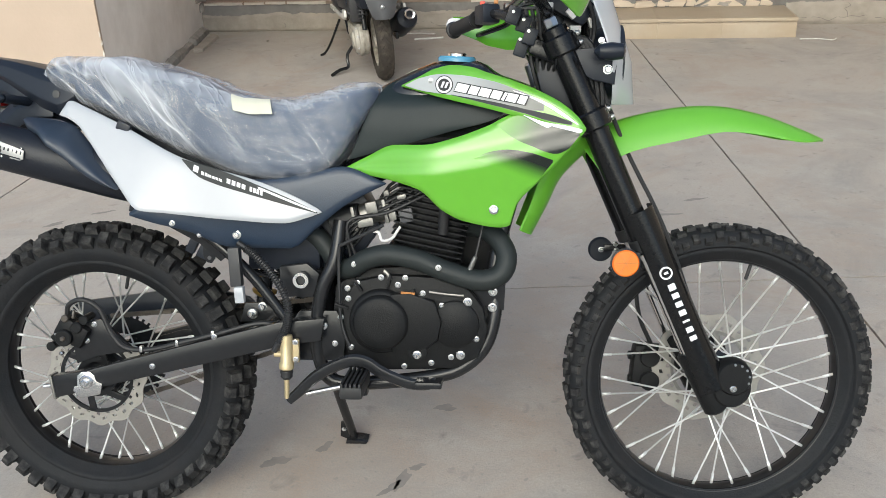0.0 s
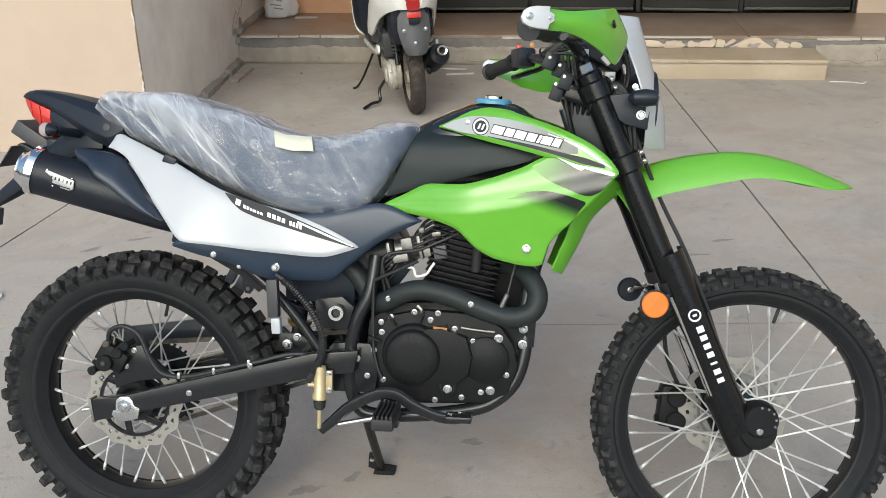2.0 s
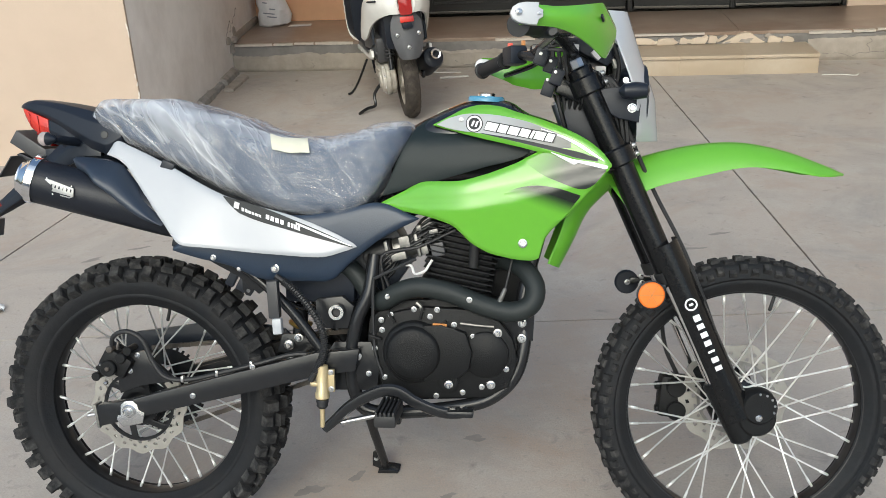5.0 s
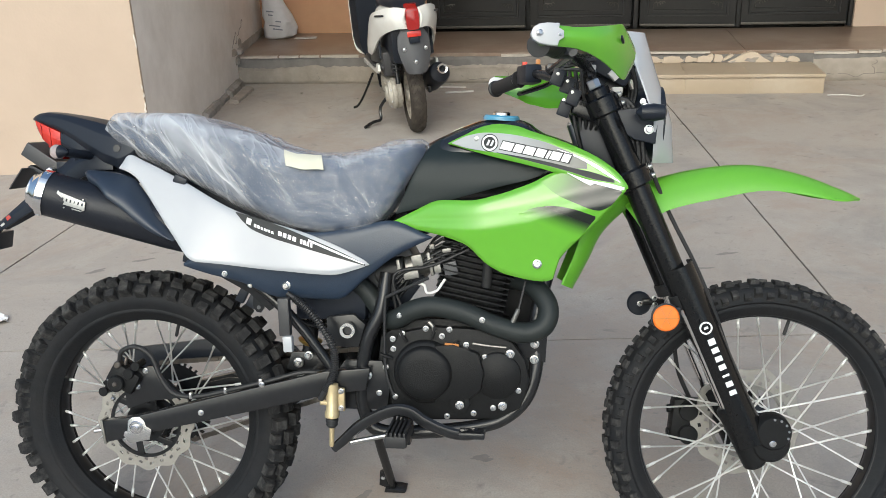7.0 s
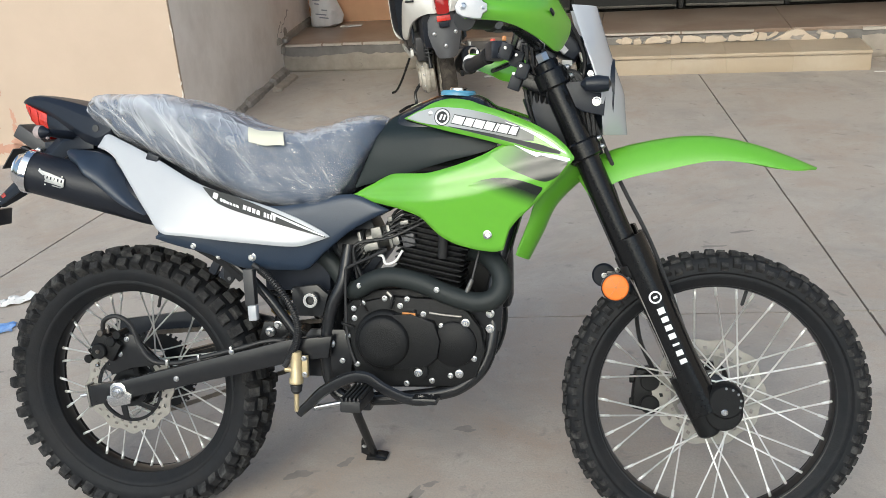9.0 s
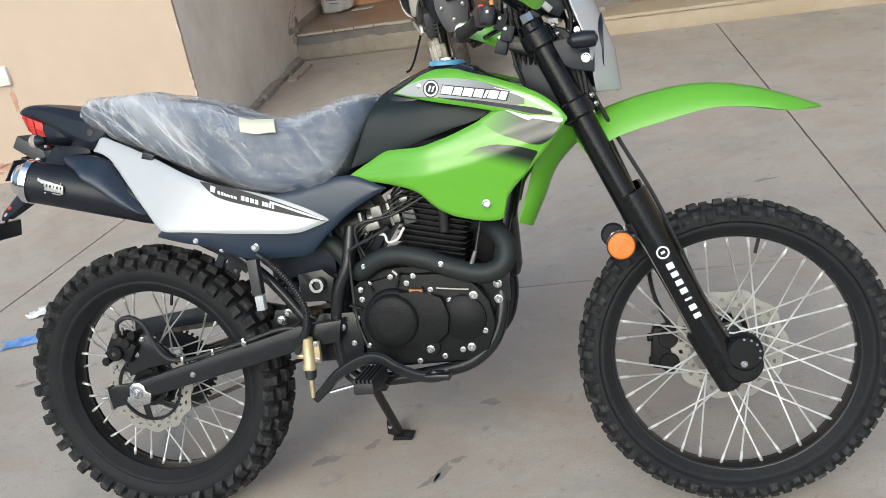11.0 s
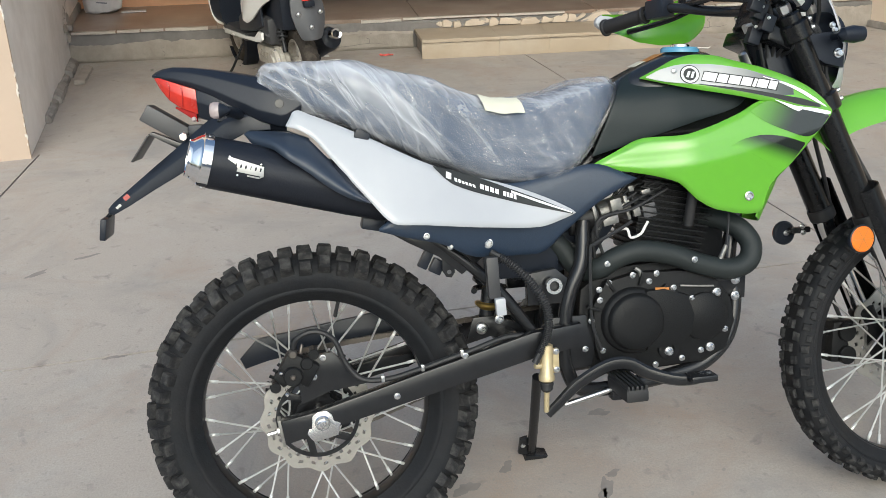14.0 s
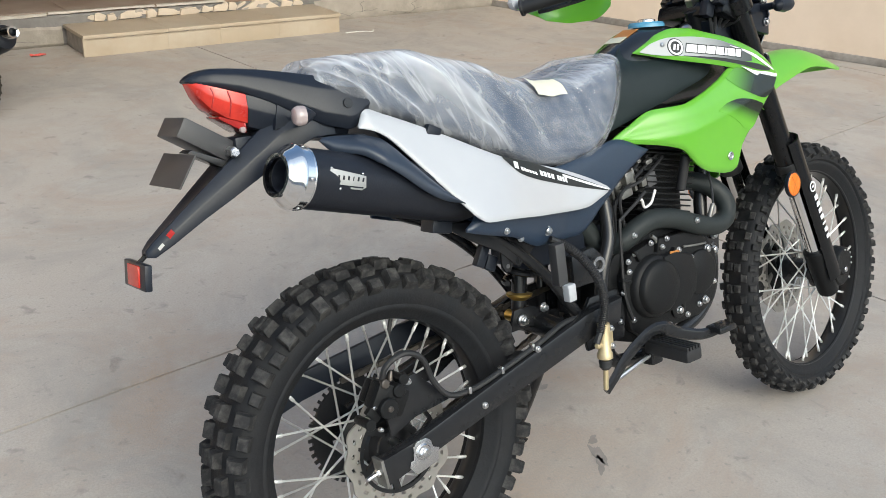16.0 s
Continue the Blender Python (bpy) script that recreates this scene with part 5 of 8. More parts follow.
def carrier(y, r, arms, hub):
    """A spider between the hub and the brake disc: a thin ring, a hub flange and slanting arms."""
    bm = lathe([(y - 0.003, hub - 0.012), (y - 0.003, hub), (y + 0.003, hub), (y + 0.003, hub - 0.012)], seg=36, closed=True)
    lathe([(y - 0.003, r - 0.007), (y - 0.003, r), (y + 0.003, r), (y + 0.003, r - 0.007)], seg=48, closed=True, into=bm)
    for k in range(arms):
        a = 2 * math.pi * k / arms
        p, q = Vector((math.cos(a), 0, math.sin(a))) * (hub - 0.004), Vector((math.cos(a + 0.35), 0, math.sin(a + 0.35))) * (r - 0.003)
        d = q - p
        box((d.length, 0.006, 0.014), Matrix.Translation((p + q) / 2 + Vector((0, y, 0))) @ Matrix.Rotation(-math.atan2(d.z, d.x), 4, "Y"), 0.001, into=bm)
    return bm


part("disc_carrier", carrier(-0.068, 0.084, 6, 0.046), BLACK_METAL, rear)
part("brake_disc", disc(0.058, 0.080, 0.124, 10, 24), STEEL, front, "slotted steel brake disc")
part("disc_carrier", carrier(0.060, 0.086, 6, 0.050), ALLOY, front)
spr = bmesh.new()
for k in range(43):
    a = 2 * math.pi * k / 43
    box((0.006, 0.005, 0.012), Matrix.Translation((0.102 * math.cos(a), 0.075, 0.102 * math.sin(a))) @ Matrix.Rotation(-a + math.pi / 2, 4, "Y"), 0, into=spr)
lathe([(0.072, 0.060), (0.072, 0.100), (0.078, 0.100), (0.078, 0.060)], seg=43, closed=True, into=spr)
for k in range(6):
    a = 2 * math.pi * k / 6
    box((0.045, 0.006, 0.014), Matrix.Translation((0.045 * math.cos(a), 0.075, 0.045 * math.sin(a))) @ Matrix.Rotation(-a, 4, "Y"), 0.001, into=spr)
part("sprocket", spr, BLACK_METAL, rear)

# chain round both sprockets
ch = bmesh.new()
A0, A1, ra, rb = Vector((-0.006, 0.075, 0.306)), Vector((0.545, 0.075, 0.425)), 0.104, 0.034
d = (A1 - A0).normalized()
up = Vector((-d.z, 0, d.x))
for sgn in (1, -1):
    p, q = A0 + up * ra * sgn, A1 + up * rb * sgn
    n = 46
    for k in range(n):
        c = p.lerp(q, (k + 0.5) / n)
        m = Matrix.Translation(c) @ Matrix.Rotation(-math.atan2(q.z - p.z, q.x - p.x), 4, "Y")
        for off in ((-0.005, 0.005) if k % 2 else (-0.0028, 0.0028)):
            box((0.0145, 0.0016, 0.010), m @ Matrix.Translation((0, off, 0)), 0, into=ch)
tagged(part("chain", ch, CHAIN, bike, "oily roller chain"), kind="stuff")

# ---- swing arm, axle, rear brake ----
ARM = [(-0.078, 0.326), (-0.074, 0.276), (0.072, 0.312), (0.30, 0.366), (0.445, 0.402), (0.52, 0.412), (0.53, 0.462), (0.43, 0.452), (0.206, 0.394), (-0.013, 0.336)]
for sgn in (-1, 1):
    b = plate(ARM, 0.105, 0.132, 0.004)
    arm = part("swing_arm", b if sgn > 0 else mirrored(b), BLACK_METAL, bike, "black box-section swing arm")
    if sgn < 0:
        b = plate([(-0.030, 0.296), (-0.026, 0.306), (-0.020, 0.306), (-0.018, 0.330), (-0.008, 0.338), (0.010, 0.339), (0.020, 0.331), (0.023, 0.318), (0.036, 0.312), (0.030, 0.288), (-0.016, 0.278), (-0.022, 0.284)], -0.137, -0.133, 0.001)
        part("axle_plate", b, ZINC, arm)
        part("axle_washer", cyl((0.001, -0.133, 0.316), (0.001, -0.141, 0.316), 0.015, seg=24), ZINC, arm)
        part("arm_end_plate", plate([(-0.085, 0.328), (-0.079, 0.328), (-0.072, 0.274), (-0.078, 0.274)], -0.134, -0.103, 0.001), ALLOY, arm)
        part("adjuster", cyl((-0.108, -0.118, 0.297), (-0.076, -0.118, 0.303), 0.0042, seg=8), ZINC, arm)
        part("adjuster_nut", cyl((-0.088, -0.118, 0.3005), (-0.080, -0.118, 0.302), 0.0085, seg=6), ZINC, arm)
        bolts(arm, [(0.002, -0.138, 0.316)], BIG_BOLT)
        bolts(arm, [(0.15, -0.132, 0.352), (0.29, -0.132, 0.42)])
part("cross_member", cyl((0.40, -0.105, 0.42), (0.40, 0.105, 0.42), 0.024, seg=16), BLACK_METAL, bike)
axle = cyl((-0.002, -0.146, 0.314), (-0.008, 0.146, 0.304), 0.008, seg=12)
part("rear_axle", axle, ZINC, bike)
part("chain_guard", plate([(-0.16, 0.395), (-0.12, 0.435), (0.18, 0.476), (0.30, 0.45), (0.33, 0.42), (0.25, 0.40), (0.13, 0.42), (-0.10, 0.385), (-0.15, 0.372)], 0.100, 0.112, 0.003), BLACK_PLASTIC, bike)
part("chain_shield", plate([(0.05, 0.325), (0.20, 0.345), (0.26, 0.375), (0.14, 0.372), (0.04, 0.345)], 0.084, 0.090, 0.001), BLACK_METAL, bike)

# caliper bracket and caliper
brk = part("caliper_bracket", plate([(-0.035, 0.345), (0.02, 0.365), (0.10, 0.375), (0.05, 0.425), (0.03, 0.445), (-0.01, 0.44), (-0.04, 0.39)], -0.098, -0.090, 0.001), BLACK_METAL, bike)
bolts(brk, [(0.012, -0.098, 0.435), (-0.008, -0.098, 0.398)])
cal = bmesh.new()
box((0.070, 0.034, 0.052), Matrix.Translation((-0.036, -0.100, 0.420)) @ Matrix.Rotation(0.55, 4, "Y"), 0.010, into=cal)
box((0.060, 0.020, 0.044), Matrix.Translation((-0.034, -0.066, 0.420)) @ Matrix.Rotation(0.55, 4, "Y"), 0.008, into=cal)
cyl((-0.048, -0.128, 0.410), (-0.048, -0.095, 0.410), 0.0185, seg=18, into=cal)
cyl((-0.020, -0.122, 0.432), (-0.020, -0.095, 0.432), 0.0125, seg=16, into=cal)
for x, z, r in ((-0.083, 0.388, 0.0085), (-0.005, 0.448, 0.0085)):
    cyl((x, -0.112, z), (x, -0.070, z), r, seg=12, into=cal)
    cyl((x, -0.116, z), (x, -0.112, z), r * 1.25, seg=12, into=cal)
box((0.030, 0.012, 0.018), Matrix.Translation((-0.070, -0.104, 0.402)) @ Matrix.Rotation(0.9, 4, "Y"), 0.003, into=cal)
calp = part("rear_caliper", cal, ENGINE, bike, "black rear brake caliper")
part("banjo", cyl((-0.045, -0.120, 0.452), (-0.045, -0.100, 0.452), 0.0085, seg=12), CHAIN, calp)
part("bleed_nipple", cyl((-0.030, -0.108, 0.450), (-0.026, -0.110, 0.470), 0.0045, 0.003, seg=8), CHAIN, calp)
part("caliper_bolt", cyl((-0.048, -0.132, 0.410), (-0.048, -0.126, 0.410), 0.006, seg=6), CHAIN, calp)
for x, z in ((-0.062, 0.372), (-0.070, 0.416)):
    part("pad_pin", cyl((x, -0.116, z), (x, -0.104, z), 0.0045, seg=8), ZINC, calp)
part("rear_brake_hose", tube([(-0.045, -0.105, 0.455), (-0.035, -0.112, 0.482), (0.0, -0.118, 0.495), (0.035, -0.118, 0.475), (0.055, -0.116, 0.425), (0.085, -0.118, 0.39), (0.14, -0.12, 0.386), (0.21, -0.122, 0.402), (0.30, -0.122, 0.425), (0.38, -0.115, 0.445), (0.44, -0.11, 0.44)], 0.0055, 8), SOFT_RUBBER, bike)
for x, z in ((0.125, 0.388), (0.205, 0.402), (0.285, 0.424)):
    part("hose_clamp", box((0.007, 0.013, 0.014), Matrix.Translation((x, -0.122, z)), 0.002), ZINC, bike)

# ---- frame ----
for sgn in (-1, 1):
    part("cradle_tube", tube([(0.965, 0.02 * sgn, 0.86), (0.925, 0.035 * sgn, 0.72), (0.884, 0.055 * sgn, 0.56), (0.886, 0.075 * sgn, 0.47), (0.866, 0.085 * sgn, 0.395), (0.820, 0.090 * sgn, 0.348), (0.76, 0.092 * sgn, 0.326), (0.64, 0.094 * sgn, 0.311), (0.54, 0.094 * sgn, 0.312), (0.508, 0.092 * sgn, 0.36), (0.504, 0.092 * sgn, 0.43), (0.519, 0.092 * sgn, 0.515), (0.548, 0.088 * sgn, 0.58), (0.56, 0.07 * sgn, 0.66)], 0.0155, 12), BLACK_METAL, bike)
    part("subframe_tube", tube([(0.55, 0.075 * sgn, 0.74), (0.30, 0.08 * sgn, 0.84), (0.05, 0.06 * sgn, 0.905), (-0.13, 0.045 * sgn, 0.93)], 0.011, 10), BLACK_METAL, bike)
    part("subframe_stay", tube([(0.45, 0.088 * sgn, 0.43), (0.36, 0.088 * sgn, 0.55), (0.25, 0.082 * sgn, 0.645), (0.14, 0.075 * sgn, 0.70)], 0.012, 10), BLACK_METAL, bike)
    part("frame_gusset", plate([(0.43, 0.50), (0.50, 0.50), (0.515, 0.55), (0.49, 0.572), (0.43, 0.565)], 0.080 * sgn, 0.100 * sgn, 0.002), BLACK_METAL, bike)
part("backbone", tube([(0.96, 0, 0.90), (0.78, 0, 0.86), (0.58, 0, 0.76), (0.52, 0, 0.60), (0.50, 0, 0.42)], 0.026, 12), BLACK_METAL, bike)
part("engine_plate", plate([(0.455, 0.36), (0.56, 0.36), (0.57, 0.42), (0.55, 0.47), (0.47, 0.47), (0.44, 0.43)], -0.100, -0.090, 0.002), BLACK_METAL, bike)
part("engine_plate", plate([(0.455, 0.36), (0.56, 0.36), (0.57, 0.42), (0.55, 0.47), (0.47, 0.47), (0.44, 0.43)], 0.090, 0.100, 0.002), BLACK_METAL, bike)
part("front_engine_mount", plate([(0.83, 0.49), (0.905, 0.47), (0.91, 0.55), (0.86, 0.56)], -0.085, -0.075, 0.002), BLACK_METAL, bike)
ring = part("frame_boss", lathe([(0, 0.010), (0, 0.0165), (0.012, 0.0165), (0.012, 0.010)], (0.480, -0.112, 0.541), (0, -1, 0), 24, closed=True), ZINC, bike)
part("boss_plug", cyl((0.480, -0.104, 0.541), (0.480, -0.116, 0.541), 0.0105, seg=16), SOFT_RUBBER, bike)
bolts(bike, [(0.521, -0.108, 0.440), (0.378, -0.06, 0.469)], BIG_BOLT)
part("carry_bracket", plate([(0.135, 0.686), (0.15, 0.692), (0.37, 0.66), (0.35, 0.61), (0.30, 0.575), (0.255, 0.615), (0.20, 0.645)], -0.092, -0.084, 0.002), BLACK_METAL, bike)
bolts(bike, [(0.224, -0.156, 0.668), (0.273, -0.134, 0.641)])
bolts(bike, [(0.349, -0.124, 0.639)], BIG_BOLT)

# shock absorber
sh = Vector((0.362, 0.0, 0.455))
sh_top = Vector((0.40, 0.0, 0.70))
dd = (sh_top - sh).normalized()
part("shock_body", cyl(sh, sh_top, 0.016, seg=16), BLACK_METAL, bike)
part("shock_collar", lathe([(-0.004, 0.010), (-0.004, 0.0125), (0.010, 0.0115), (0.022, 0.014), (0.032, 0.027), (0.037, 0.028), (0.040, 0.012)], sh, dd, 24, closed=True), GOLD, bike)
part("shock_clevis", cyl((0.352, -0.024, 0.446), (0.352, 0.024, 0.446), 0.0125, seg=16), GOLD, bike)
part("shock_washer", cyl((0.346, -0.034, 0.445), (0.346, -0.026, 0.445), 0.0125, seg=20), ZINC, bike)
bolts(bike, [(0.346, -0.034, 0.445)], BIG_BOLT)
part("link_arm", plate([(0.315, 0.425), (0.37, 0.425), (0.45, 0.405), (0.45, 0.44), (0.37, 0.468), (0.33, 0.468)], -0.026, -0.018, 0.002), BLACK_METAL, bike)
helix = []
for k in range(73):
    a = k / 72 * 2 * math.pi * 6
    u = dd.cross(Vector((0, 1, 0)))
    helix.append(sh + dd * (0.06 + 0.16 * k / 72) + u * (0.032 * math.cos(a)) + Vector((0, 0.032 * math.sin(a), 0)))
part("shock_spring", tube(helix, 0.0065, 8, 0), BLACK_METAL, bike, "black coil spring")

# ---- engine ----
case = plate([(0.565, 0.345), (0.60, 0.332), (0.80, 0.338), (0.860, 0.365), (0.880, 0.43), (0.865, 0.50), (0.825, 0.55), (0.70, 0.565), (0.60, 0.56), (0.545, 0.52), (0.535, 0.43)], -0.085, 0.085, 0.010)
part("crankcase", case, ENGINE, bike, "black cast crankcase")
part("right_cover", plate([(0.575, 0.372), (0.61, 0.346), (0.80, 0.348), (0.852, 0.372), (0.872, 0.43), (0.862, 0.48), (0.835, 0.518), (0.78, 0.545), (0.66, 0.550), (0.592, 0.535), (0.565, 0.49), (0.565, 0.41)], -0.108, -0.084, 0.006), ENGINE, bike, "black cast side cover")
part("clutch_cover", lathe([(0, 0.070), (0.012, 0.068), (0.016, 0.064), (0.018, 0.060), (0.028, 0.057), (0.032, 0.052), (0.0335, 0.030), (0.034, 0.001)], (0.648, -0.106, 0.452), (0, -1, 0), 48), ENGINE, bike, "round black clutch cover")
part("cover_boss", lathe([(0, 0.052), (0.010, 0.050), (0.015, 0.042), (0.016, 0.001)], (0.803, -0.104, 0.446), (0, -1, 0), 32), ENGINE, bike)
for a in (-0.5, 0.1, 0.7, 1.3, 2.1, 2.8):
    part("cover_web", box((0.030, 0.012, 0.006), Matrix.Translation((0.643 + 0.085 * math.cos(a), -0.112, 0.456 + 0.085 * math.sin(a))) @ Matrix.Rotation(-a, 4, "Y"), 0.002), ENGINE, bike)
part("cover_rib", plate([(0.717, 0.441), (0.721, 0.437), (0.757, 0.479), (0.753, 0.483)], -0.126, -0.107, 0.002), ENGINE, bike)
part("cover_bulge", plate([(0.67, 0.388), (0.745, 0.396), (0.768, 0.415), (0.776, 0.455), (0.762, 0.498), (0.71, 0.516), (0.67, 0.514)], -0.128, -0.106, 0.008), ENGINE, bike)
part("oil_filler", lathe([(0, 0.022), (0.006, 0.022), (0.008, 0.018), (0.008, 0.012), (0.004, 0.010), (0.004, 0.001)], (0.722, -0.108, 0.383), (0, -1, 0), 24), ENGINE, bike)
bolts(bike, [(0.722, -0.112, 0.379)], BIG_BOLT)
bolts(bike, [(0.598, -0.109, 0.534), (0.649, -0.109, 0.546), (0.684, -0.109, 0.530), (0.736, -0.109, 0.512), (0.776, -0.109, 0.486), (0.577, -0.109, 0.522), (0.578, -0.109, 0.500), (0.694, -0.109, 0.353), (0.752, -0.109, 0.361), (0.794, -0.109, 0.374),
             (0.840, -0.109, 0.460), (0.848, -0.109, 0.414), (0.581, -0.109, 0.394), (0.545, -0.105, 0.40), (0.560, -0.105, 0.458), (0.700, -0.109, 0.545)])
bolts(bike, [(0.830, -0.109, 0.494), (0.814, -0.109, 0.379), (0.881, -0.088, 0.478), (0.882, -0.088, 0.512)], BIG_BOLT)
part("warning_sticker", box((0.030, 0.001, 0.012), Matrix.Translation((0.706, -0.1235, 0.512)) @ Matrix.Rotation(0.08, 4, "Y"), 0), AMBER, bike)

# finned cylinder and head, tipped forward
CYL = Matrix.Translation((0.735, 0, 0.575)) @ Matrix.Rotation(radians(12), 4, "Y")
cy = bmesh.new()
box((0.140, 0.135, 0.20), CYL @ Matrix.Translation((0, 0.008, 0.09)), 0.02, into=cy)
part("cylinder", cy, ENGINE, bike)
for k in range(12):
    w = 0.155 if k < 7 else 0.165
    part("cooling_fin", box((w, 0.165, 0.0035), CYL @ Matrix.Translation((0.0, 0, 0.008 + 0.0125 * k)), 0.0012), ENGINE, bike)
part("starter_housing", box((0.20, 0.09, 0.24), Matrix.Translation((0.815, 0.062, 0.615)), 0.03), ENGINE, bike, "black castings behind the cylinder")
part("cylinder_head", box((0.15, 0.15, 0.05), CYL @ Matrix.Translation((0, 0, 0.175)), 0.012), ENGINE, bike)
part("rocker_cover", box((0.12, 0.12, 0.04), CYL @ Matrix.Translation((0, 0, 0.21)), 0.014), ENGINE, bike)
part("spark_plug_cap", cyl((0.778, -0.090, 0.635), (0.785, -0.105, 0.712), 0.011, seg=14), SOFT_RUBBER, bike)
part("plug_clip", box((0.016, 0.012, 0.008), Matrix.Translation((0.786, -0.108, 0.720)) @ Matrix.Rotation(0.5, 4, "Y"), 0.002), WHITE_STICK, bike)
# oxygen sensor in the header
part("oxygen_sensor", cyl((0.834, -0.118, 0.562), (0.848, -0.120, 0.594), 0.0058, 0.0048, seg=10), ALLOY, bike)
part("sensor_lead", tube([(0.848, -0.120, 0.594), (0.856, -0.112, 0.628), (0.864, -0.098, 0.665)], 0.0026, 6), SOFT_RUBBER, bike)

# intake: throttle body, boots, fittings
part("throttle_body", cyl((0.600, -0.045, 0.668), (0.665, -0.045, 0.685), 0.024, seg=20), ALLOY, bike, "bare cast alloy throttle body")
part("air_boot", cyl((0.535, -0.04, 0.655), (0.598, -0.045, 0.668), 0.030, 0.026, seg=20), SOFT_RUBBER, bike)
part("intake_boot", cyl((0.665, -0.045, 0.685), (0.715, -0.03, 0.70), 0.026, seg=20), SOFT_RUBBER, bike)
for c, s in (((0.588, -0.048, 0.664), (0.008, 0.05, 0.052)), ((0.655, -0.048, 0.680), (0.008, 0.05, 0.052)), ((0.628, -0.075, 0.688), (0.024, 0.02, 0.028)), ((0.615, -0.078, 0.658), (0.034, 0.018, 0.018)), ((0.672, -0.078, 0.672), (0.016, 0.012, 0.020)), ((0.692, -0.078, 0.712), (0.020, 0.012, 0.010)), ((0.66, -0.08, 0.72), (0.012, 0.01, 0.012)), ((0.64, -0.08, 0.735), (0.010, 0.01, 0.008))):
    part("throttle_fitting", box(s, Matrix.Translation(c) @ Matrix.Rotation(-0.2, 4, "Y"), 0.003), ALLOY, bike)
part("injector_plug", box((0.030, 0.022, 0.030), Matrix.Translation((0.70, -0.07, 0.672)) @ Matrix.Rotation(-0.2, 4, "Y"), 0.004), GREY_PLASTIC, bike)
part("breather_hose", tube([(0.632, -0.096, 0.641), (0.645, -0.098, 0.639), (0.651, -0.098, 0.622), (0.672, -0.098, 0.627), (0.683, -0.097, 0.642), (0.690, -0.096, 0.652)], 0.0030, 7, 3), PVC, bike)
part("throttle_cable", tube([(0.655, -0.098, 0.655), (0.618, -0.105, 0.638), (0.570, -0.109, 0.616), (0.561, -0.110, 0.600), (0.559, -0.110, 0.477), (0.566, -0.111, 0.430), (0.578, -0.111, 0.396)], 0.0036, 7, 4), SOFT_RUBBER, bike)
part("clutch_cable", tube([(0.750, -0.112, 0.516), (0.785, -0.114, 0.512), (0.822, -0.114, 0.509)], 0.0026, 7), ALLOY, bike)
part("starter_fitting", tube([(0.655, -0.108, 0.560), (0.664, -0.110, 0.552), (0.668, -0.110, 0.540)], 0.0045, 7), ALLOY, bike)
for k in range(6):
    y = -0.03 - 0.012 * k
    part("wire", tube([(0.50 + 0.02 * k, y, 0.63 - 0.012 * k), (0.58, y - 0.01, 0.60 + 0.012 * k), (0.66, y, 0.73 - 0.01 * k), (0.74, y + 0.01, 0.755 - 0.008 * k)], 0.0035, 6, 5), SOFT_RUBBER, bike)
part("battery_box", box((0.16, 0.12, 0.16), Matrix.Translation((0.43, 0, 0.63)), 0.01), BLACK_PLASTIC, bike)

# exhaust header loops out of the head and back to the silencer
HP = [(0.80, -0.005, 0.636), (0.85, -0.035, 0.641), (0.890, -0.075, 0.624), (0.911, -0.100, 0.590), (0.899, -0.112, 0.555), (0.857, -0.115, 0.542), (0.795, -0.113, 0.557), (0.728, -0.110, 0.583), (0.664, -0.107, 0.594), (0.618, -0.102, 0.583), (0.583, -0.090, 0.562), (0.552, -0.055, 0.560), (0.49, -0.045, 0.63), (0.36, -0.050, 0.68), (0.22, -0.085, 0.72)]
part("header_pipe", tube(HP, 0.0220, 16), HEADER, bike, "matt black looping exhaust header")
bolts(bike, [(0.594, -0.116, 0.575), (0.772, -0.134, 0.572)], None)
MA, MB = Vector((-0.148, -0.138, 0.830)), Vector((0.225, -0.085, 0.724))
md = (MB - MA).normalized()
part("silencer", lathe([(-0.024, 0.044), (-0.020, 0.048), (0.25, 0.0495), (0.34, 0.047), (0.388, 0.030)], MA, md, 40), MUFFLER, bike, "matt black round silencer")
part("silencer_cap", lathe([(-0.017, 0.0510), (-0.033, 0.0508), (-0.035, 0.0475), (-0.038, 0.0460), (-0.050, 0.0375), (-0.053, 0.0345), (-0.057, 0.0340), (-0.057, 0.0285), (-0.051, 0.0275), (-0.030, 0.040), (-0.017, 0.044)], MA, md, 40, closed=True), CHROME, bike, "polished chrome end cap")
for a in (-2.4, -1.2, 0.0, 1.2, 2.4):
    u_ = Vector((0, -1, 0)) * math.cos(a) + Vector((0, 0, 1)) * math.sin(a)
    u_ = (u_ - md * u_.dot(md)).normalized()
    part("cap_rivet", lathe([(0, 0.003), (0.0015, 0.0026), (0.002, 0.0005)], MA - md * 0.025 + u_ * 0.0503, u_, 10), ZINC, bike)
part("tailpipe_bore", lathe([(-0.0465, 0.0270), (-0.0465, 0.0250), (-0.004, 0.0235), (-0.004, 0.001), (-0.002, 0.001), (-0.002, 0.026)], MA, md, 24, closed=True), MUFFLER, bike)
bd = Matrix.Translation(MA + md * 0.050) @ Matrix.Rotation(math.atan2(-md.z, md.x), 4, "Y")
badge = part("badge", plate([(-0.036, 0.010), (-0.031, 0.016), (0.032, 0.010), (0.034, -0.008), (0.026, -0.013), (0.006, -0.013), (0.004, -0.008), (-0.026, -0.008), (-0.028, -0.002), (-0.036, -0.004)], -0.0505, -0.0475, 0.0008, ), BADGE, bike, "small riveted silver maker's badge", bd @ Matrix.Translation((0, 0, 0.004)))
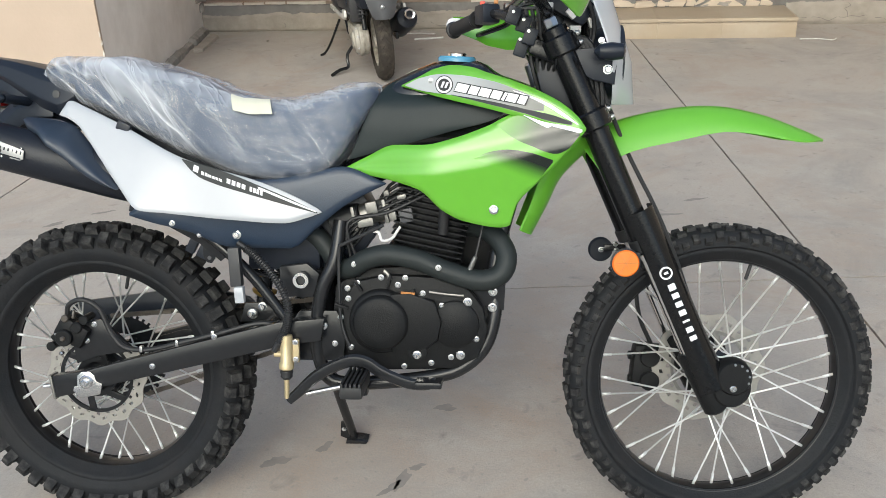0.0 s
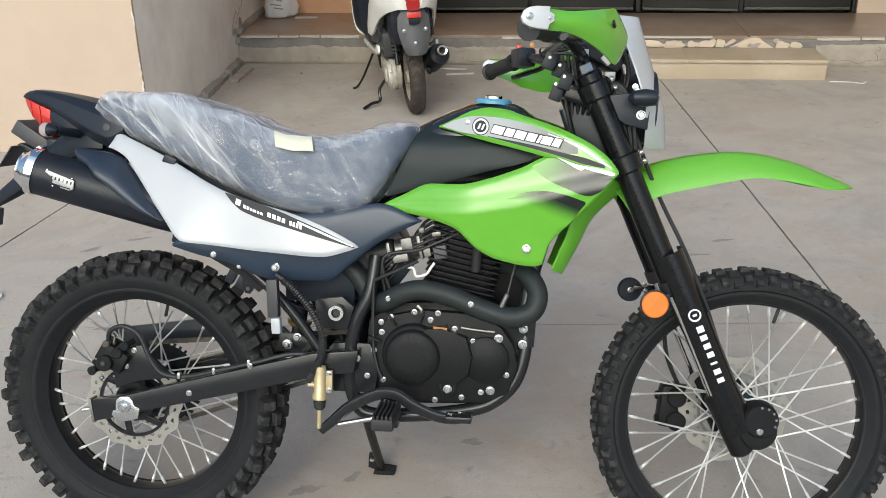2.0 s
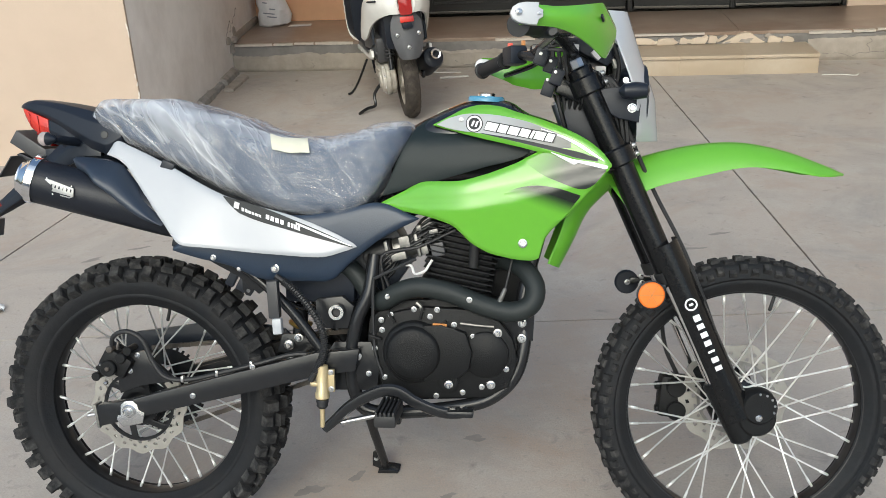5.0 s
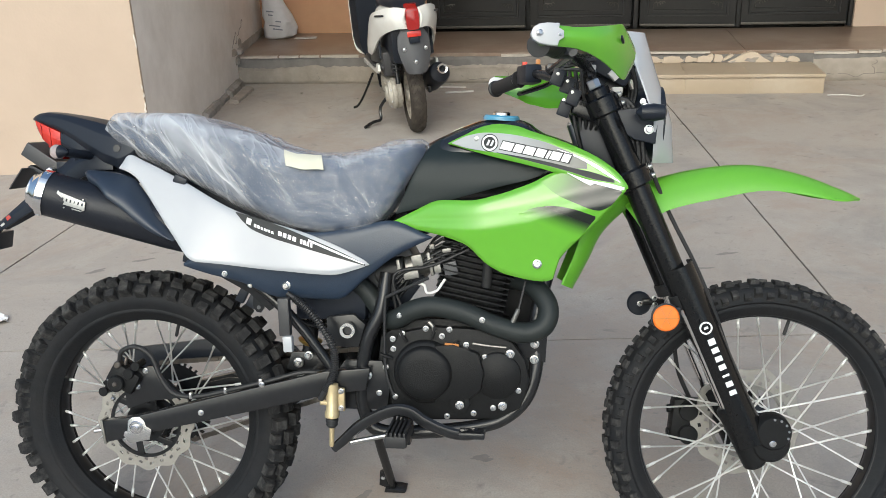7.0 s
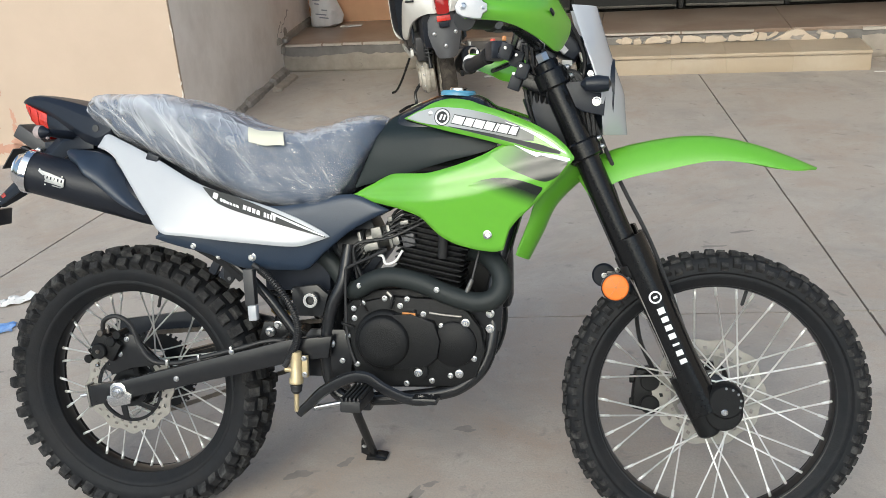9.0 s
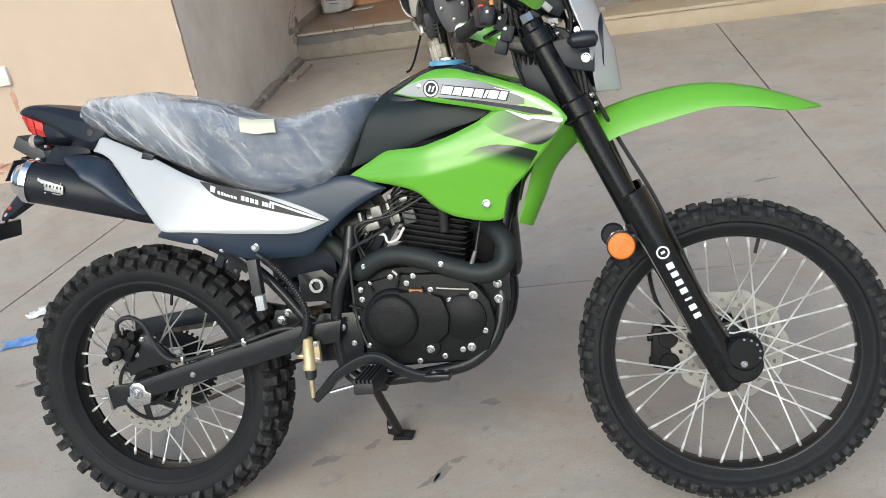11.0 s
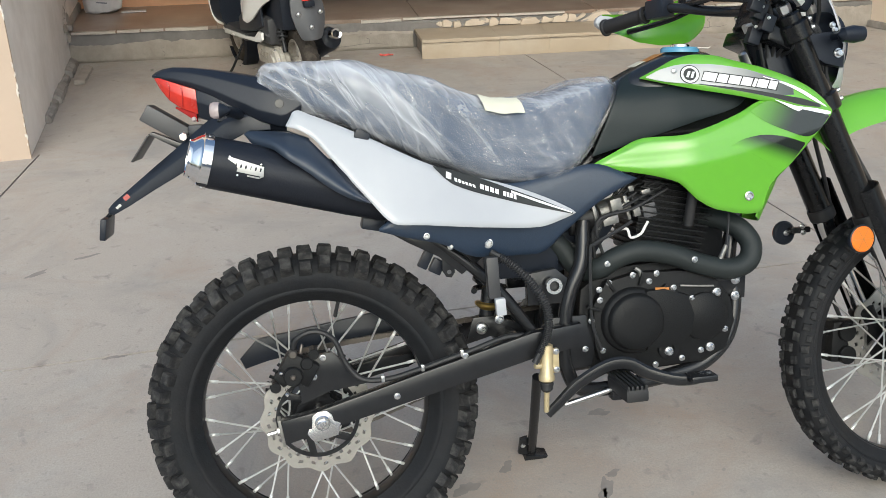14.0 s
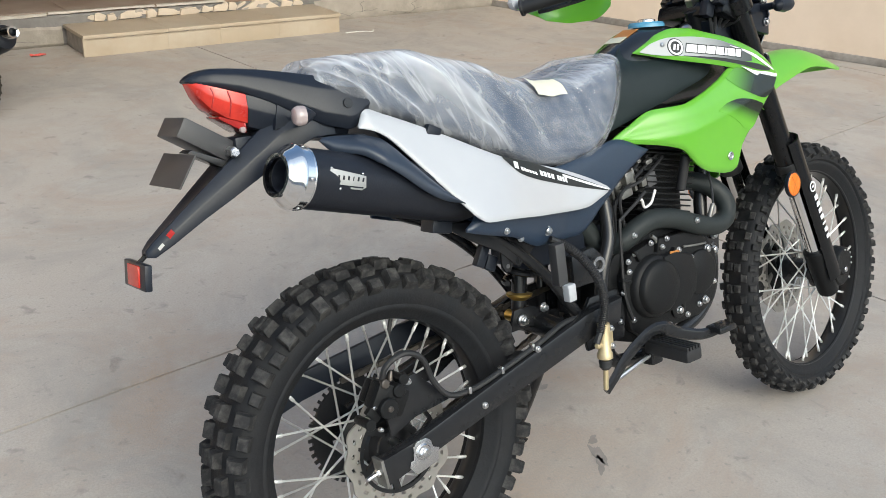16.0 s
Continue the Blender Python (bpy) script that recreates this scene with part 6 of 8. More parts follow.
for k, w in enumerate((0.0085, 0.0065, 0.0065, 0.0065, 0.003, 0.0065, 0.006)):
    part("bar", box((w * 0.45, 0.001, 0.0065), bd @ Matrix.Translation((-0.026 + 0.0088 * k, -0.0508, 0.0075)) @ Matrix.Rotation(0.06, 4, "Y"), 0), MUFFLER, badge)
part("bar", box((0.024, 0.001, 0.0022), bd @ Matrix.Translation((0.016, -0.0508, -0.005)), 0), MUFFLER, badge)
for x, z in ((-0.031, 0.020), (0.026, 0.017), (-0.012, -0.010)):
    part("rivet", lathe([(0, 0.0022), (0.0015, 0.0018), (0.002, 0.0004)], (x, -0.0485, z), (0, -1, 0), 10), ZINC, badge, m=bd)
part("cap_band", lathe([(-0.0185, 0.0516), (-0.0165, 0.0516)], MA, md, 40), CHROME, bike)

# ---- bodywork ----
WHITE_BASE = pchip([(-0.03, 0.094), (0.0, 0.096), (0.116, 0.112), (0.248, 0.130), (0.413, 0.122), (0.53, 0.126)])


def y_white(x, z):
    """Side panel and heat shield share one flared face: slim at the saddle, wide over the silencer."""
    s = min(1, max(0, (0.926 - 0.454 * x - z) / 0.2)) ** 0.9
    a = 0.084 - 0.060 * min(1, max(0, (x - 0.16) / 0.36))
    return -(WHITE_BASE(x) + a * s + 0.35 * min(0, x))


W_TOP = [(-0.022, 0.891), (-0.013, 0.905), (-0.004, 0.919), (0.03, 0.906), (0.116, 0.866), (0.253, 0.797), (0.416, 0.743), (0.520, 0.694), (0.530, 0.686)]
W_BOT = [(-0.022, 0.889), (0.0, 0.882), (0.022, 0.868), (0.055, 0.828), (0.090, 0.782), (0.126, 0.737), (0.152, 0.706), (0.166, 0.698), (0.22, 0.692), (0.345, 0.674), (0.452, 0.664), (0.505, 0.676), (0.530, 0.685)]
DS_TOP = [(0.247, 0.799), (0.324, 0.774), (0.410, 0.738), (0.47, 0.712), (0.522, 0.687)]
DS_BOT = [(0.247, 0.797), (0.266, 0.776), (0.284, 0.761), (0.389, 0.722), (0.463, 0.700), (0.522, 0.684)]
C_TOP = [(0.135, 0.690), (0.25, 0.76), (0.41, 0.752), (0.50, 0.765), (0.571, 0.778), (0.664, 0.744)]
C_BOT = [(0.135, 0.684), (0.166, 0.674), (0.254, 0.648), (0.329, 0.613), (0.455, 0.605), (0.519, 0.653), (0.582, 0.701), (0.664, 0.742)]


def y_cover(x, z):
    """The lower cover follows the panel above it: it flares towards the silencer and tucks in at its foot."""
    flare = 0.048 * min(1, max(0, (0.42 - x) / 0.22)) * min(1, max(0, (0.80 - z) / 0.10))
    return -(0.104 + flare + 0.012 * math.sin(min(1, max(0, (z - 0.6) / 0.2)) * math.pi))


def bars_on(n, p, q, h, lean, yf, parent, material, gap=0.25, jitter=3, sign=1, rise=0.0015):
    """A row of letter-sized bars from p to q in (x, z), on a face y(x, z)."""
    rnd = random.Random(jitter)
    p, q = Vector(p), Vector(q)
    d = (q - p) / n
    u = d.normalized()
    v = Vector((-u.y, u.x))
    for k in range(n):
        w = d.length * (1 - gap)
        o = p + d * k
        hh = h * (1 if k == 0 or rnd.random() < 0.7 else 0.8)
        cs = [o, o + u * w, o + u * w + v * hh + u * lean, o + v * hh + u * lean]
        bm = bmesh.new()
        f_ = [bm.verts.new((c.x, (yf(c.x, c.y) - rise) * sign, c.y)) for c in cs]
        b_ = [bm.verts.new((c.x, (yf(c.x, c.y) - rise + 0.0008) * sign, c.y)) for c in cs]
        bm.faces.new(f_)
        bm.faces.new(b_[::-1])
        for i in range(4):
            bm.faces.new((f_[i], b_[i], b_[(i + 1) % 4], f_[(i + 1) % 4]))
        part("bar", bm, material, parent)


for sgn in (-1, 1):
    flip = (lambda f: f) if sgn < 0 else (lambda f: (lambda x, z: -f(x, z)))
    cover = part("side_cover", shell(C_TOP, C_BOT, flip(y_cover), 0.004, 44, 10), CARBON, bike, "blue-grey textured side cover")
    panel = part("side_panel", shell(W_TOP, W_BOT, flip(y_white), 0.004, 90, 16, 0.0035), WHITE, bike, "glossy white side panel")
    part("stripe_decal", shell(DS_TOP, DS_BOT, flip(lambda x, z: y_white(x, z) - 0.0012), 0.0006, 30, 3, 0), DECAL_BLACK, panel, "black swoosh decal with lettering bars")
    rows = [((0.270, 0.775), (0.284, 0.769), 1, 0.0115, 3), ((0.287, 0.767), (0.330, 0.750), 6, 0.0062, 5), ((0.337, 0.7485), (0.377, 0.733), 4, 0.0088, 7), ((0.383, 0.731), (0.411, 0.7205), 4, 0.0088, 9)]
    for p, q, n, h, j in rows:
        bars_on(n, p, q, h, -0.003, y_white, panel, DECAL_WHITE, 0.28, j, 1 if sgn < 0 else -1, 0.0022)
    part("white_pinstripe", shell([(0.40, 0.7395), (0.47, 0.710), (0.520, 0.6885)], [(0.40, 0.7350), (0.47, 0.7055), (0.520, 0.6865)], flip(lambda x, z: y_white(x, z) - 0.0022), 0.0004, 16, 2, 0), DECAL_WHITE, panel)
    part("strap_tab", box((0.030, 0.014, 0.022), Matrix.Translation((0.118, sgn * 0.113, 0.862)) @ Matrix.Rotation(0.45, 4, "Y"), 0.004), BLACK_PLASTIC, bike)

# dark scoop between panel and silencer: an outer face that ends in a rounded prow, and a ledge above it
SH_TOP = [(-0.099, 0.881), (-0.090, 0.885), (-0.031, 0.880), (0.010, 0.868), (0.046, 0.832), (0.084, 0.786), (0.122, 0.742)]
SH_BOT = [(-0.099, 0.879), (-0.084, 0.861), (-0.050, 0.851), (-0.03, 0.836), (0.008, 0.808), (0.040, 0.781), (0.070, 0.760), (0.095, 0.748), (0.122, 0.740)]
sh_f, sh_g = pchip(SH_TOP), pchip(SH_BOT)


def y_shield(x, z):
    """The shield leans out from beneath the panel to cover the shoulder of the silencer."""
    v = min(1, max(0, (sh_f(x) - z) / max(0.004, sh_f(x) - sh_g(x))))
    return -(0.114 + 0.30 * max(0, x) + 0.018 * math.sin(math.pi * v) * min(1, (x + 0.099) / 0.06) + 0.064 * v * min(1, (x + 0.099) / 0.075) * (1 - 0.5 * min(1, max(0, x / 0.12))))


part("heat_shield", shell(SH_TOP, SH_BOT, y_shield, 0.004, 60, 14, 0.004), SHIELD, bike, "dark glossy heat shield over the silencer")
part("shield_ledge", plate([(-0.092, 0.884), (-0.02, 0.880), (0.02, 0.864), (0.02, 0.856), (-0.04, 0.872), (-0.090, 0.879)], -0.112, -0.055, 0.002), BLACK_PLASTIC, bike)
part("undertray", plate([(-0.15, 0.905), (0.02, 0.890), (0.10, 0.80), (0.14, 0.72), (0.20, 0.70), (0.45, 0.70), (0.45, 0.76), (0.20, 0.83), (0.0, 0.925), (-0.14, 0.945)], -0.060, 0.060, 0.006), BLACK_PLASTIC, bike)

# tail and tail lamp
T_TOP = pchip([(-0.266, 1.000), (-0.25, 1.009), (-0.225, 1.013), (-0.16, 1.006), (-0.045, 0.983), (0.010, 0.974)])
T_BOT = pchip([(-0.266, 0.995), (-0.25, 0.990), (-0.178, 0.966), (-0.11, 0.926), (-0.030, 0.888), (-0.018, 0.890), (0.010, 0.912)])
T_W = pchip([(-0.266, 0.012), (-0.25, 0.026), (-0.185, 0.050), (-0.10, 0.078), (-0.02, 0.100), (0.010, 0.100)])
st_ = []
for x in (-0.266, -0.258, -0.245, -0.225, -0.19, -0.15, -0.11, -0.07, -0.03, -0.018, 0.010):
    zt, zb, w = T_TOP(x), T_BOT(x), T_W(x)
    h = zt - zb
    st_.append((x, [(0, zt), (0.66 * w, zt - 0.05 * h), (0.90 * w, zt - 0.30 * h), (w, zb + 0.24 * h), (0.90 * w, zb), (0, zb + 0.06 * h)]))
tail = part("tail_fairing", prism_loft(st_, 0.0025), BLACK_PLASTIC, bike, "satin black faceted tail fairing", angle=50)
for sgn in (-1, 1):
    part("strap_slot", lathe([(0, 0.0085), (0.0010, 0.0080), (0.0012, 0.001)], (-0.030, 0.0955 * sgn, 0.932), (0, sgn, 0.10), 20), BLACK_METAL, tail)
st_ = []
for x, zt, zb, w in ((-0.262, 0.998, 0.992, 0.012), (-0.252, 0.993, 0.972, 0.024), (-0.236, 0.987, 0.950, 0.034), (-0.215, 0.979, 0.934, 0.041), (-0.184, 0.967, 0.921, 0.047)):
    h = zt - zb
    st_.append((x, [(0, zt), (w, zt), (1.02 * w, zb + 0.55 * h), (0.80 * w, zb), (0, zb - 0.002)]))
lamp = part("tail_lamp", prism_loft(st_, 0.0015), LENS_RED, bike, "bright red faceted tail lamp lens", angle=20)
for sgn in (-1, 1):
    for x, z0, z1, w in ((-0.236, 0.953, 0.984, 0.0352), (-0.212, 0.936, 0.976, 0.0428)):
        part("lens_rib", tube([(x, sgn * w * 0.84, z0), (x + 0.003, sgn * w * 1.02, (z0 + z1) / 2 + 0.004), (x, sgn * w, z1)], 0.0011, 6, 3), LENS_DARK_RED, lamp)
part("lower_lens", prism_loft([(-0.226, [(0, 0.938), (0.026, 0.938), (0.024, 0.934), (0, 0.934)]), (-0.187, [(0, 0.922), (0.0375, 0.922), (0.034, 0.906), (0, 0.906)])], 0.001), LENS_DARK_RED, lamp, "dark red lower lamp window")
part("lamp_bulb", lathe([(-0.006, 0.002), (-0.003, 0.005), (0.003, 0.005), (0.006, 0.002)], (-0.193, -0.0345, 0.912), (0, 1, 0), 12), LENS_CLEAR, lamp)
part("lamp_base", prism_loft([(-0.184, [(0, 0.968), (0.046, 0.967), (0.047, 0.944), (0.037, 0.915), (0, 0.912)]), (-0.12, [(0, 0.945), (0.060, 0.940), (0.062, 0.920), (0.052, 0.892), (0, 0.888)]), (-0.02, [(0, 0.905), (0.070, 0.900), (0.072, 0.888), (0.060, 0.872), (0, 0.868)])], 0.002), BLACK_PLASTIC, bike)
part("lamp_socket", box((0.030, 0.050, 0.026), Matrix.Translation((-0.192, -0.005, 0.888)), 0.004), BLACK_PLASTIC, lamp)
# rear mudguard: a ridged channel, broad under the tail and narrow at its tip
st_ = []
for x, zt, zb, w in ((-0.374, 0.750, 0.740, 0.012), (-0.362, 0.762, 0.738, 0.018), (-0.33, 0.786, 0.754, 0.024), (-0.28, 0.824, 0.782, 0.032), (-0.23, 0.861, 0.808, 0.042), (-0.18, 0.899, 0.836, 0.054), (-0.137, 0.932, 0.862, 0.066), (-0.09, 0.935, 0.884, 0.076), (-0.05, 0.915, 0.884, 0.078)):
    h = zt - zb
    st_.append((x, [(0, zt - 0.10 * h), (0.40 * w, zt - 0.06 * h), (0.70 * w, zt), (0.96 * w, zt - 0.45 * h), (w, zb), (0.90 * w, zb), (0, zt - 0.55 * h)]))
part("mudguard", prism_loft(st_, 0.0018), BLACK_PLASTIC, bike, "tapered black rear mudguard with raised ridges")
part("number_light", box((0.092, 0.088, 0.034), Matrix.Translation((-0.250, 0.024, 0.905)) @ Matrix.Rotation(radians(33.7), 4, "Y"), 0.003), DARK_GREY, bike)
part("number_bracket", plate([(-0.284, 0.888), (-0.276, 0.892), (-0.225, 0.868), (-0.200, 0.875), (-0.198, 0.845), (-0.232, 0.858)], -0.018, 0.02, 0.001), BLACK_METAL, bike)
part("number_holder", box((0.003, 0.135, 0.058), Matrix.Translation((-0.2985, 0.022, 0.862)) @ Matrix.Rotation(radians(35.7), 4, "Y"), 0.001), DARK_GREY, bike, "dark blank number holder")
part("warning_decal", box((0.012, 0.001, 0.009), Matrix.Translation((-0.335, -0.0235, 0.771)) @ Matrix.Rotation(radians(-38), 4, "Y"), 0), LENS_DARK_RED, bike)
part("reflector_stalk", tube([(-0.368, 0.004, 0.743), (-0.382, 0.012, 0.730)], 0.004, 8, 0), BLACK_METAL, bike)
refl = part("reflector", box((0.012, 0.098, 0.042), Matrix.Translation((-0.384, 0.016, 0.712)) @ Matrix.Rotation(0.15, 4, "Y"), 0.003), BLACK_PLASTIC, bike)
part("reflector_lens", box((0.004, 0.052, 0.034), Matrix.Translation((-0.384, 0.016, 0.712)) @ Matrix.Rotation(0.15, 4, "Y") @ Matrix.Translation((-0.0065, 0, 0)), 0.001), LENS_RED, refl, "red reflector lens")
part("side_sticker", box((0.011, 0.001, 0.005), Matrix.Translation((-0.352, -0.0205, 0.754)) @ Matrix.Rotation(radians(-38), 4, "Y"), 0), BADGE, bike)
for sgn in (-1, 1):
    st = part("rear_indicator", tube([(-0.105, 0.060 * sgn, 0.915), (-0.128, 0.132 * sgn, 0.925)], 0.010, 10, 0), BLACK_PLASTIC, bike)
    d = Vector((1, 0.10 * sgn, -0.05))
    part("indicator_body", lathe([(0.012, 0.0150), (0.018, 0.0125), (0.026, 0.0075), (0.032, 0.002)], (-0.150, 0.139 * sgn, 0.927), d, 20), BLACK_PLASTIC, st)
    part("indicator_lens", lathe([(-0.004, 0.0112), (-0.003, 0.0130), (0.003, 0.0158), (0.013, 0.0152)], (-0.150, 0.139 * sgn, 0.927), d, 20), LENS_CLEAR, st, "clear indicator lens")
part("tail_bolt", cyl((-0.216, -0.046, 0.880), (-0.216, -0.012, 0.880), 0.009, seg=6), ZINC, bike)

# seat in its film
ST_TOP = [(-0.078, 0.968), (-0.055, 0.993), (0.01, 1.002), (0.14, 0.990), (0.243, 0.962), (0.326, 0.930), (0.40, 0.914), (0.46, 0.914), (0.523, 0.926), (0.585, 0.940), (0.625, 0.942), (0.648, 0.930)]
ST_BOT = [(-0.078, 0.955), (0.022, 0.912), (0.133, 0.858), (0.255, 0.797), (0.417, 0.742), (0.489, 0.740), (0.530, 0.757), (0.567, 0.790), (0.600, 0.842), (0.648, 0.918)]
ST_W = [(-0.078, 0.055), (-0.03, 0.086), (0.10, 0.110), (0.25, 0.124), (0.36, 0.120), (0.43, 0.114), (0.54, 0.112), (0.585, 0.103), (0.615, 0.085), (0.637, 0.058), (0.648, 0.035)]
seat = part("seat", loft((-0.076, 0.645), ST_TOP, ST_BOT, ST_W, 4.2, 40, -0.004, 56), VINYL, bike, "slate vinyl saddle under plastic film")


def creases(p):
    u, v = 0.77 * p.x - 0.64 * p.z, 0.64 * p.x + 0.77 * p.z
    w = noise.noise(p * 7) * 0.05
    a = noise.noise(Vector((u * 3.5, p.y * 6, (v + w) * 13)))
    b = noise.noise(Vector((u * 9, p.y * 13, (v + w) * 30 + 9)))
    k = 0.6 + 0.9 * min(1, max(0, (0.45 - p.x) / 0.4))
    return 0.004 + k * (0.0062 * (1 - min(1, abs(a) * 3.0)) + 0.0014 * (1 - min(1, abs(b) * 3.0)))


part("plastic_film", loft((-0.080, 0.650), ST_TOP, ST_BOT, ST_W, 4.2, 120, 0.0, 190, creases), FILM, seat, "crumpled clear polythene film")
tg = bmesh.new()
ft_, fb_, fw_ = pchip(ST_TOP), pchip(ST_BOT), pchip(ST_W)
vs = []
for j in range(9):
    a = 0.36 + 0.62 * j / 8
    row = []
    for i in range(7):
        x = 0.346 + 0.080 * i / 6 + 0.010 * (1 - j / 8)
        zt, zb, w = ft_(x), fb_(x), fw_(x)
        row.append(tg.verts.new((x, -(w + 0.012) * math.cos(a) ** (2 / 4.2), (zt + zb) / 2 + ((zt - zb) / 2 + 0.012) * math.sin(a) ** (2 / 4.2) + 0.001 * math.sin(i * 1.7 + j))))
    vs.append(row)
for j in range(8):
    for i in range(6):
        tg.faces.new((vs[j][i], vs[j][i + 1], vs[j + 1][i + 1], vs[j + 1][i]))
part("paper_label", tg, GUM_PAPER, seat, "cream paper label stuck on the film")

# tank and shrouds
TK_TOP = [(0.600, 0.895), (0.630, 0.928), (0.698, 0.963), (0.760, 0.986), (0.81, 0.994), (0.858, 0.986), (0.894, 0.962), (0.96, 0.935), (0.99, 0.91)]
TK_BOT = [(0.600, 0.775), (0.685, 0.79), (0.802, 0.80), (0.90, 0.80), (0.99, 0.82)]
TK_W = [(0.600, 0.058), (0.66, 0.066), (0.75, 0.070), (0.85, 0.072), (0.99, 0.066)]
tank = part("fuel_tank", loft((0.600, 0.99), TK_TOP, TK_BOT, TK_W, 2.4, 40), BLACK_GLOSS, bike, "black lacquered fuel tank")
part("tank_side_panel", shell([(0.583, 0.794), (0.606, 0.842), (0.634, 0.900), (0.660, 0.938), (0.700, 0.957), (0.770, 0.946), (0.912, 0.893)], [(0.583, 0.790), (0.70, 0.8215), (0.80, 0.8485), (0.888, 0.872), (0.912, 0.890)], lambda x, z: -(0.080 + 0.014 * min(1, max(0, (x - 0.60) / 0.16)) - 0.20 * max(0, z - 0.86) - 0.8 * max(0, z - 0.905)), 0.004, 60, 12, 0.0012), KNEE, tank, "dark grained knee panel")
cap = part("fuel_cap", lathe([(0, 0.040), (0.007, 0.040), (0.011, 0.036), (0.011, 0.001)], (0.805, 0, 0.988), (0.06, 0, 1), 32), BLUE_CAP, bike, "fuel cap under blue protective film")
part("cap_lock", lathe([(0, 0.020), (0.006, 0.020), (0.008, 0.016), (0.008, 0.001)], (0.806, 0, 0.998), (0.06, 0, 1), 24), CHROME, cap)
part("tank_sticker", box((0.040, 0.045, 0.001), Matrix.Translation((0.742, 0.005, 0.9805)) @ Matrix.Rotation(-0.36, 4, "Y"), 0), AMBER, tank)
part("tank_sticker", box((0.026, 0.045, 0.001), Matrix.Translation((0.711, 0.005, 0.9695)) @ Matrix.Rotation(-0.40, 4, "Y"), 0), GUM_PAPER, tank)


def ring_on(cx, cz, r0, r1, yf, rise, sign, n=28):
    """A flat ring (or a disc, with r0 nearly nothing) laid on a face y(x, z)."""
    bm = bmesh.new()
    rows = []
    for k in range(n):
        a = 2 * math.pi * k / n
        rows.append([bm.verts.new((cx + r * math.cos(a), (yf(cx + r * math.cos(a), cz + r * math.sin(a)) - rise + e) * sign, cz + r * math.sin(a))) for r, e in ((r0, 0), (r1, 0), (r1, 0.0008), (r0, 0.0008))])
    for p, q in zip(rows, rows[1:] + rows[:1]):
        for i in range(4):
            bm.faces.new((p[i], p[(i + 1) % 4], q[(i + 1) % 4], q[i]))
    return bm


UP_BASE = pchip([(0.69, 0.060), (0.75, 0.079), (0.80, 0.094), (0.90, 0.117), (1.0, 0.129), (1.08, 0.137)])


def y_up(x, z):
    """Upper shroud: close to the tank at its tail, spreading to the fork; rolled in along its top."""
    low = 0.26 * max(0, 0.955 - z) * (1 - 0.6 * min(1, max(0, (x - 0.90) / 0.15)))
    return -(UP_BASE(x) + low - 0.5 * max(0, z - 0.955))


LOW_CREASE = pchip([(0.56, 0.770), (0.63, 0.778), (0.75, 0.784), (0.853, 0.800), (0.95, 0.822), (1.07, 0.848)])


def y_low(x, z):
    """Lower shroud: a soft ridge runs from its tail to its nose, with flatter faces above and below."""
    u = min(1, max(0, (x - 0.565) / 0.22))
    c = LOW_CREASE(x)
    d = z - c
    fall = 0.30 * max(0, d) if d > 0 else 0.10 * -d
    soft = 0.004 * math.exp(-(d / 0.012) ** 2)
    return -(0.100 + 0.053 * u * u * (3 - 2 * u) - fall - soft)


U_TOP = [(0.694, 0.941), (0.73, 0.958), (0.767, 0.975), (0.80, 0.981), (0.84, 0.977), (0.866, 0.968), (0.941, 0.943), (1.010, 0.911), (1.050, 0.880), (1.068, 0.856)]
U_BOT = [(0.694, 0.939), (0.779, 0.916), (0.895, 0.889), (0.999, 0.857), (1.046, 0.836), (1.068, 0.850)]
G_TOP = [(0.568, 0.770), (0.62, 0.796), (0.685, 0.823), (0.745, 0.824), (0.802, 0.836), (0.872, 0.860), (0.93, 0.884), (0.99, 0.866), (1.064, 0.849)]
G_BOT = [(0.568, 0.768), (0.660, 0.754), (0.735, 0.733), (0.784, 0.690), (0.826, 0.669), (0.900, 0.656), (0.919, 0.661), (0.930, 0.700), (0.983, 0.757), (1.025, 0.802), (1.064, 0.846)]
FADE_BAND = fade_material("silver_to_dark_print", (0.36, 0.37, 0.37), (0.045, 0.055, 0.05), (1, 0, 0), 0.80, 0.99, 0.3)
FADE_UP = fade_material("green_to_grey_print", (0.132, 0.368, 0.026), (0.014, 0.018, 0.016), (0.86, 0, -0.50), 0.315, 0.430)
FADE_LOW = fade_material("green_to_black_print", (0.132, 0.368, 0.026), (0.010, 0.013, 0.010), (0.36, 0, 0.93), 1.044, 1.084)
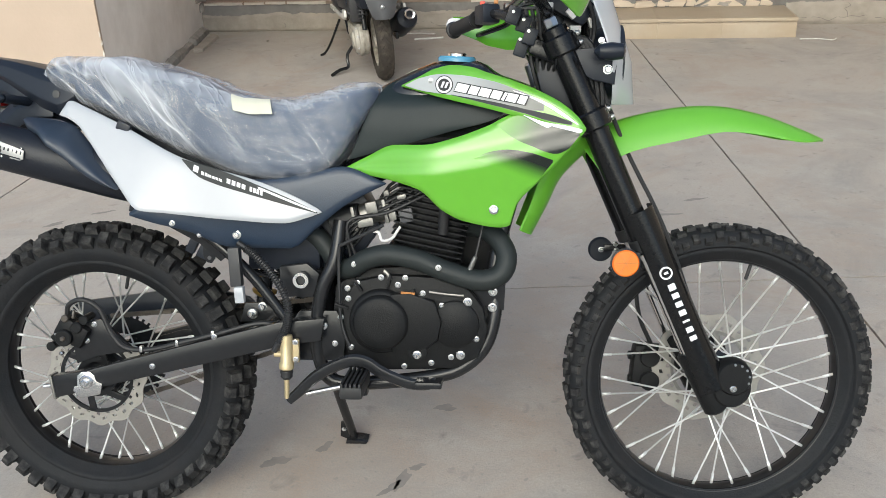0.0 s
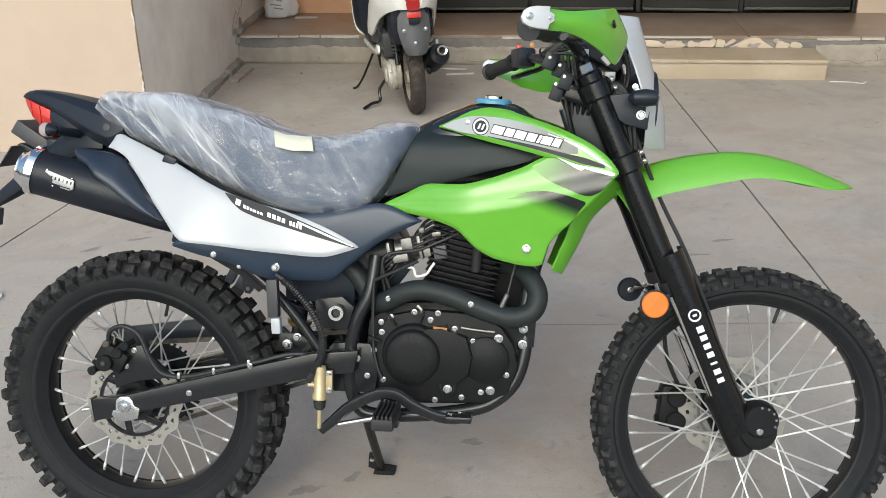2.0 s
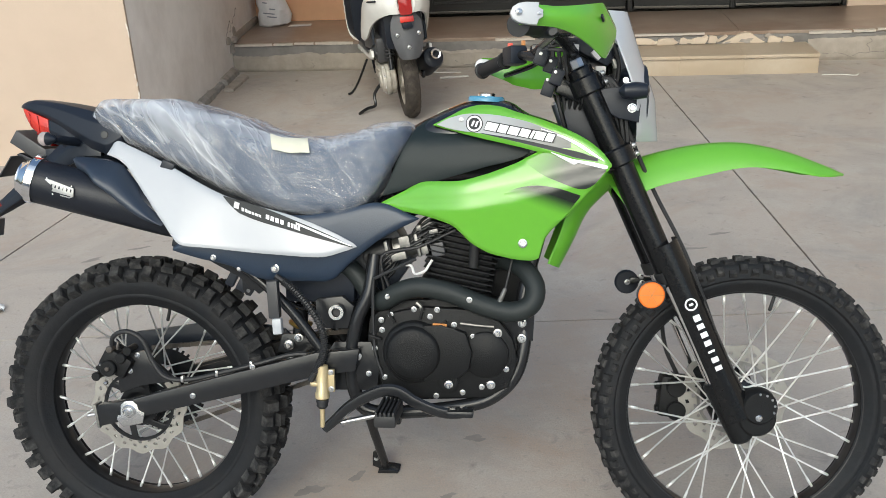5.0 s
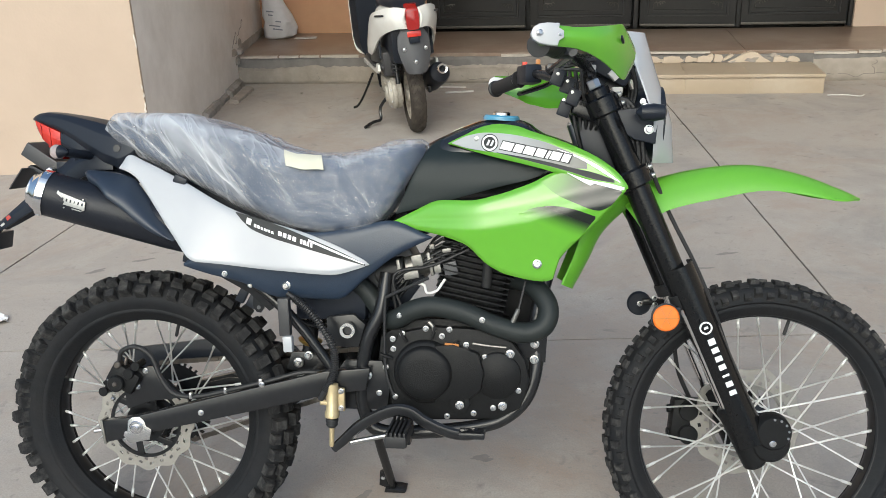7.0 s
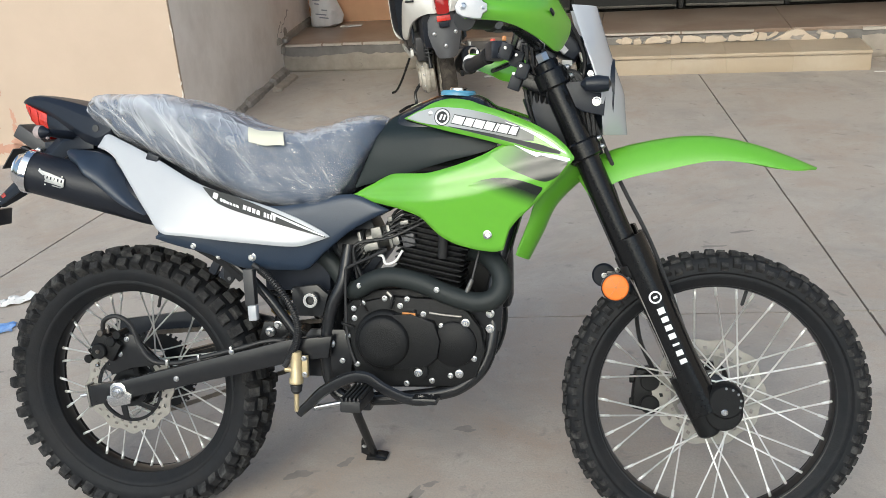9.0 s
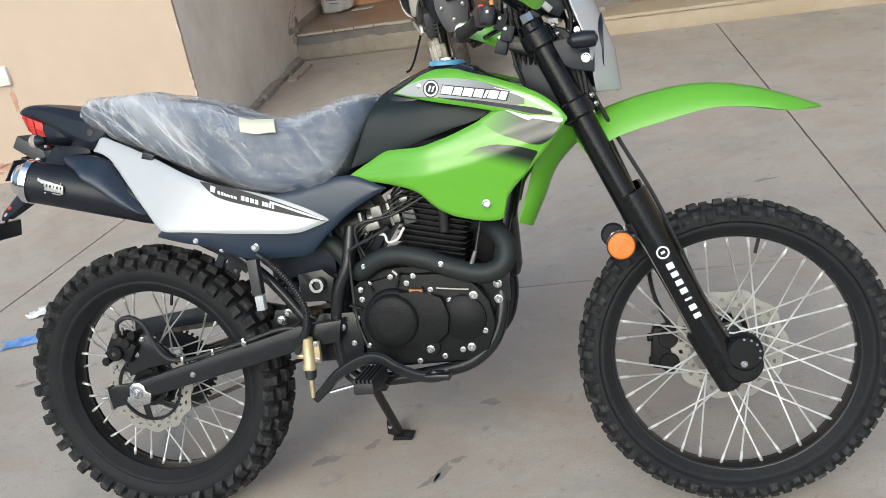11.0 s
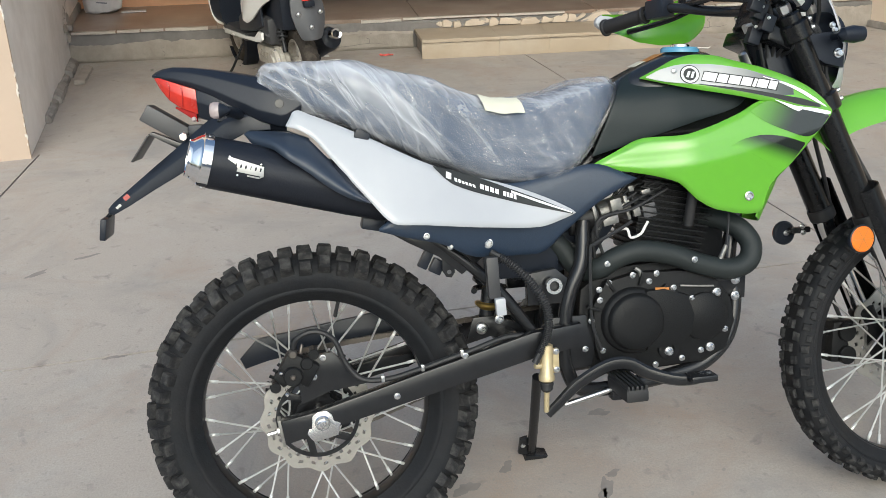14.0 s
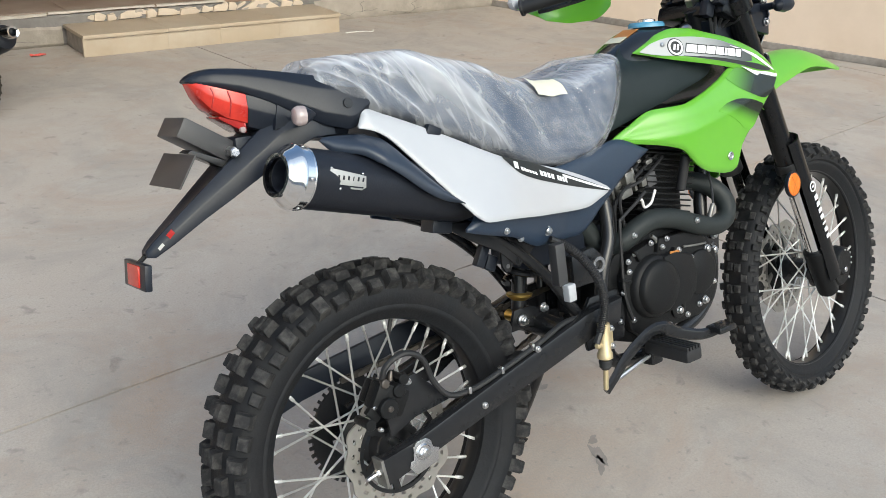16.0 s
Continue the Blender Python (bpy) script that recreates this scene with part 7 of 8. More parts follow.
for sgn in (-1, 1):
    flip = (lambda f: f) if sgn < 0 else (lambda f: (lambda x, z: -f(x, z)))
    lift = lambda f, e: flip(lambda x, z: f(x, z) - e)
    sh_u = part("upper_shroud", shell(U_TOP, U_BOT, flip(y_up), 0.004, 70, 16, 0.006), GREEN, bike, "glossy green upper tank shroud with maker's decal")
    sh_l = part("lower_shroud", shell(G_TOP, G_BOT, flip(y_low), 0.004, 110, 34, 0.005), GREEN, bike, "glossy green radiator shroud")
    # grey band, black edge and white flash along the upper shroud
    part("grey_band", shell([(0.703, 0.942), (0.735, 0.956), (0.775, 0.963), (0.815, 0.961), (0.885, 0.948), (0.945, 0.926), (0.985, 0.908)], [(0.703, 0.940), (0.74, 0.930), (0.825, 0.918), (0.890, 0.906), (0.950, 0.891), (0.985, 0.890)], lift(y_up, 0.0010), 0.0005, 54, 6, 0), FADE_BAND, sh_u)
    part("black_band", shell([(0.80, 0.9225), (0.888, 0.9075), (0.953, 0.8925), (1.00, 0.882), (1.040, 0.868)], [(0.80, 0.9215), (0.888, 0.9005), (0.953, 0.8835), (1.00, 0.869), (1.040, 0.862)], lift(y_up, 0.0014), 0.0005, 40, 3, 0), DECAL_BLACK, sh_u)
    part("white_flash", shell([(0.925, 0.930), (0.97, 0.915), (1.0, 0.901), (1.03, 0.881), (1.052, 0.864)], [(0.925, 0.929), (0.97, 0.910), (1.0, 0.893), (1.03, 0.874), (1.052, 0.862)], lift(y_up, 0.0018), 0.0005, 30, 3, 0), DECAL_WHITE, sh_u)
    part("white_flash", shell([(0.945, 0.8825), (0.99, 0.8675), (1.030, 0.8605), (1.060, 0.853)], [(0.945, 0.8815), (0.99, 0.8575), (1.030, 0.8435), (1.060, 0.848)], lift(y_up, 0.0020), 0.0005, 30, 3, 0), DECAL_WHITE, sh_u)
    q = 1 if sgn < 0 else -1
    part("emblem_ground", ring_on(0.785, 0.942, 0.0005, 0.0185, y_up, 0.0020, q), DECAL_BLACK, sh_u)
    part("round_emblem", ring_on(0.785, 0.942, 0.0125, 0.0165, y_up, 0.0027, q), DECAL_WHITE, sh_u, "white ring emblem")
    bars_on(2, (0.7775, 0.9370), (0.7935, 0.9345), 0.012, 0.003, y_up, sh_u, DECAL_WHITE, 0.45, 4, q, 0.0027)
    # seven letter-wide blocks, black-edged white
    x0 = 0.806
    for w in (0.027, 0.021, 0.024, 0.022, 0.0085, 0.023, 0.018):
        z0 = 0.9300 - 0.195 * (x0 - 0.806)
        z1 = z0 - 0.195 * w
        bars_on(1, (x0 - 0.0016, z0 - 0.0018), (x0 + w + 0.0002, z1 - 0.0022), 0.0206, 0.004, y_up, sh_u, DECAL_BLACK, 0.0, 2, q, 0.0020)
        bars_on(1, (x0, z0), (x0 + w - 0.0028, z1), 0.0168, 0.004, y_up, sh_u, DECAL_WHITE, 0.0, 2, q, 0.0028)
        x0 += w
    # printed fades on the lower shroud
    part("fade_print", shell([(0.893, 0.864), (0.935, 0.881), (0.98, 0.866), (1.055, 0.846)], [(0.893, 0.862), (0.925, 0.838), (0.96, 0.822), (1.010, 0.806), (1.030, 0.814), (1.055, 0.842)], lift(y_low, 0.0010), 0.0005, 44, 10, 0), FADE_UP, sh_l)
    part("fade_print", shell([(0.848, 0.799), (0.88, 0.811), (0.915, 0.815), (0.953, 0.810), (1.003, 0.794)], [(0.848, 0.797), (0.88, 0.784), (0.91, 0.768), (0.94, 0.746), (0.957, 0.742), (1.003, 0.789)], lift(y_low, 0.0012), 0.0005, 44, 10, 0), FADE_LOW, sh_l)
    y = y_low(0.886, 0.694) * (1 if sgn < 0 else -1)
    part("shroud_bolt", lathe([(0, 0.0095), (0.003, 0.0095), (0.004, 0.007), (0.002, 0.005), (0.002, 0.001)], (0.886, y - 0.001 * (1 if sgn < 0 else -1), 0.694), (0, sgn, 0), 24), ZINC, sh_l)
    part("shroud_clip", lathe([(0, 0.006), (0.003, 0.005), (0.004, 0.001)], (0.757, y_up(0.757, 0.950) * (1 if sgn < 0 else -1), 0.950), (0, sgn, 0), 12), ZINC, sh_u)

# ---- front end, built straight and then steered a little to the left ----
def fork_at(t, y, ahead=0.0):
    """A point on a fork leg: t runs from the top clamp (0) to the axle (1)."""
    a, b = Vector((1.003, y, 1.035)), Vector((1.320, y, 0.310))
    return a.lerp(b, t) + Vector((math.cos(RAKE), 0, math.sin(RAKE))) * ahead


FY = 0.080
for sgn in (-1, 1):
    y = FY * sgn
    leg = part("fork_tube", cyl(fork_at(-0.02, y), fork_at(0.58, y), 0.0265, seg=24, edge=0.004), FORK_BLACK, bike, "black upper fork tube", S)
    part("fork_cap", cyl(fork_at(-0.045, y), fork_at(-0.02, y), 0.014, seg=6), ZINC, leg, m=S)
    part("fork_stanchion", cyl(fork_at(0.58, y), fork_at(0.95, y), 0.0205, seg=24), CHROME, bike, "chromed fork stanchion", S)
    part("dust_seal", cyl(fork_at(0.565, y), fork_at(0.60, y), 0.030, seg=24), SOFT_RUBBER, bike, m=S)
    f0, f1 = fork_at(0.50, y, 0.034), fork_at(0.98, y, 0.034)
    ax = (f1 - f0).normalized()
    n = Vector((math.cos(RAKE), 0, math.sin(RAKE)))
    # guard: a curved cover in front of and outside the leg
    g = bmesh.new()
    rings = []
    for i in range(15):
        t = i / 14
        c = fork_at(0.495 + 0.52 * t, y)
        w = 0.036 if t < 0.75 else 0.036 + 0.006 * (t - 0.75) / 0.25
        ring = []
        for k in range(11):
            a = -0.75 + 2.85 * k / 10
            ring.append((c + n * (0.010 + w * math.sin(a) * 1.0) + Vector((0, sgn * (0.040 * math.cos(a)), 0))))
        inner = [p - (n * 0.004 * math.sin(-0.75 + 2.85 * k / 10) + Vector((0, sgn * 0.004 * math.cos(-0.75 + 2.85 * k / 10), 0))) for k, p in enumerate(ring)]
        rings.append([g.verts.new(p) for p in ring + inner[::-1]])
    for p, q in zip(rings, rings[1:]):
        m_ = len(p)
        for k in range(m_):
            g.faces.new((p[k], p[(k + 1) % m_], q[(k + 1) % m_], q[k]))
    g.faces.new(rings[0])
    g.faces.new(rings[-1][::-1])
    guard = part("fork_guard", g, FORK_BLACK, bike, "black plastic fork guard with white lettering bars", S)
    # lettering bars down the guard
    for k, w in enumerate((0.015, 0.0125, 0.0125, 0.0125, 0.005, 0.0125, 0.011)):
        c = fork_at(0.708 + 0.0245 * k, y) + n * 0.012 + Vector((0, sgn * 0.0415, 0))
        part("bar", box((0.0148, 0.001, w * 0.92), Matrix.Translation(c) @ Matrix.Rotation(-RAKE, 4, "Y"), 0), DECAL_WHITE, guard, m=S)
    part("emblem_bar", box((0.009, 0.001, 0.005), Matrix.Translation(fork_at(0.668, y) + n * 0.012 + Vector((0, sgn * 0.0415, 0))) @ Matrix.Rotation(-RAKE, 4, "Y"), 0), DECAL_WHITE, guard, m=S)
    c = fork_at(0.668, y) + n * 0.012 + Vector((0, sgn * 0.0408, 0))
    part("ring_emblem", lathe([(0, 0.010), (0, 0.0135), (0.001, 0.0135), (0.001, 0.010)], c, (0, sgn, 0), 24, closed=True), DECAL_WHITE, guard, m=S)
    # foot with axle clamp
    ft = bmesh.new()
    cyl(fork_at(0.90, y), fork_at(1.085, y, 0.004), 0.030, 0.026, seg=20, edge=0.006, into=ft)
    cyl((FC.x + 0.004, y - 0.024 * sgn, FC.z), (FC.x + 0.004, y + 0.030 * sgn, FC.z), 0.044, 0.041, seg=28, edge=0.005, into=ft)
    cyl((FC.x + 0.008, y + 0.004 * sgn, FC.z + 0.024), (FC.x + 0.008, y + 0.036 * sgn, FC.z + 0.024), 0.040, 0.037, seg=28, edge=0.004, into=ft)
    box((0.06, 0.05, 0.05), Matrix.Translation((FC.x - 0.02, y, FC.z - 0.01)), 0.012, into=ft)
    foot_ = part("fork_foot", ft, ENGINE, bike, "black cast fork foot", S)
    bolts(foot_, [(FC.x + 0.004, y + 0.031 * sgn, FC.z + 0.003)], BIG_BOLT, S, (0, sgn, 0))
    for k in range(5):
        a = radians(-20 + 28 * k)
        bolts(foot_, [(FC.x + 0.008 + 0.030 * math.cos(a), y + 0.034 * sgn, FC.z + 0.024 + 0.030 * math.sin(a))], SMALL_BOLT, S, (0, sgn, 0))
for t, w, nm in ((0.03, 0.135, "top_clamp"), (0.235, 0.14, "bottom_clamp")):
    b = bmesh.new()
    for sgn in (-1, 1):
        cyl(fork_at(t - 0.025, FY * sgn), fork_at(t + 0.025, FY * sgn), 0.036, seg=20, edge=0.004, into=b)
    c = fork_at(t, 0) - Vector((math.cos(RAKE), 0, math.sin(RAKE))) * 0.03
    box((0.07, 0.18, 0.034), Matrix.Translation(c) @ Matrix.Rotation(RAKE, 4, "Y"), 0.008, into=b)
    tc_ = part(nm, b, FORK_BLACK, bike, m=S)
    pts = [fork_at(t + k, -FY, 0.038) + Vector((0, -0.006, 0)) for k in (-0.012, 0.012)]
    bolts(tc_, pts, None, S, (0.9, -0.3, 0.4))
part("steering_stem", cyl(fork_at(0.0, 0, -0.035), fork_at(0.26, 0, -0.035), 0.030, seg=20), BLACK_METAL, bike, m=S)
part("stem_nut", cyl(fork_at(-0.03, 0, -0.035), fork_at(0.0, 0, -0.035), 0.017, seg=6), ZINC, bike, m=S)
# front axle, caliper, hoses
part("front_axle", cyl((FC.x, -0.115, FC.z), (FC.x, 0.12, FC.z), 0.009, seg=12), ZINC, bike, m=S)
fcal = bmesh.new()
box((0.075, 0.05, 0.10), Matrix.Translation((1.235, 0.085, 0.305)) @ Matrix.Rotation(0.1, 4, "Y"), 0.014, into=fcal)
for z in (0.275, 0.33):
    cyl((1.235, 0.05, z), (1.235, 0.125, z), 0.022, seg=16, into=fcal)
    cyl((1.19, 0.08, z), (1.215, 0.08, z), 0.010, seg=12, into=fcal)
part("front_caliper", fcal, ENGINE, bike, "black front brake caliper", S)
part("front_brake_hose", tube([(1.245, 0.09, 0.35), (1.215, 0.085, 0.42), (1.205, 0.08, 0.50), (1.21, 0.07, 0.57), (1.19, 0.06, 0.66), (1.14, 0.04, 0.80), (1.09, 0.02, 0.95)], 0.005, 8), SOFT_RUBBER, bike, m=S)
part("meter_cable", tube([(1.35, -0.06, 0.36), (1.30, -0.07, 0.46), (1.255, -0.075, 0.58), (1.215, -0.06, 0.68), (1.155, -0.05, 0.80), (1.10, -0.06, 0.93), (1.085, -0.04, 1.0)], 0.0045, 8), SOFT_RUBBER, bike, m=S)
# side reflector and horn
rf = part("side_reflector", lathe([(0, 0.0285), (0.006, 0.0285), (0.009, 0.025), (0.010, 0.001)], (1.144, -0.112, 0.576), (0, -1, 0), 28), LENS_ORANGE, bike, "round orange side reflector", S)
part("reflector_rim", lathe([(0, 0.0280), (0, 0.0305), (0.008, 0.0305), (0.009, 0.0280)], (1.144, -0.111, 0.576), (0, -1, 0), 28, closed=True), BLACK_PLASTIC, rf, m=S)
for a in (0.0, 1.05, 2.1):
    part("reflector_seam", box((0.052, 0.0006, 0.0012), Matrix.Translation((1.144, -0.1222, 0.576)) @ Matrix.Rotation(a, 4, "Y"), 0), AMBER, rf, m=S)
part("reflector_stay", box((0.03, 0.03, 0.016), Matrix.Translation((1.160, -0.100, 0.59)), 0.003), BLACK_METAL, rf, m=S)
lf = part("reflector_back", lathe([(0, 0.024), (0.004, 0.0285), (0.010, 0.0285), (0.012, 0.001)], (1.135, 0.144, 0.564), (0, 1, 0), 28), BLACK_PLASTIC, bike, "black back of the far round reflector", S)
part("reflector_lens", lathe([(0, 0.026), (0.004, 0.025), (0.006, 0.001)], (1.135, 0.156, 0.564), (0, 1, 0), 28), LENS_ORANGE, lf, m=S)
part("reflector_stay", box((0.05, 0.02, 0.014), Matrix.Translation((1.165, 0.134, 0.570)), 0.003), BLACK_METAL, lf, m=S)
bolts(lf, [(1.135, 0.142, 0.564), (1.165, 0.122, 0.580), (1.167, 0.122, 0.565)], None, S)

# front mudguard: long beak ahead, flap behind the fork
def arch(path, half, drop, thick=0.004, n=40, m=12):
    """A curved blade along a line in (x, z), arched across."""
    pts = spline([(x, 0, z) for x, z in path], 8)
    hw, dr = pchip(half), pchip(drop)
    bm = bmesh.new()
    lay = []
    for k in (0, 1):
        rows = []
        for i, p in enumerate(pts):
            u = i / (len(pts) - 1)
            t = (pts[min(i + 1, len(pts) - 1)] - pts[max(i - 1, 0)]).normalized()
            nn = Vector((-t.z, 0, t.x))
            rows.append([bm.verts.new(p + Vector((0, hw(u) * s, 0)) - nn * (dr(u) * (abs(s) ** 2.6) + k * thick)) for s in (-1 + 2 * j / m for j in range(m + 1))])
        lay.append(rows)
    a, b = lay
    L_ = len(pts) - 1
    for i in range(L_):
        for j in range(m):
            bm.faces.new((a[i][j], a[i + 1][j], a[i + 1][j + 1], a[i][j + 1]))
            bm.faces.new((b[i][j], b[i][j + 1], b[i + 1][j + 1], b[i + 1][j]))
        for j in (0, m):
            bm.faces.new((a[i][j], b[i][j], b[i + 1][j], a[i + 1][j]))
    for j in range(m):
        for i in (0, L_):
            bm.faces.new((a[i][j], a[i][j + 1], b[i][j + 1], b[i][j]))
    return bm


part("front_mudguard", arch([(1.06, 0.815), (1.13, 0.858), (1.24, 0.884), (1.345, 0.890), (1.44, 0.872), (1.52, 0.843), (1.575, 0.819)], [(0, 0.085), (0.25, 0.070), (0.7, 0.062), (0.9, 0.048), (1, 0.012)], [(0, 0.060), (0.3, 0.062), (0.55, 0.046), (0.8, 0.030), (1, 0.002)]), GREEN_SATIN, bike, "satin green high front mudguard", S)
part("mudguard_flap", arch([(1.125, 0.838), (1.080, 0.800), (1.025, 0.745), (0.995, 0.685), (0.962, 0.622)], [(0, 0.075), (0.5, 0.070), (1, 0.055)], [(0, 0.050), (0.4, 0.045), (1, 0.030)]), GREEN_SATIN, bike, "green rear flap of the front mudguard", S)

# headlamp mask
mk = bmesh.new()
rows = []
for i in range(17):
    t = i / 16
    z = 0.895 + 0.275 * t
    xc = 1.176 - 0.008 * math.sin(t * 3.1) - 0.100 * max(0, t - 0.32) ** 1.1
    w = 0.052 + 0.050 * min(1, t / 0.30) ** 0.6 - 0.050 * max(0, (t - 0.55) / 0.45) ** 1.4
    rows.append((z, xc, w))
lay = []
for k in (0, 1):
    lay.append([[mk.verts.new((xc - 0.052 * abs(s) ** 2.0 - 0.004 * k, w * s, z)) for s in (-1 + 2 * j / 14 for j in range(15))] for z, xc, w in rows])
a, b = lay
for i in range(16):
    for j in range(14):
        mk.faces.new((a[i][j], a[i][j + 1], a[i + 1][j + 1], a[i + 1][j]))
        mk.faces.new((b[i][j], b[i + 1][j], b[i + 1][j + 1], b[i][j + 1]))
    for j in (0, 14):
        mk.faces.new((a[i][j], a[i + 1][j], b[i + 1][j], b[i][j]))
for j in range(14):
    for i in (0, 16):
        mk.faces.new((a[i][j], b[i][j], b[i][j + 1], a[i][j + 1]))
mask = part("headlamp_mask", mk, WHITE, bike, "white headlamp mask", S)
part("headlamp_shell", lathe([(0, 0.02), (0.01, 0.055), (0.05, 0.075), (0.085, 0.078)], (1.058, 0, 0.985), (1, 0, -0.05), 28), BLACK_PLASTIC, bike, m=S)
part("lamp_bracket", plate([(1.035, 1.005), (1.10, 1.01), (1.125, 0.985), (1.12, 0.935), (1.075, 0.945), (1.045, 0.965)], -0.095, -0.075, 0.003), BLACK_PLASTIC, bike, m=S)
part("lamp_bracket", plate([(1.035, 1.005), (1.10, 1.01), (1.125, 0.985), (1.12, 0.935), (1.075, 0.945), (1.045, 0.965)], 0.075, 0.095, 0.003), BLACK_PLASTIC, bike, m=S)
bolts(bike, [(1.105, -0.096, 0.965)], BIG_BOLT, S)
bolts(bike, [(1.098, -0.096, 1.012), (1.092, -0.096, 1.022)], None, S)
part("dash", box((0.09, 0.13, 0.055), Matrix.Translation((1.035, 0, 1.095)) @ Matrix.Rotation(0.5, 4, "Y"), 0.014), BLACK_PLASTIC, bike, "black instrument housing", S)
for sgn in (-1, 1):
    ind = part("front_indicator", tube([(1.095, 0.085 * sgn, 0.998), (1.098, 0.135 * sgn, 0.998)], 0.008, 10, 0), BLACK_PLASTIC, bike, m=S)
    part("indicator_body", lathe([(0, 0.003), (0.010, 0.014), (0.034, 0.018), (0.056, 0.015), (0.062, 0.003)], (1.070, 0.145 * sgn, 0.998), (1, 0, 0), 20), BLACK_PLASTIC, ind, m=S)

# handlebar and controls, turned a touch more than the wheel
SB = Matrix.Translation(HEAD) @ Matrix.Rotation(radians(9.3), 4, Vector((-math.sin(RAKE), 0, math.cos(RAKE)))) @ Matrix.Translation(-HEAD)
bar = part("handlebar", tube([(0.830, -0.385, 1.092), (0.865, -0.30, 1.102), (0.905, -0.23, 1.112), (0.965, -0.12, 1.085), (0.985, -0.05, 1.075), (0.985, 0.05, 1.075), (0.965, 0.12, 1.085), (0.905, 0.23, 1.112), (0.865, 0.30, 1.102), (0.830, 0.385, 1.092)], 0.0115, 12), BLACK_METAL, bike, "black handlebar", SB)
part("bar_brace", tube([(0.935, -0.19, 1.112), (0.935, 0.19, 1.112)], 0.008, 10, 0), BLACK_METAL, bar, m=SB)
part("riser", box((0.05, 0.10, 0.06), Matrix.Translation((0.990, 0, 1.055)) @ Matrix.Rotation(RAKE, 4, "Y"), 0.008), BLACK_METAL, bar, m=SB)
for sgn in (-1, 1):
    d0, d1 = Vector((0.828, 0.39 * sgn, 1.0915)), Vector((0.877, 0.275 * sgn, 1.1045))
    prof = [(0, 0.012), (0.001, 0.021), (0.006, 0.021)]
    nn = (d1 - d0).length
    for k in range(12):
        prof += [(0.008 + k * (nn - 0.016) / 12, 0.0175), (0.012 + k * (nn - 0.016) / 12, 0.0165)]
    prof += [(nn - 0.004, 0.021), (nn, 0.020)]
    part("grip", lathe(prof, d0, d1 - d0, 20), SOFT_RUBBER, bar, "ribbed rubber grip", m=SB)
    part("switch_block", box((0.045, 0.055, 0.045), Matrix.Translation((0.896, 0.245 * sgn, 1.112)) @ Matrix.Rotation(0.3 * sgn, 4, "Z"), 0.008), BLACK_PLASTIC, bar, m=SB)
    part("lever_perch", box((0.05, 0.035, 0.035), Matrix.Translation((0.955, 0.205 * sgn, 1.115)), 0.006), BLACK_METAL, bar, m=SB)
    part("lever", tube([(0.965, 0.21 * sgn, 1.105), (0.945, 0.28 * sgn, 1.092), (0.905, 0.35 * sgn, 1.082), (0.890, 0.385 * sgn, 1.080)], 0.0065, 8, 5, 1.3), BLACK_METAL, bar, "black control lever", m=SB)
    # hand guard: a wide moulded shield round the front of the grip
    hg = bmesh.new()
    lay = []
    for k in (0, 1):
        rows = []
        for i in range(25):
            t = i / 24
            p = Vector((0.836 + 0.194 * t ** 0.9 + 0.010 * math.sin(t * 3.14), sgn * (0.412 - 0.02 * t - 0.13 * t ** 2.0), 1.108 - 0.012 * t))
            hh = 0.018 + 0.028 * min(1, max(0, (t - 0.25) / 0.6)) ** 1.3 - 0.020 * max(0, (t - 0.84) / 0.16) ** 2
            nrm = Vector((0.55 + 0.4 * t, sgn * (0.85 - 0.6 * t), 0)).normalized()
            col = []
            for j in range(9):
                s = -1 + j / 4
                col.append(hg.verts.new(p + Vector((0, 0, s * hh - ((0.010 * min(1, max(0, (t - 0.4) / 0.5)) if sgn < 0 else 0.030 * min(1, t / 0.35) * (1 - 0.8 * max(0, (t - 0.6) / 0.4))) if s < 0 else 0) * abs(s))) - nrm * (0.012 * s * s + 0.003 * k)))
            rows.append(col)
        lay.append(rows)
    a, b = lay
    for i in range(24):
        for j in range(8):
            hg.faces.new((a[i][j], a[i + 1][j], a[i + 1][j + 1], a[i][j + 1]))
            hg.faces.new((b[i][j], b[i][j + 1], b[i + 1][j + 1], b[i + 1][j]))
        for j in (0, 8):
            hg.faces.new((a[i][j], b[i][j], b[i + 1][j], a[i + 1][j]))
    for j in range(8):
        for i in (0, 24):
            hg.faces.new((a[i][j], a[i][j + 1], b[i][j + 1], b[i][j]))
    gd = part("hand_guard", hg, GREEN, bar, "glossy green hand guard", m=SB)
    part("guard_slot", box((0.016, 0.004, 0.007), Matrix.Translation((0.9885, 0.3345 * sgn, 1.110)) @ Matrix.Rotation(-1.10 * sgn, 4, "Z") @ Matrix.Rotation(0.5, 4, "Y"), 0.001), BLACK_PLASTIC, gd, m=SB)
    ol = [(0.862, 1.126), (0.840, 1.127), (0.826, 1.125), (0.816, 1.119), (0.811, 1.108), (0.815, 1.098), (0.826, 1.091), (0.842, 1.088), (0.858, 1.087), (0.861, 1.096), (0.869, 1.101), (0.869, 1.113), (0.861, 1.118)]
    tip = plate(ol, 0.402, 0.418, 0.004)
    tip = tip if sgn > 0 else mirrored(tip)
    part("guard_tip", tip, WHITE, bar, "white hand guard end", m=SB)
    bolts(bar, [(0.826, 0.418 * sgn, 1.109)], None, SB, (0.3, sgn, 0))
    bolts(bar, [(0.861, 0.417 * sgn, 1.106)], SMALL_BOLT, SB, (0.3, sgn, 0))
part("stop_switch", box((0.012, 0.012, 0.010), Matrix.Translation((0.888, 0.268, 1.140)), 0.002), RED_SWITCH, bar, m=SB)
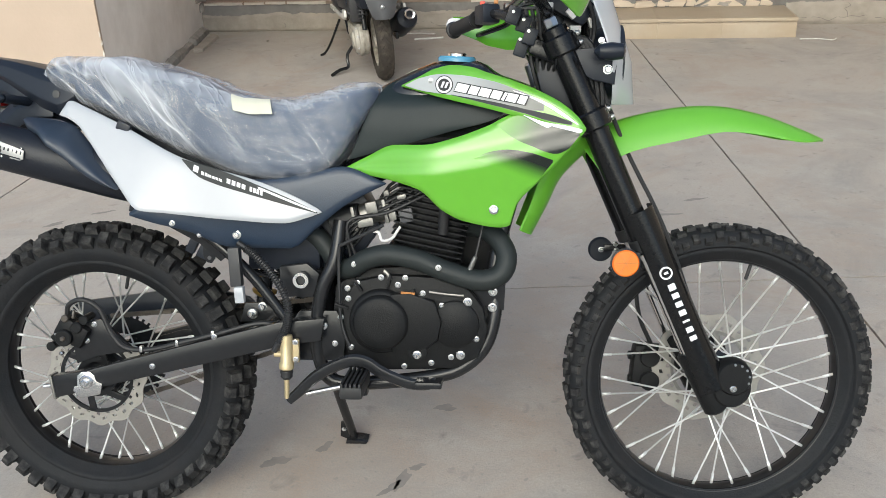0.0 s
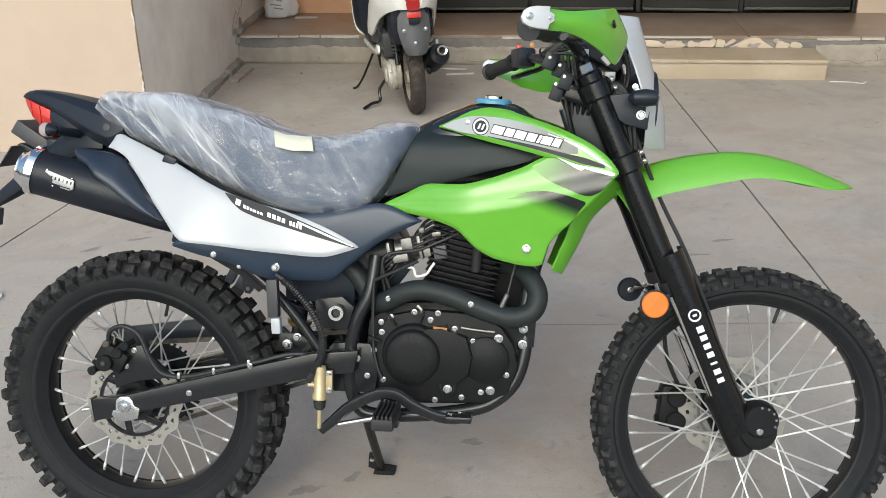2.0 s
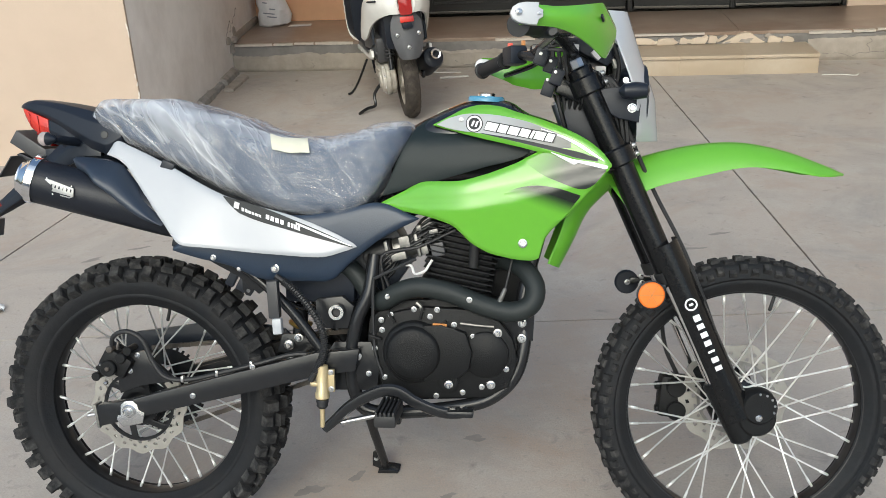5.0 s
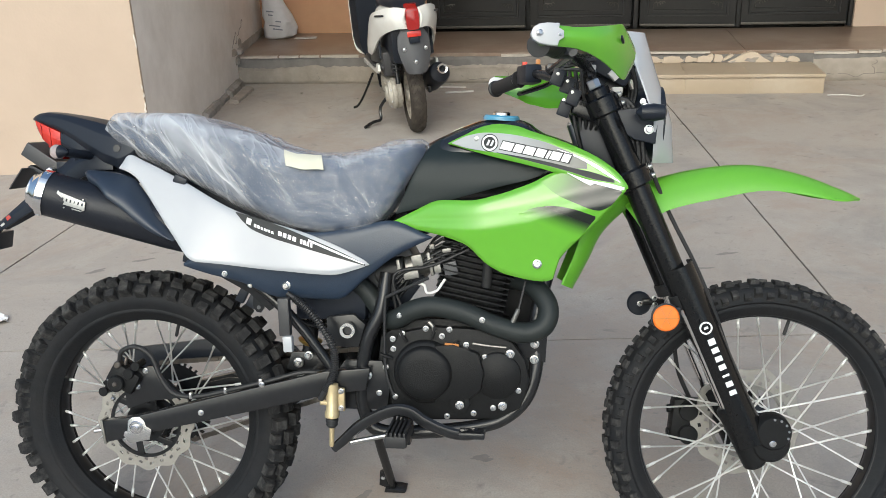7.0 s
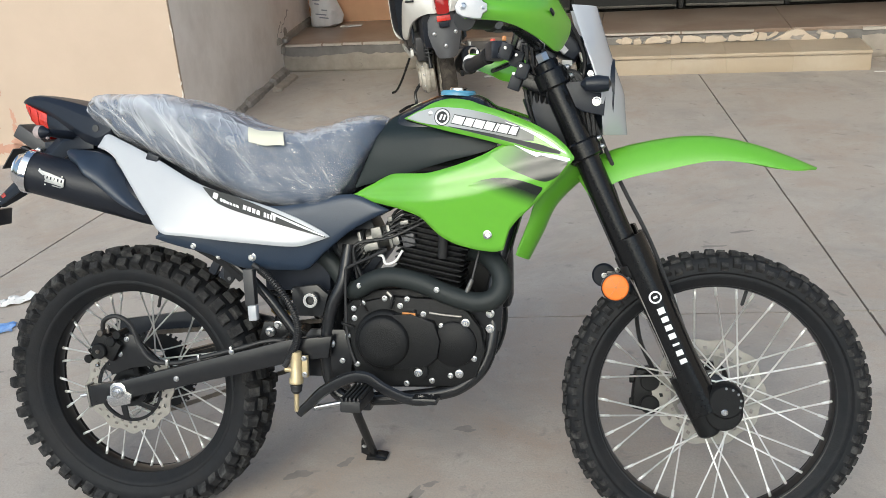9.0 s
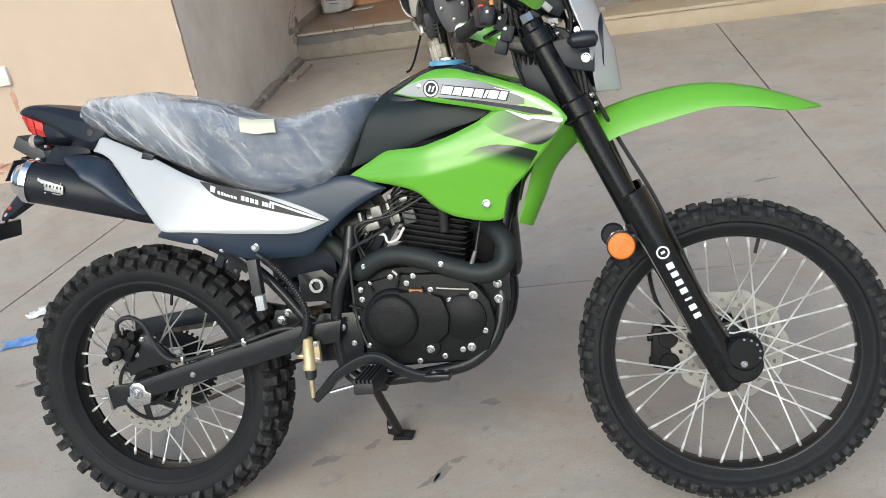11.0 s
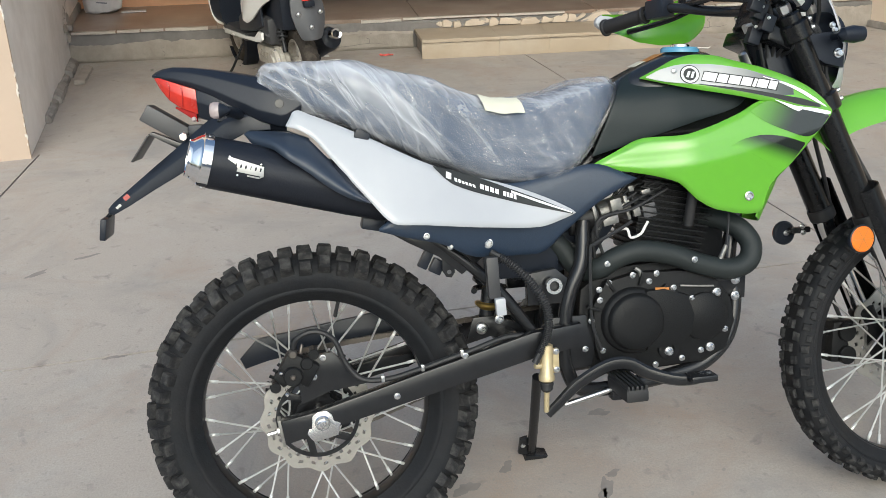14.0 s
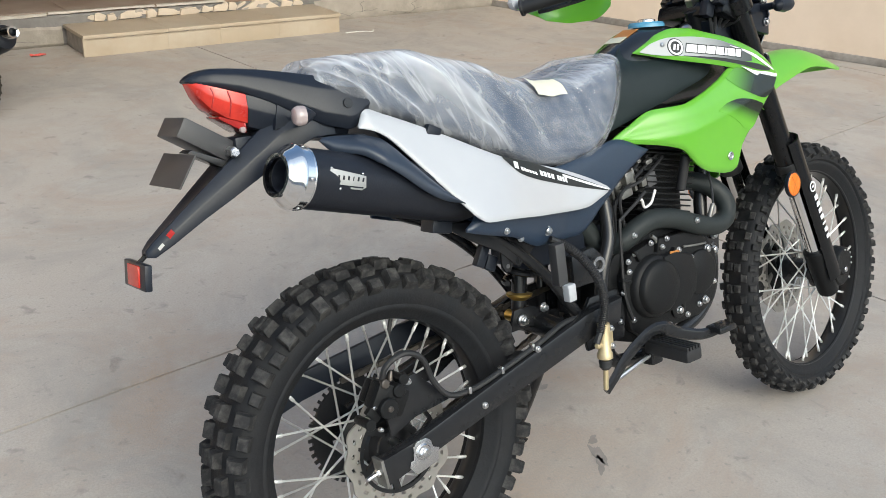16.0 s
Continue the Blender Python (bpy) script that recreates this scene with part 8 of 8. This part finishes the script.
part("mode_switch", box((0.010, 0.012, 0.012), Matrix.Translation((0.915, 0.228, 1.140)), 0.002), AMBER, bar, m=SB)
part("brake_reservoir", box((0.05, 0.06, 0.035), Matrix.Translation((0.965, -0.215, 1.130)), 0.008), DARK_GREY, bar, m=SB)
for k in range(7):
    y = -0.16 + 0.045 * k
    part("control_cable", tube([(0.95, y, 1.11), (1.02 + 0.01 * (k % 3), y * 0.8, 1.14 - 0.02 * (k % 4)), (1.075, y * 0.5, 1.06), (1.06, y * 0.4, 0.98), (1.02, y * 0.3, 0.90)], 0.0045, 6, 6), SOFT_RUBBER, bar, m=SB)
for k, (x, y, z) in enumerate([(1.04, -0.06, 1.045), (1.06, -0.065, 1.02), (1.03, -0.07, 1.075), (1.075, -0.055, 1.06), (0.985, -0.075, 1.085)]):
    part("connector", box((0.022, 0.018, 0.014), Matrix.Translation((x, y, z)) @ Matrix.Rotation(0.4 * k, 4, "Y"), 0.002), WHITE_STICK, bar, m=SB)

# ---- foot controls and stand ----
pedal = part("brake_pedal", tube([(0.449, -0.146, 0.284), (0.476, -0.147, 0.308), (0.515, -0.149, 0.343), (0.575, -0.153, 0.374), (0.617, -0.158, 0.376), (0.654, -0.165, 0.356), (0.704, -0.178, 0.340), (0.745, -0.187, 0.338), (0.770, -0.190, 0.346)], lambda t: 0.0095 + 0.0045 * math.sin(t * 3.1), 8, 6, 0.6), BLACK_METAL, bike, "black pressed steel brake pedal")
part("pedal_pad", box((0.055, 0.04, 0.014), Matrix.Translation((0.755, -0.196, 0.345)), 0.004), BLACK_METAL, pedal)
part("pedal_rod", cyl((0.485, -0.140, 0.298), (0.590, -0.142, 0.322), 0.0055, seg=10), ZINC, pedal)
part("return_spring", tube([(0.502, -0.10, 0.40), (0.500, -0.10, 0.37)], 0.005, 8, 0), ZINC, bike)
peg = part("foot_peg", box((0.046, 0.115, 0.026), Matrix.Translation((0.602, -0.192, 0.338)), 0.006), SOFT_RUBBER, bike, "ribbed black foot peg")
for k in range(5):
    part("peg_rib", box((0.005, 0.112, 0.010), Matrix.Translation((0.584 + 0.009 * k, -0.192, 0.353)), 0.001), SOFT_RUBBER, peg)
part("peg_hinge", box((0.035, 0.03, 0.040), Matrix.Translation((0.602, -0.135, 0.318)), 0.005), BLACK_METAL, peg)
part("foot_peg", box((0.052, 0.085, 0.024), Matrix.Translation((0.602, 0.165, 0.338)), 0.005), BLACK_METAL, bike)
# master cylinder
mc = part("master_cylinder", lathe([(0, 0.006), (0.002, 0.012), (0.012, 0.013), (0.060, 0.013), (0.064, 0.016), (0.074, 0.016), (0.078, 0.010)], (0.452, -0.150, 0.432), (-0.04, 0, -1), 20), BRASS, bike, "yellow-plated rear brake master cylinder")
part("cylinder_lug", box((0.020, 0.012, 0.050), Matrix.Translation((0.467, -0.144, 0.395)), 0.003), BRASS, mc)
part("cylinder_port", cyl((0.444, -0.150, 0.388), (0.424, -0.154, 0.390), 0.006, seg=10), BRASS, mc)
part("rubber_boot", lathe([(0, 0.013), (0.004, 0.014), (0.010, 0.012), (0.014, 0.013), (0.020, 0.008)], (0.4490, -0.150, 0.354), (-0.04, 0, -1), 20), SOFT_RUBBER, mc)
part("push_rod", cyl((0.4485, -0.150, 0.338), (0.4465, -0.148, 0.290), 0.0055, seg=10), BRASS, mc)
bolts(mc, [(0.470, -0.151, 0.415), (0.470, -0.151, 0.378)])
# hose with a coiled sleeve
hp = [(0.352, -0.128, 0.622), (0.388, -0.138, 0.598), (0.428, -0.146, 0.556), (0.455, -0.150, 0.505), (0.456, -0.152, 0.460), (0.442, -0.154, 0.425), (0.425, -0.154, 0.396)]
hose = part("reservoir_hose", tube(hp, 0.007, 8), SOFT_RUBBER, bike)
pp = spline(hp, 20)[10:-12]
rngs = bmesh.new()
for k in range(0, len(pp) - 1, 2):
    d = (pp[k + 1] - pp[k]).normalized()
    lathe([(-0.0012, 0.0075), (0, 0.0098), (0.0012, 0.0075)], pp[k], d, 10, into=rngs)
tagged(part("coil_sleeve", rngs, DARK_GREY, hose, "coiled black protective sleeve"), kind="stuff")
part("reservoir", box((0.024, 0.022, 0.082), Matrix.Translation((0.350, -0.146, 0.575)) @ Matrix.Rotation(-0.03, 4, "Y"), 0.003), DARK_GREY, bike)
part("white_connector", box((0.020, 0.018, 0.034), Matrix.Translation((0.360, -0.160, 0.519)) @ Matrix.Rotation(-0.05, 4, "Y"), 0.003), WHITE, bike)
# side stand reaching down to the ground on the far side
foot_l = Vector((0.511, 0.258, 0.0370))
stand = part("side_stand", tube([(0.490, 0.085, 0.29), (0.500, 0.165, 0.17), (0.511, 0.254, 0.046)], 0.0115, 10, 0), BLACK_METAL, bike, "black side stand set on the ground")
ftm = Matrix.Translation(foot_l) @ Matrix.Rotation(LEAN, 4, "X")
part("stand_foot", plate([(-0.020, 0.0), (0.034, 0.0), (0.038, 0.006), (0.020, 0.010), (-0.016, 0.012)], -0.018, 0.018, 0.002), BLACK_METAL, stand, m=ftm @ Matrix.Translation((0, 0, -0.0045)))
part("stand_tang", plate([(-0.034, 0.01), (-0.012, 0.0), (0.0, 0.03), (-0.012, 0.055), (-0.03, 0.05)], -0.006, 0.006, 0.002), BLACK_METAL, stand, m=ftm)
bolts(stand, [(0.488, 0.246, 0.068)])

# lug, regulator and loose wiring blocks under the tail and behind the forks
lug = part("bracket_lug", plate([(0.262, 0.640), (0.284, 0.630), (0.287, 0.580), (0.279, 0.570), (0.269, 0.572), (0.262, 0.584)], -0.088, -0.082, 0.001), BLACK_METAL, bike)
part("lug_hole", cyl((0.275, -0.0886, 0.582), (0.275, -0.0875, 0.582), 0.0045, seg=12), GREY_PLASTIC, lug)
part("regulator", box((0.044, 0.040, 0.024), Matrix.Translation((0.130, -0.075, 0.690)) @ Matrix.Rotation(0.22, 4, "Y"), 0.004), BLACK_PLASTIC, bike)
for x, y, z, a, b_, c_ in ((0.235, -0.062, 0.612, 0.020, 0.016, 0.050), (0.255, -0.058, 0.590, 0.026, 0.016, 0.030)):
    part("wiring_block", box((a, b_, c_), Matrix.Translation((x, y, z)) @ Matrix.Rotation(0.5, 4, "Y"), 0.003), BLACK_PLASTIC, bike)
for k in range(5):
    part("wire", tube([(0.95 + 0.012 * k, -0.03 - 0.012 * k, 1.09), (0.955 + 0.014 * k, -0.045 - 0.012 * k, 1.03 - 0.01 * k), (0.965 + 0.01 * k, -0.05, 0.965), (0.985, -0.03, 0.90)], 0.0042, 6, 6), SOFT_RUBBER, bike)
for x, y, z in ((0.945, -0.075, 1.060), (0.958, -0.082, 1.035), (0.940, -0.06, 1.012), (0.925, -0.10, 1.075)):
    part("wiring_block", box((0.026, 0.022, 0.034), Matrix.Translation((x, y, z)) @ Matrix.Rotation(0.35, 4, "Y"), 0.003), BLACK_PLASTIC, bike)
bolts(bike, [(0.945, -0.089, 1.068), (0.955, -0.095, 1.045), (0.938, -0.074, 1.030), (0.925, -0.112, 1.082)], SMALL_BOLT)
part("ignition_lock", lathe([(-0.05, 0.018), (-0.004, 0.018), (0.0, 0.014), (0.002, 0.010), (0.002, 0.001)], (0.962, 0.017, 0.985), (-0.35, 0, 1), 20), ZINC, bike)
part("air_box", plate([(0.40, 0.71), (0.60, 0.72), (0.64, 0.64), (0.58, 0.56), (0.42, 0.54)], -0.035, 0.055, 0.006), BLACK_PLASTIC, bike)
part("loom_cover", plate([(0.965, 0.985), (1.03, 1.00), (1.105, 0.87), (1.04, 0.85), (0.985, 0.90)], -0.055, 0.045, 0.010), BLACK_PLASTIC, bike)
for k in range(5):
    part("loom", tube([(0.99 + 0.012 * k, -0.062, 1.075 - 0.01 * k), (1.045 + 0.008 * k, -0.068, 1.02), (1.06 + 0.01 * k, -0.06, 0.95), (1.075 + 0.008 * k, -0.05, 0.88)], 0.006, 6, 5), SOFT_RUBBER, bike)
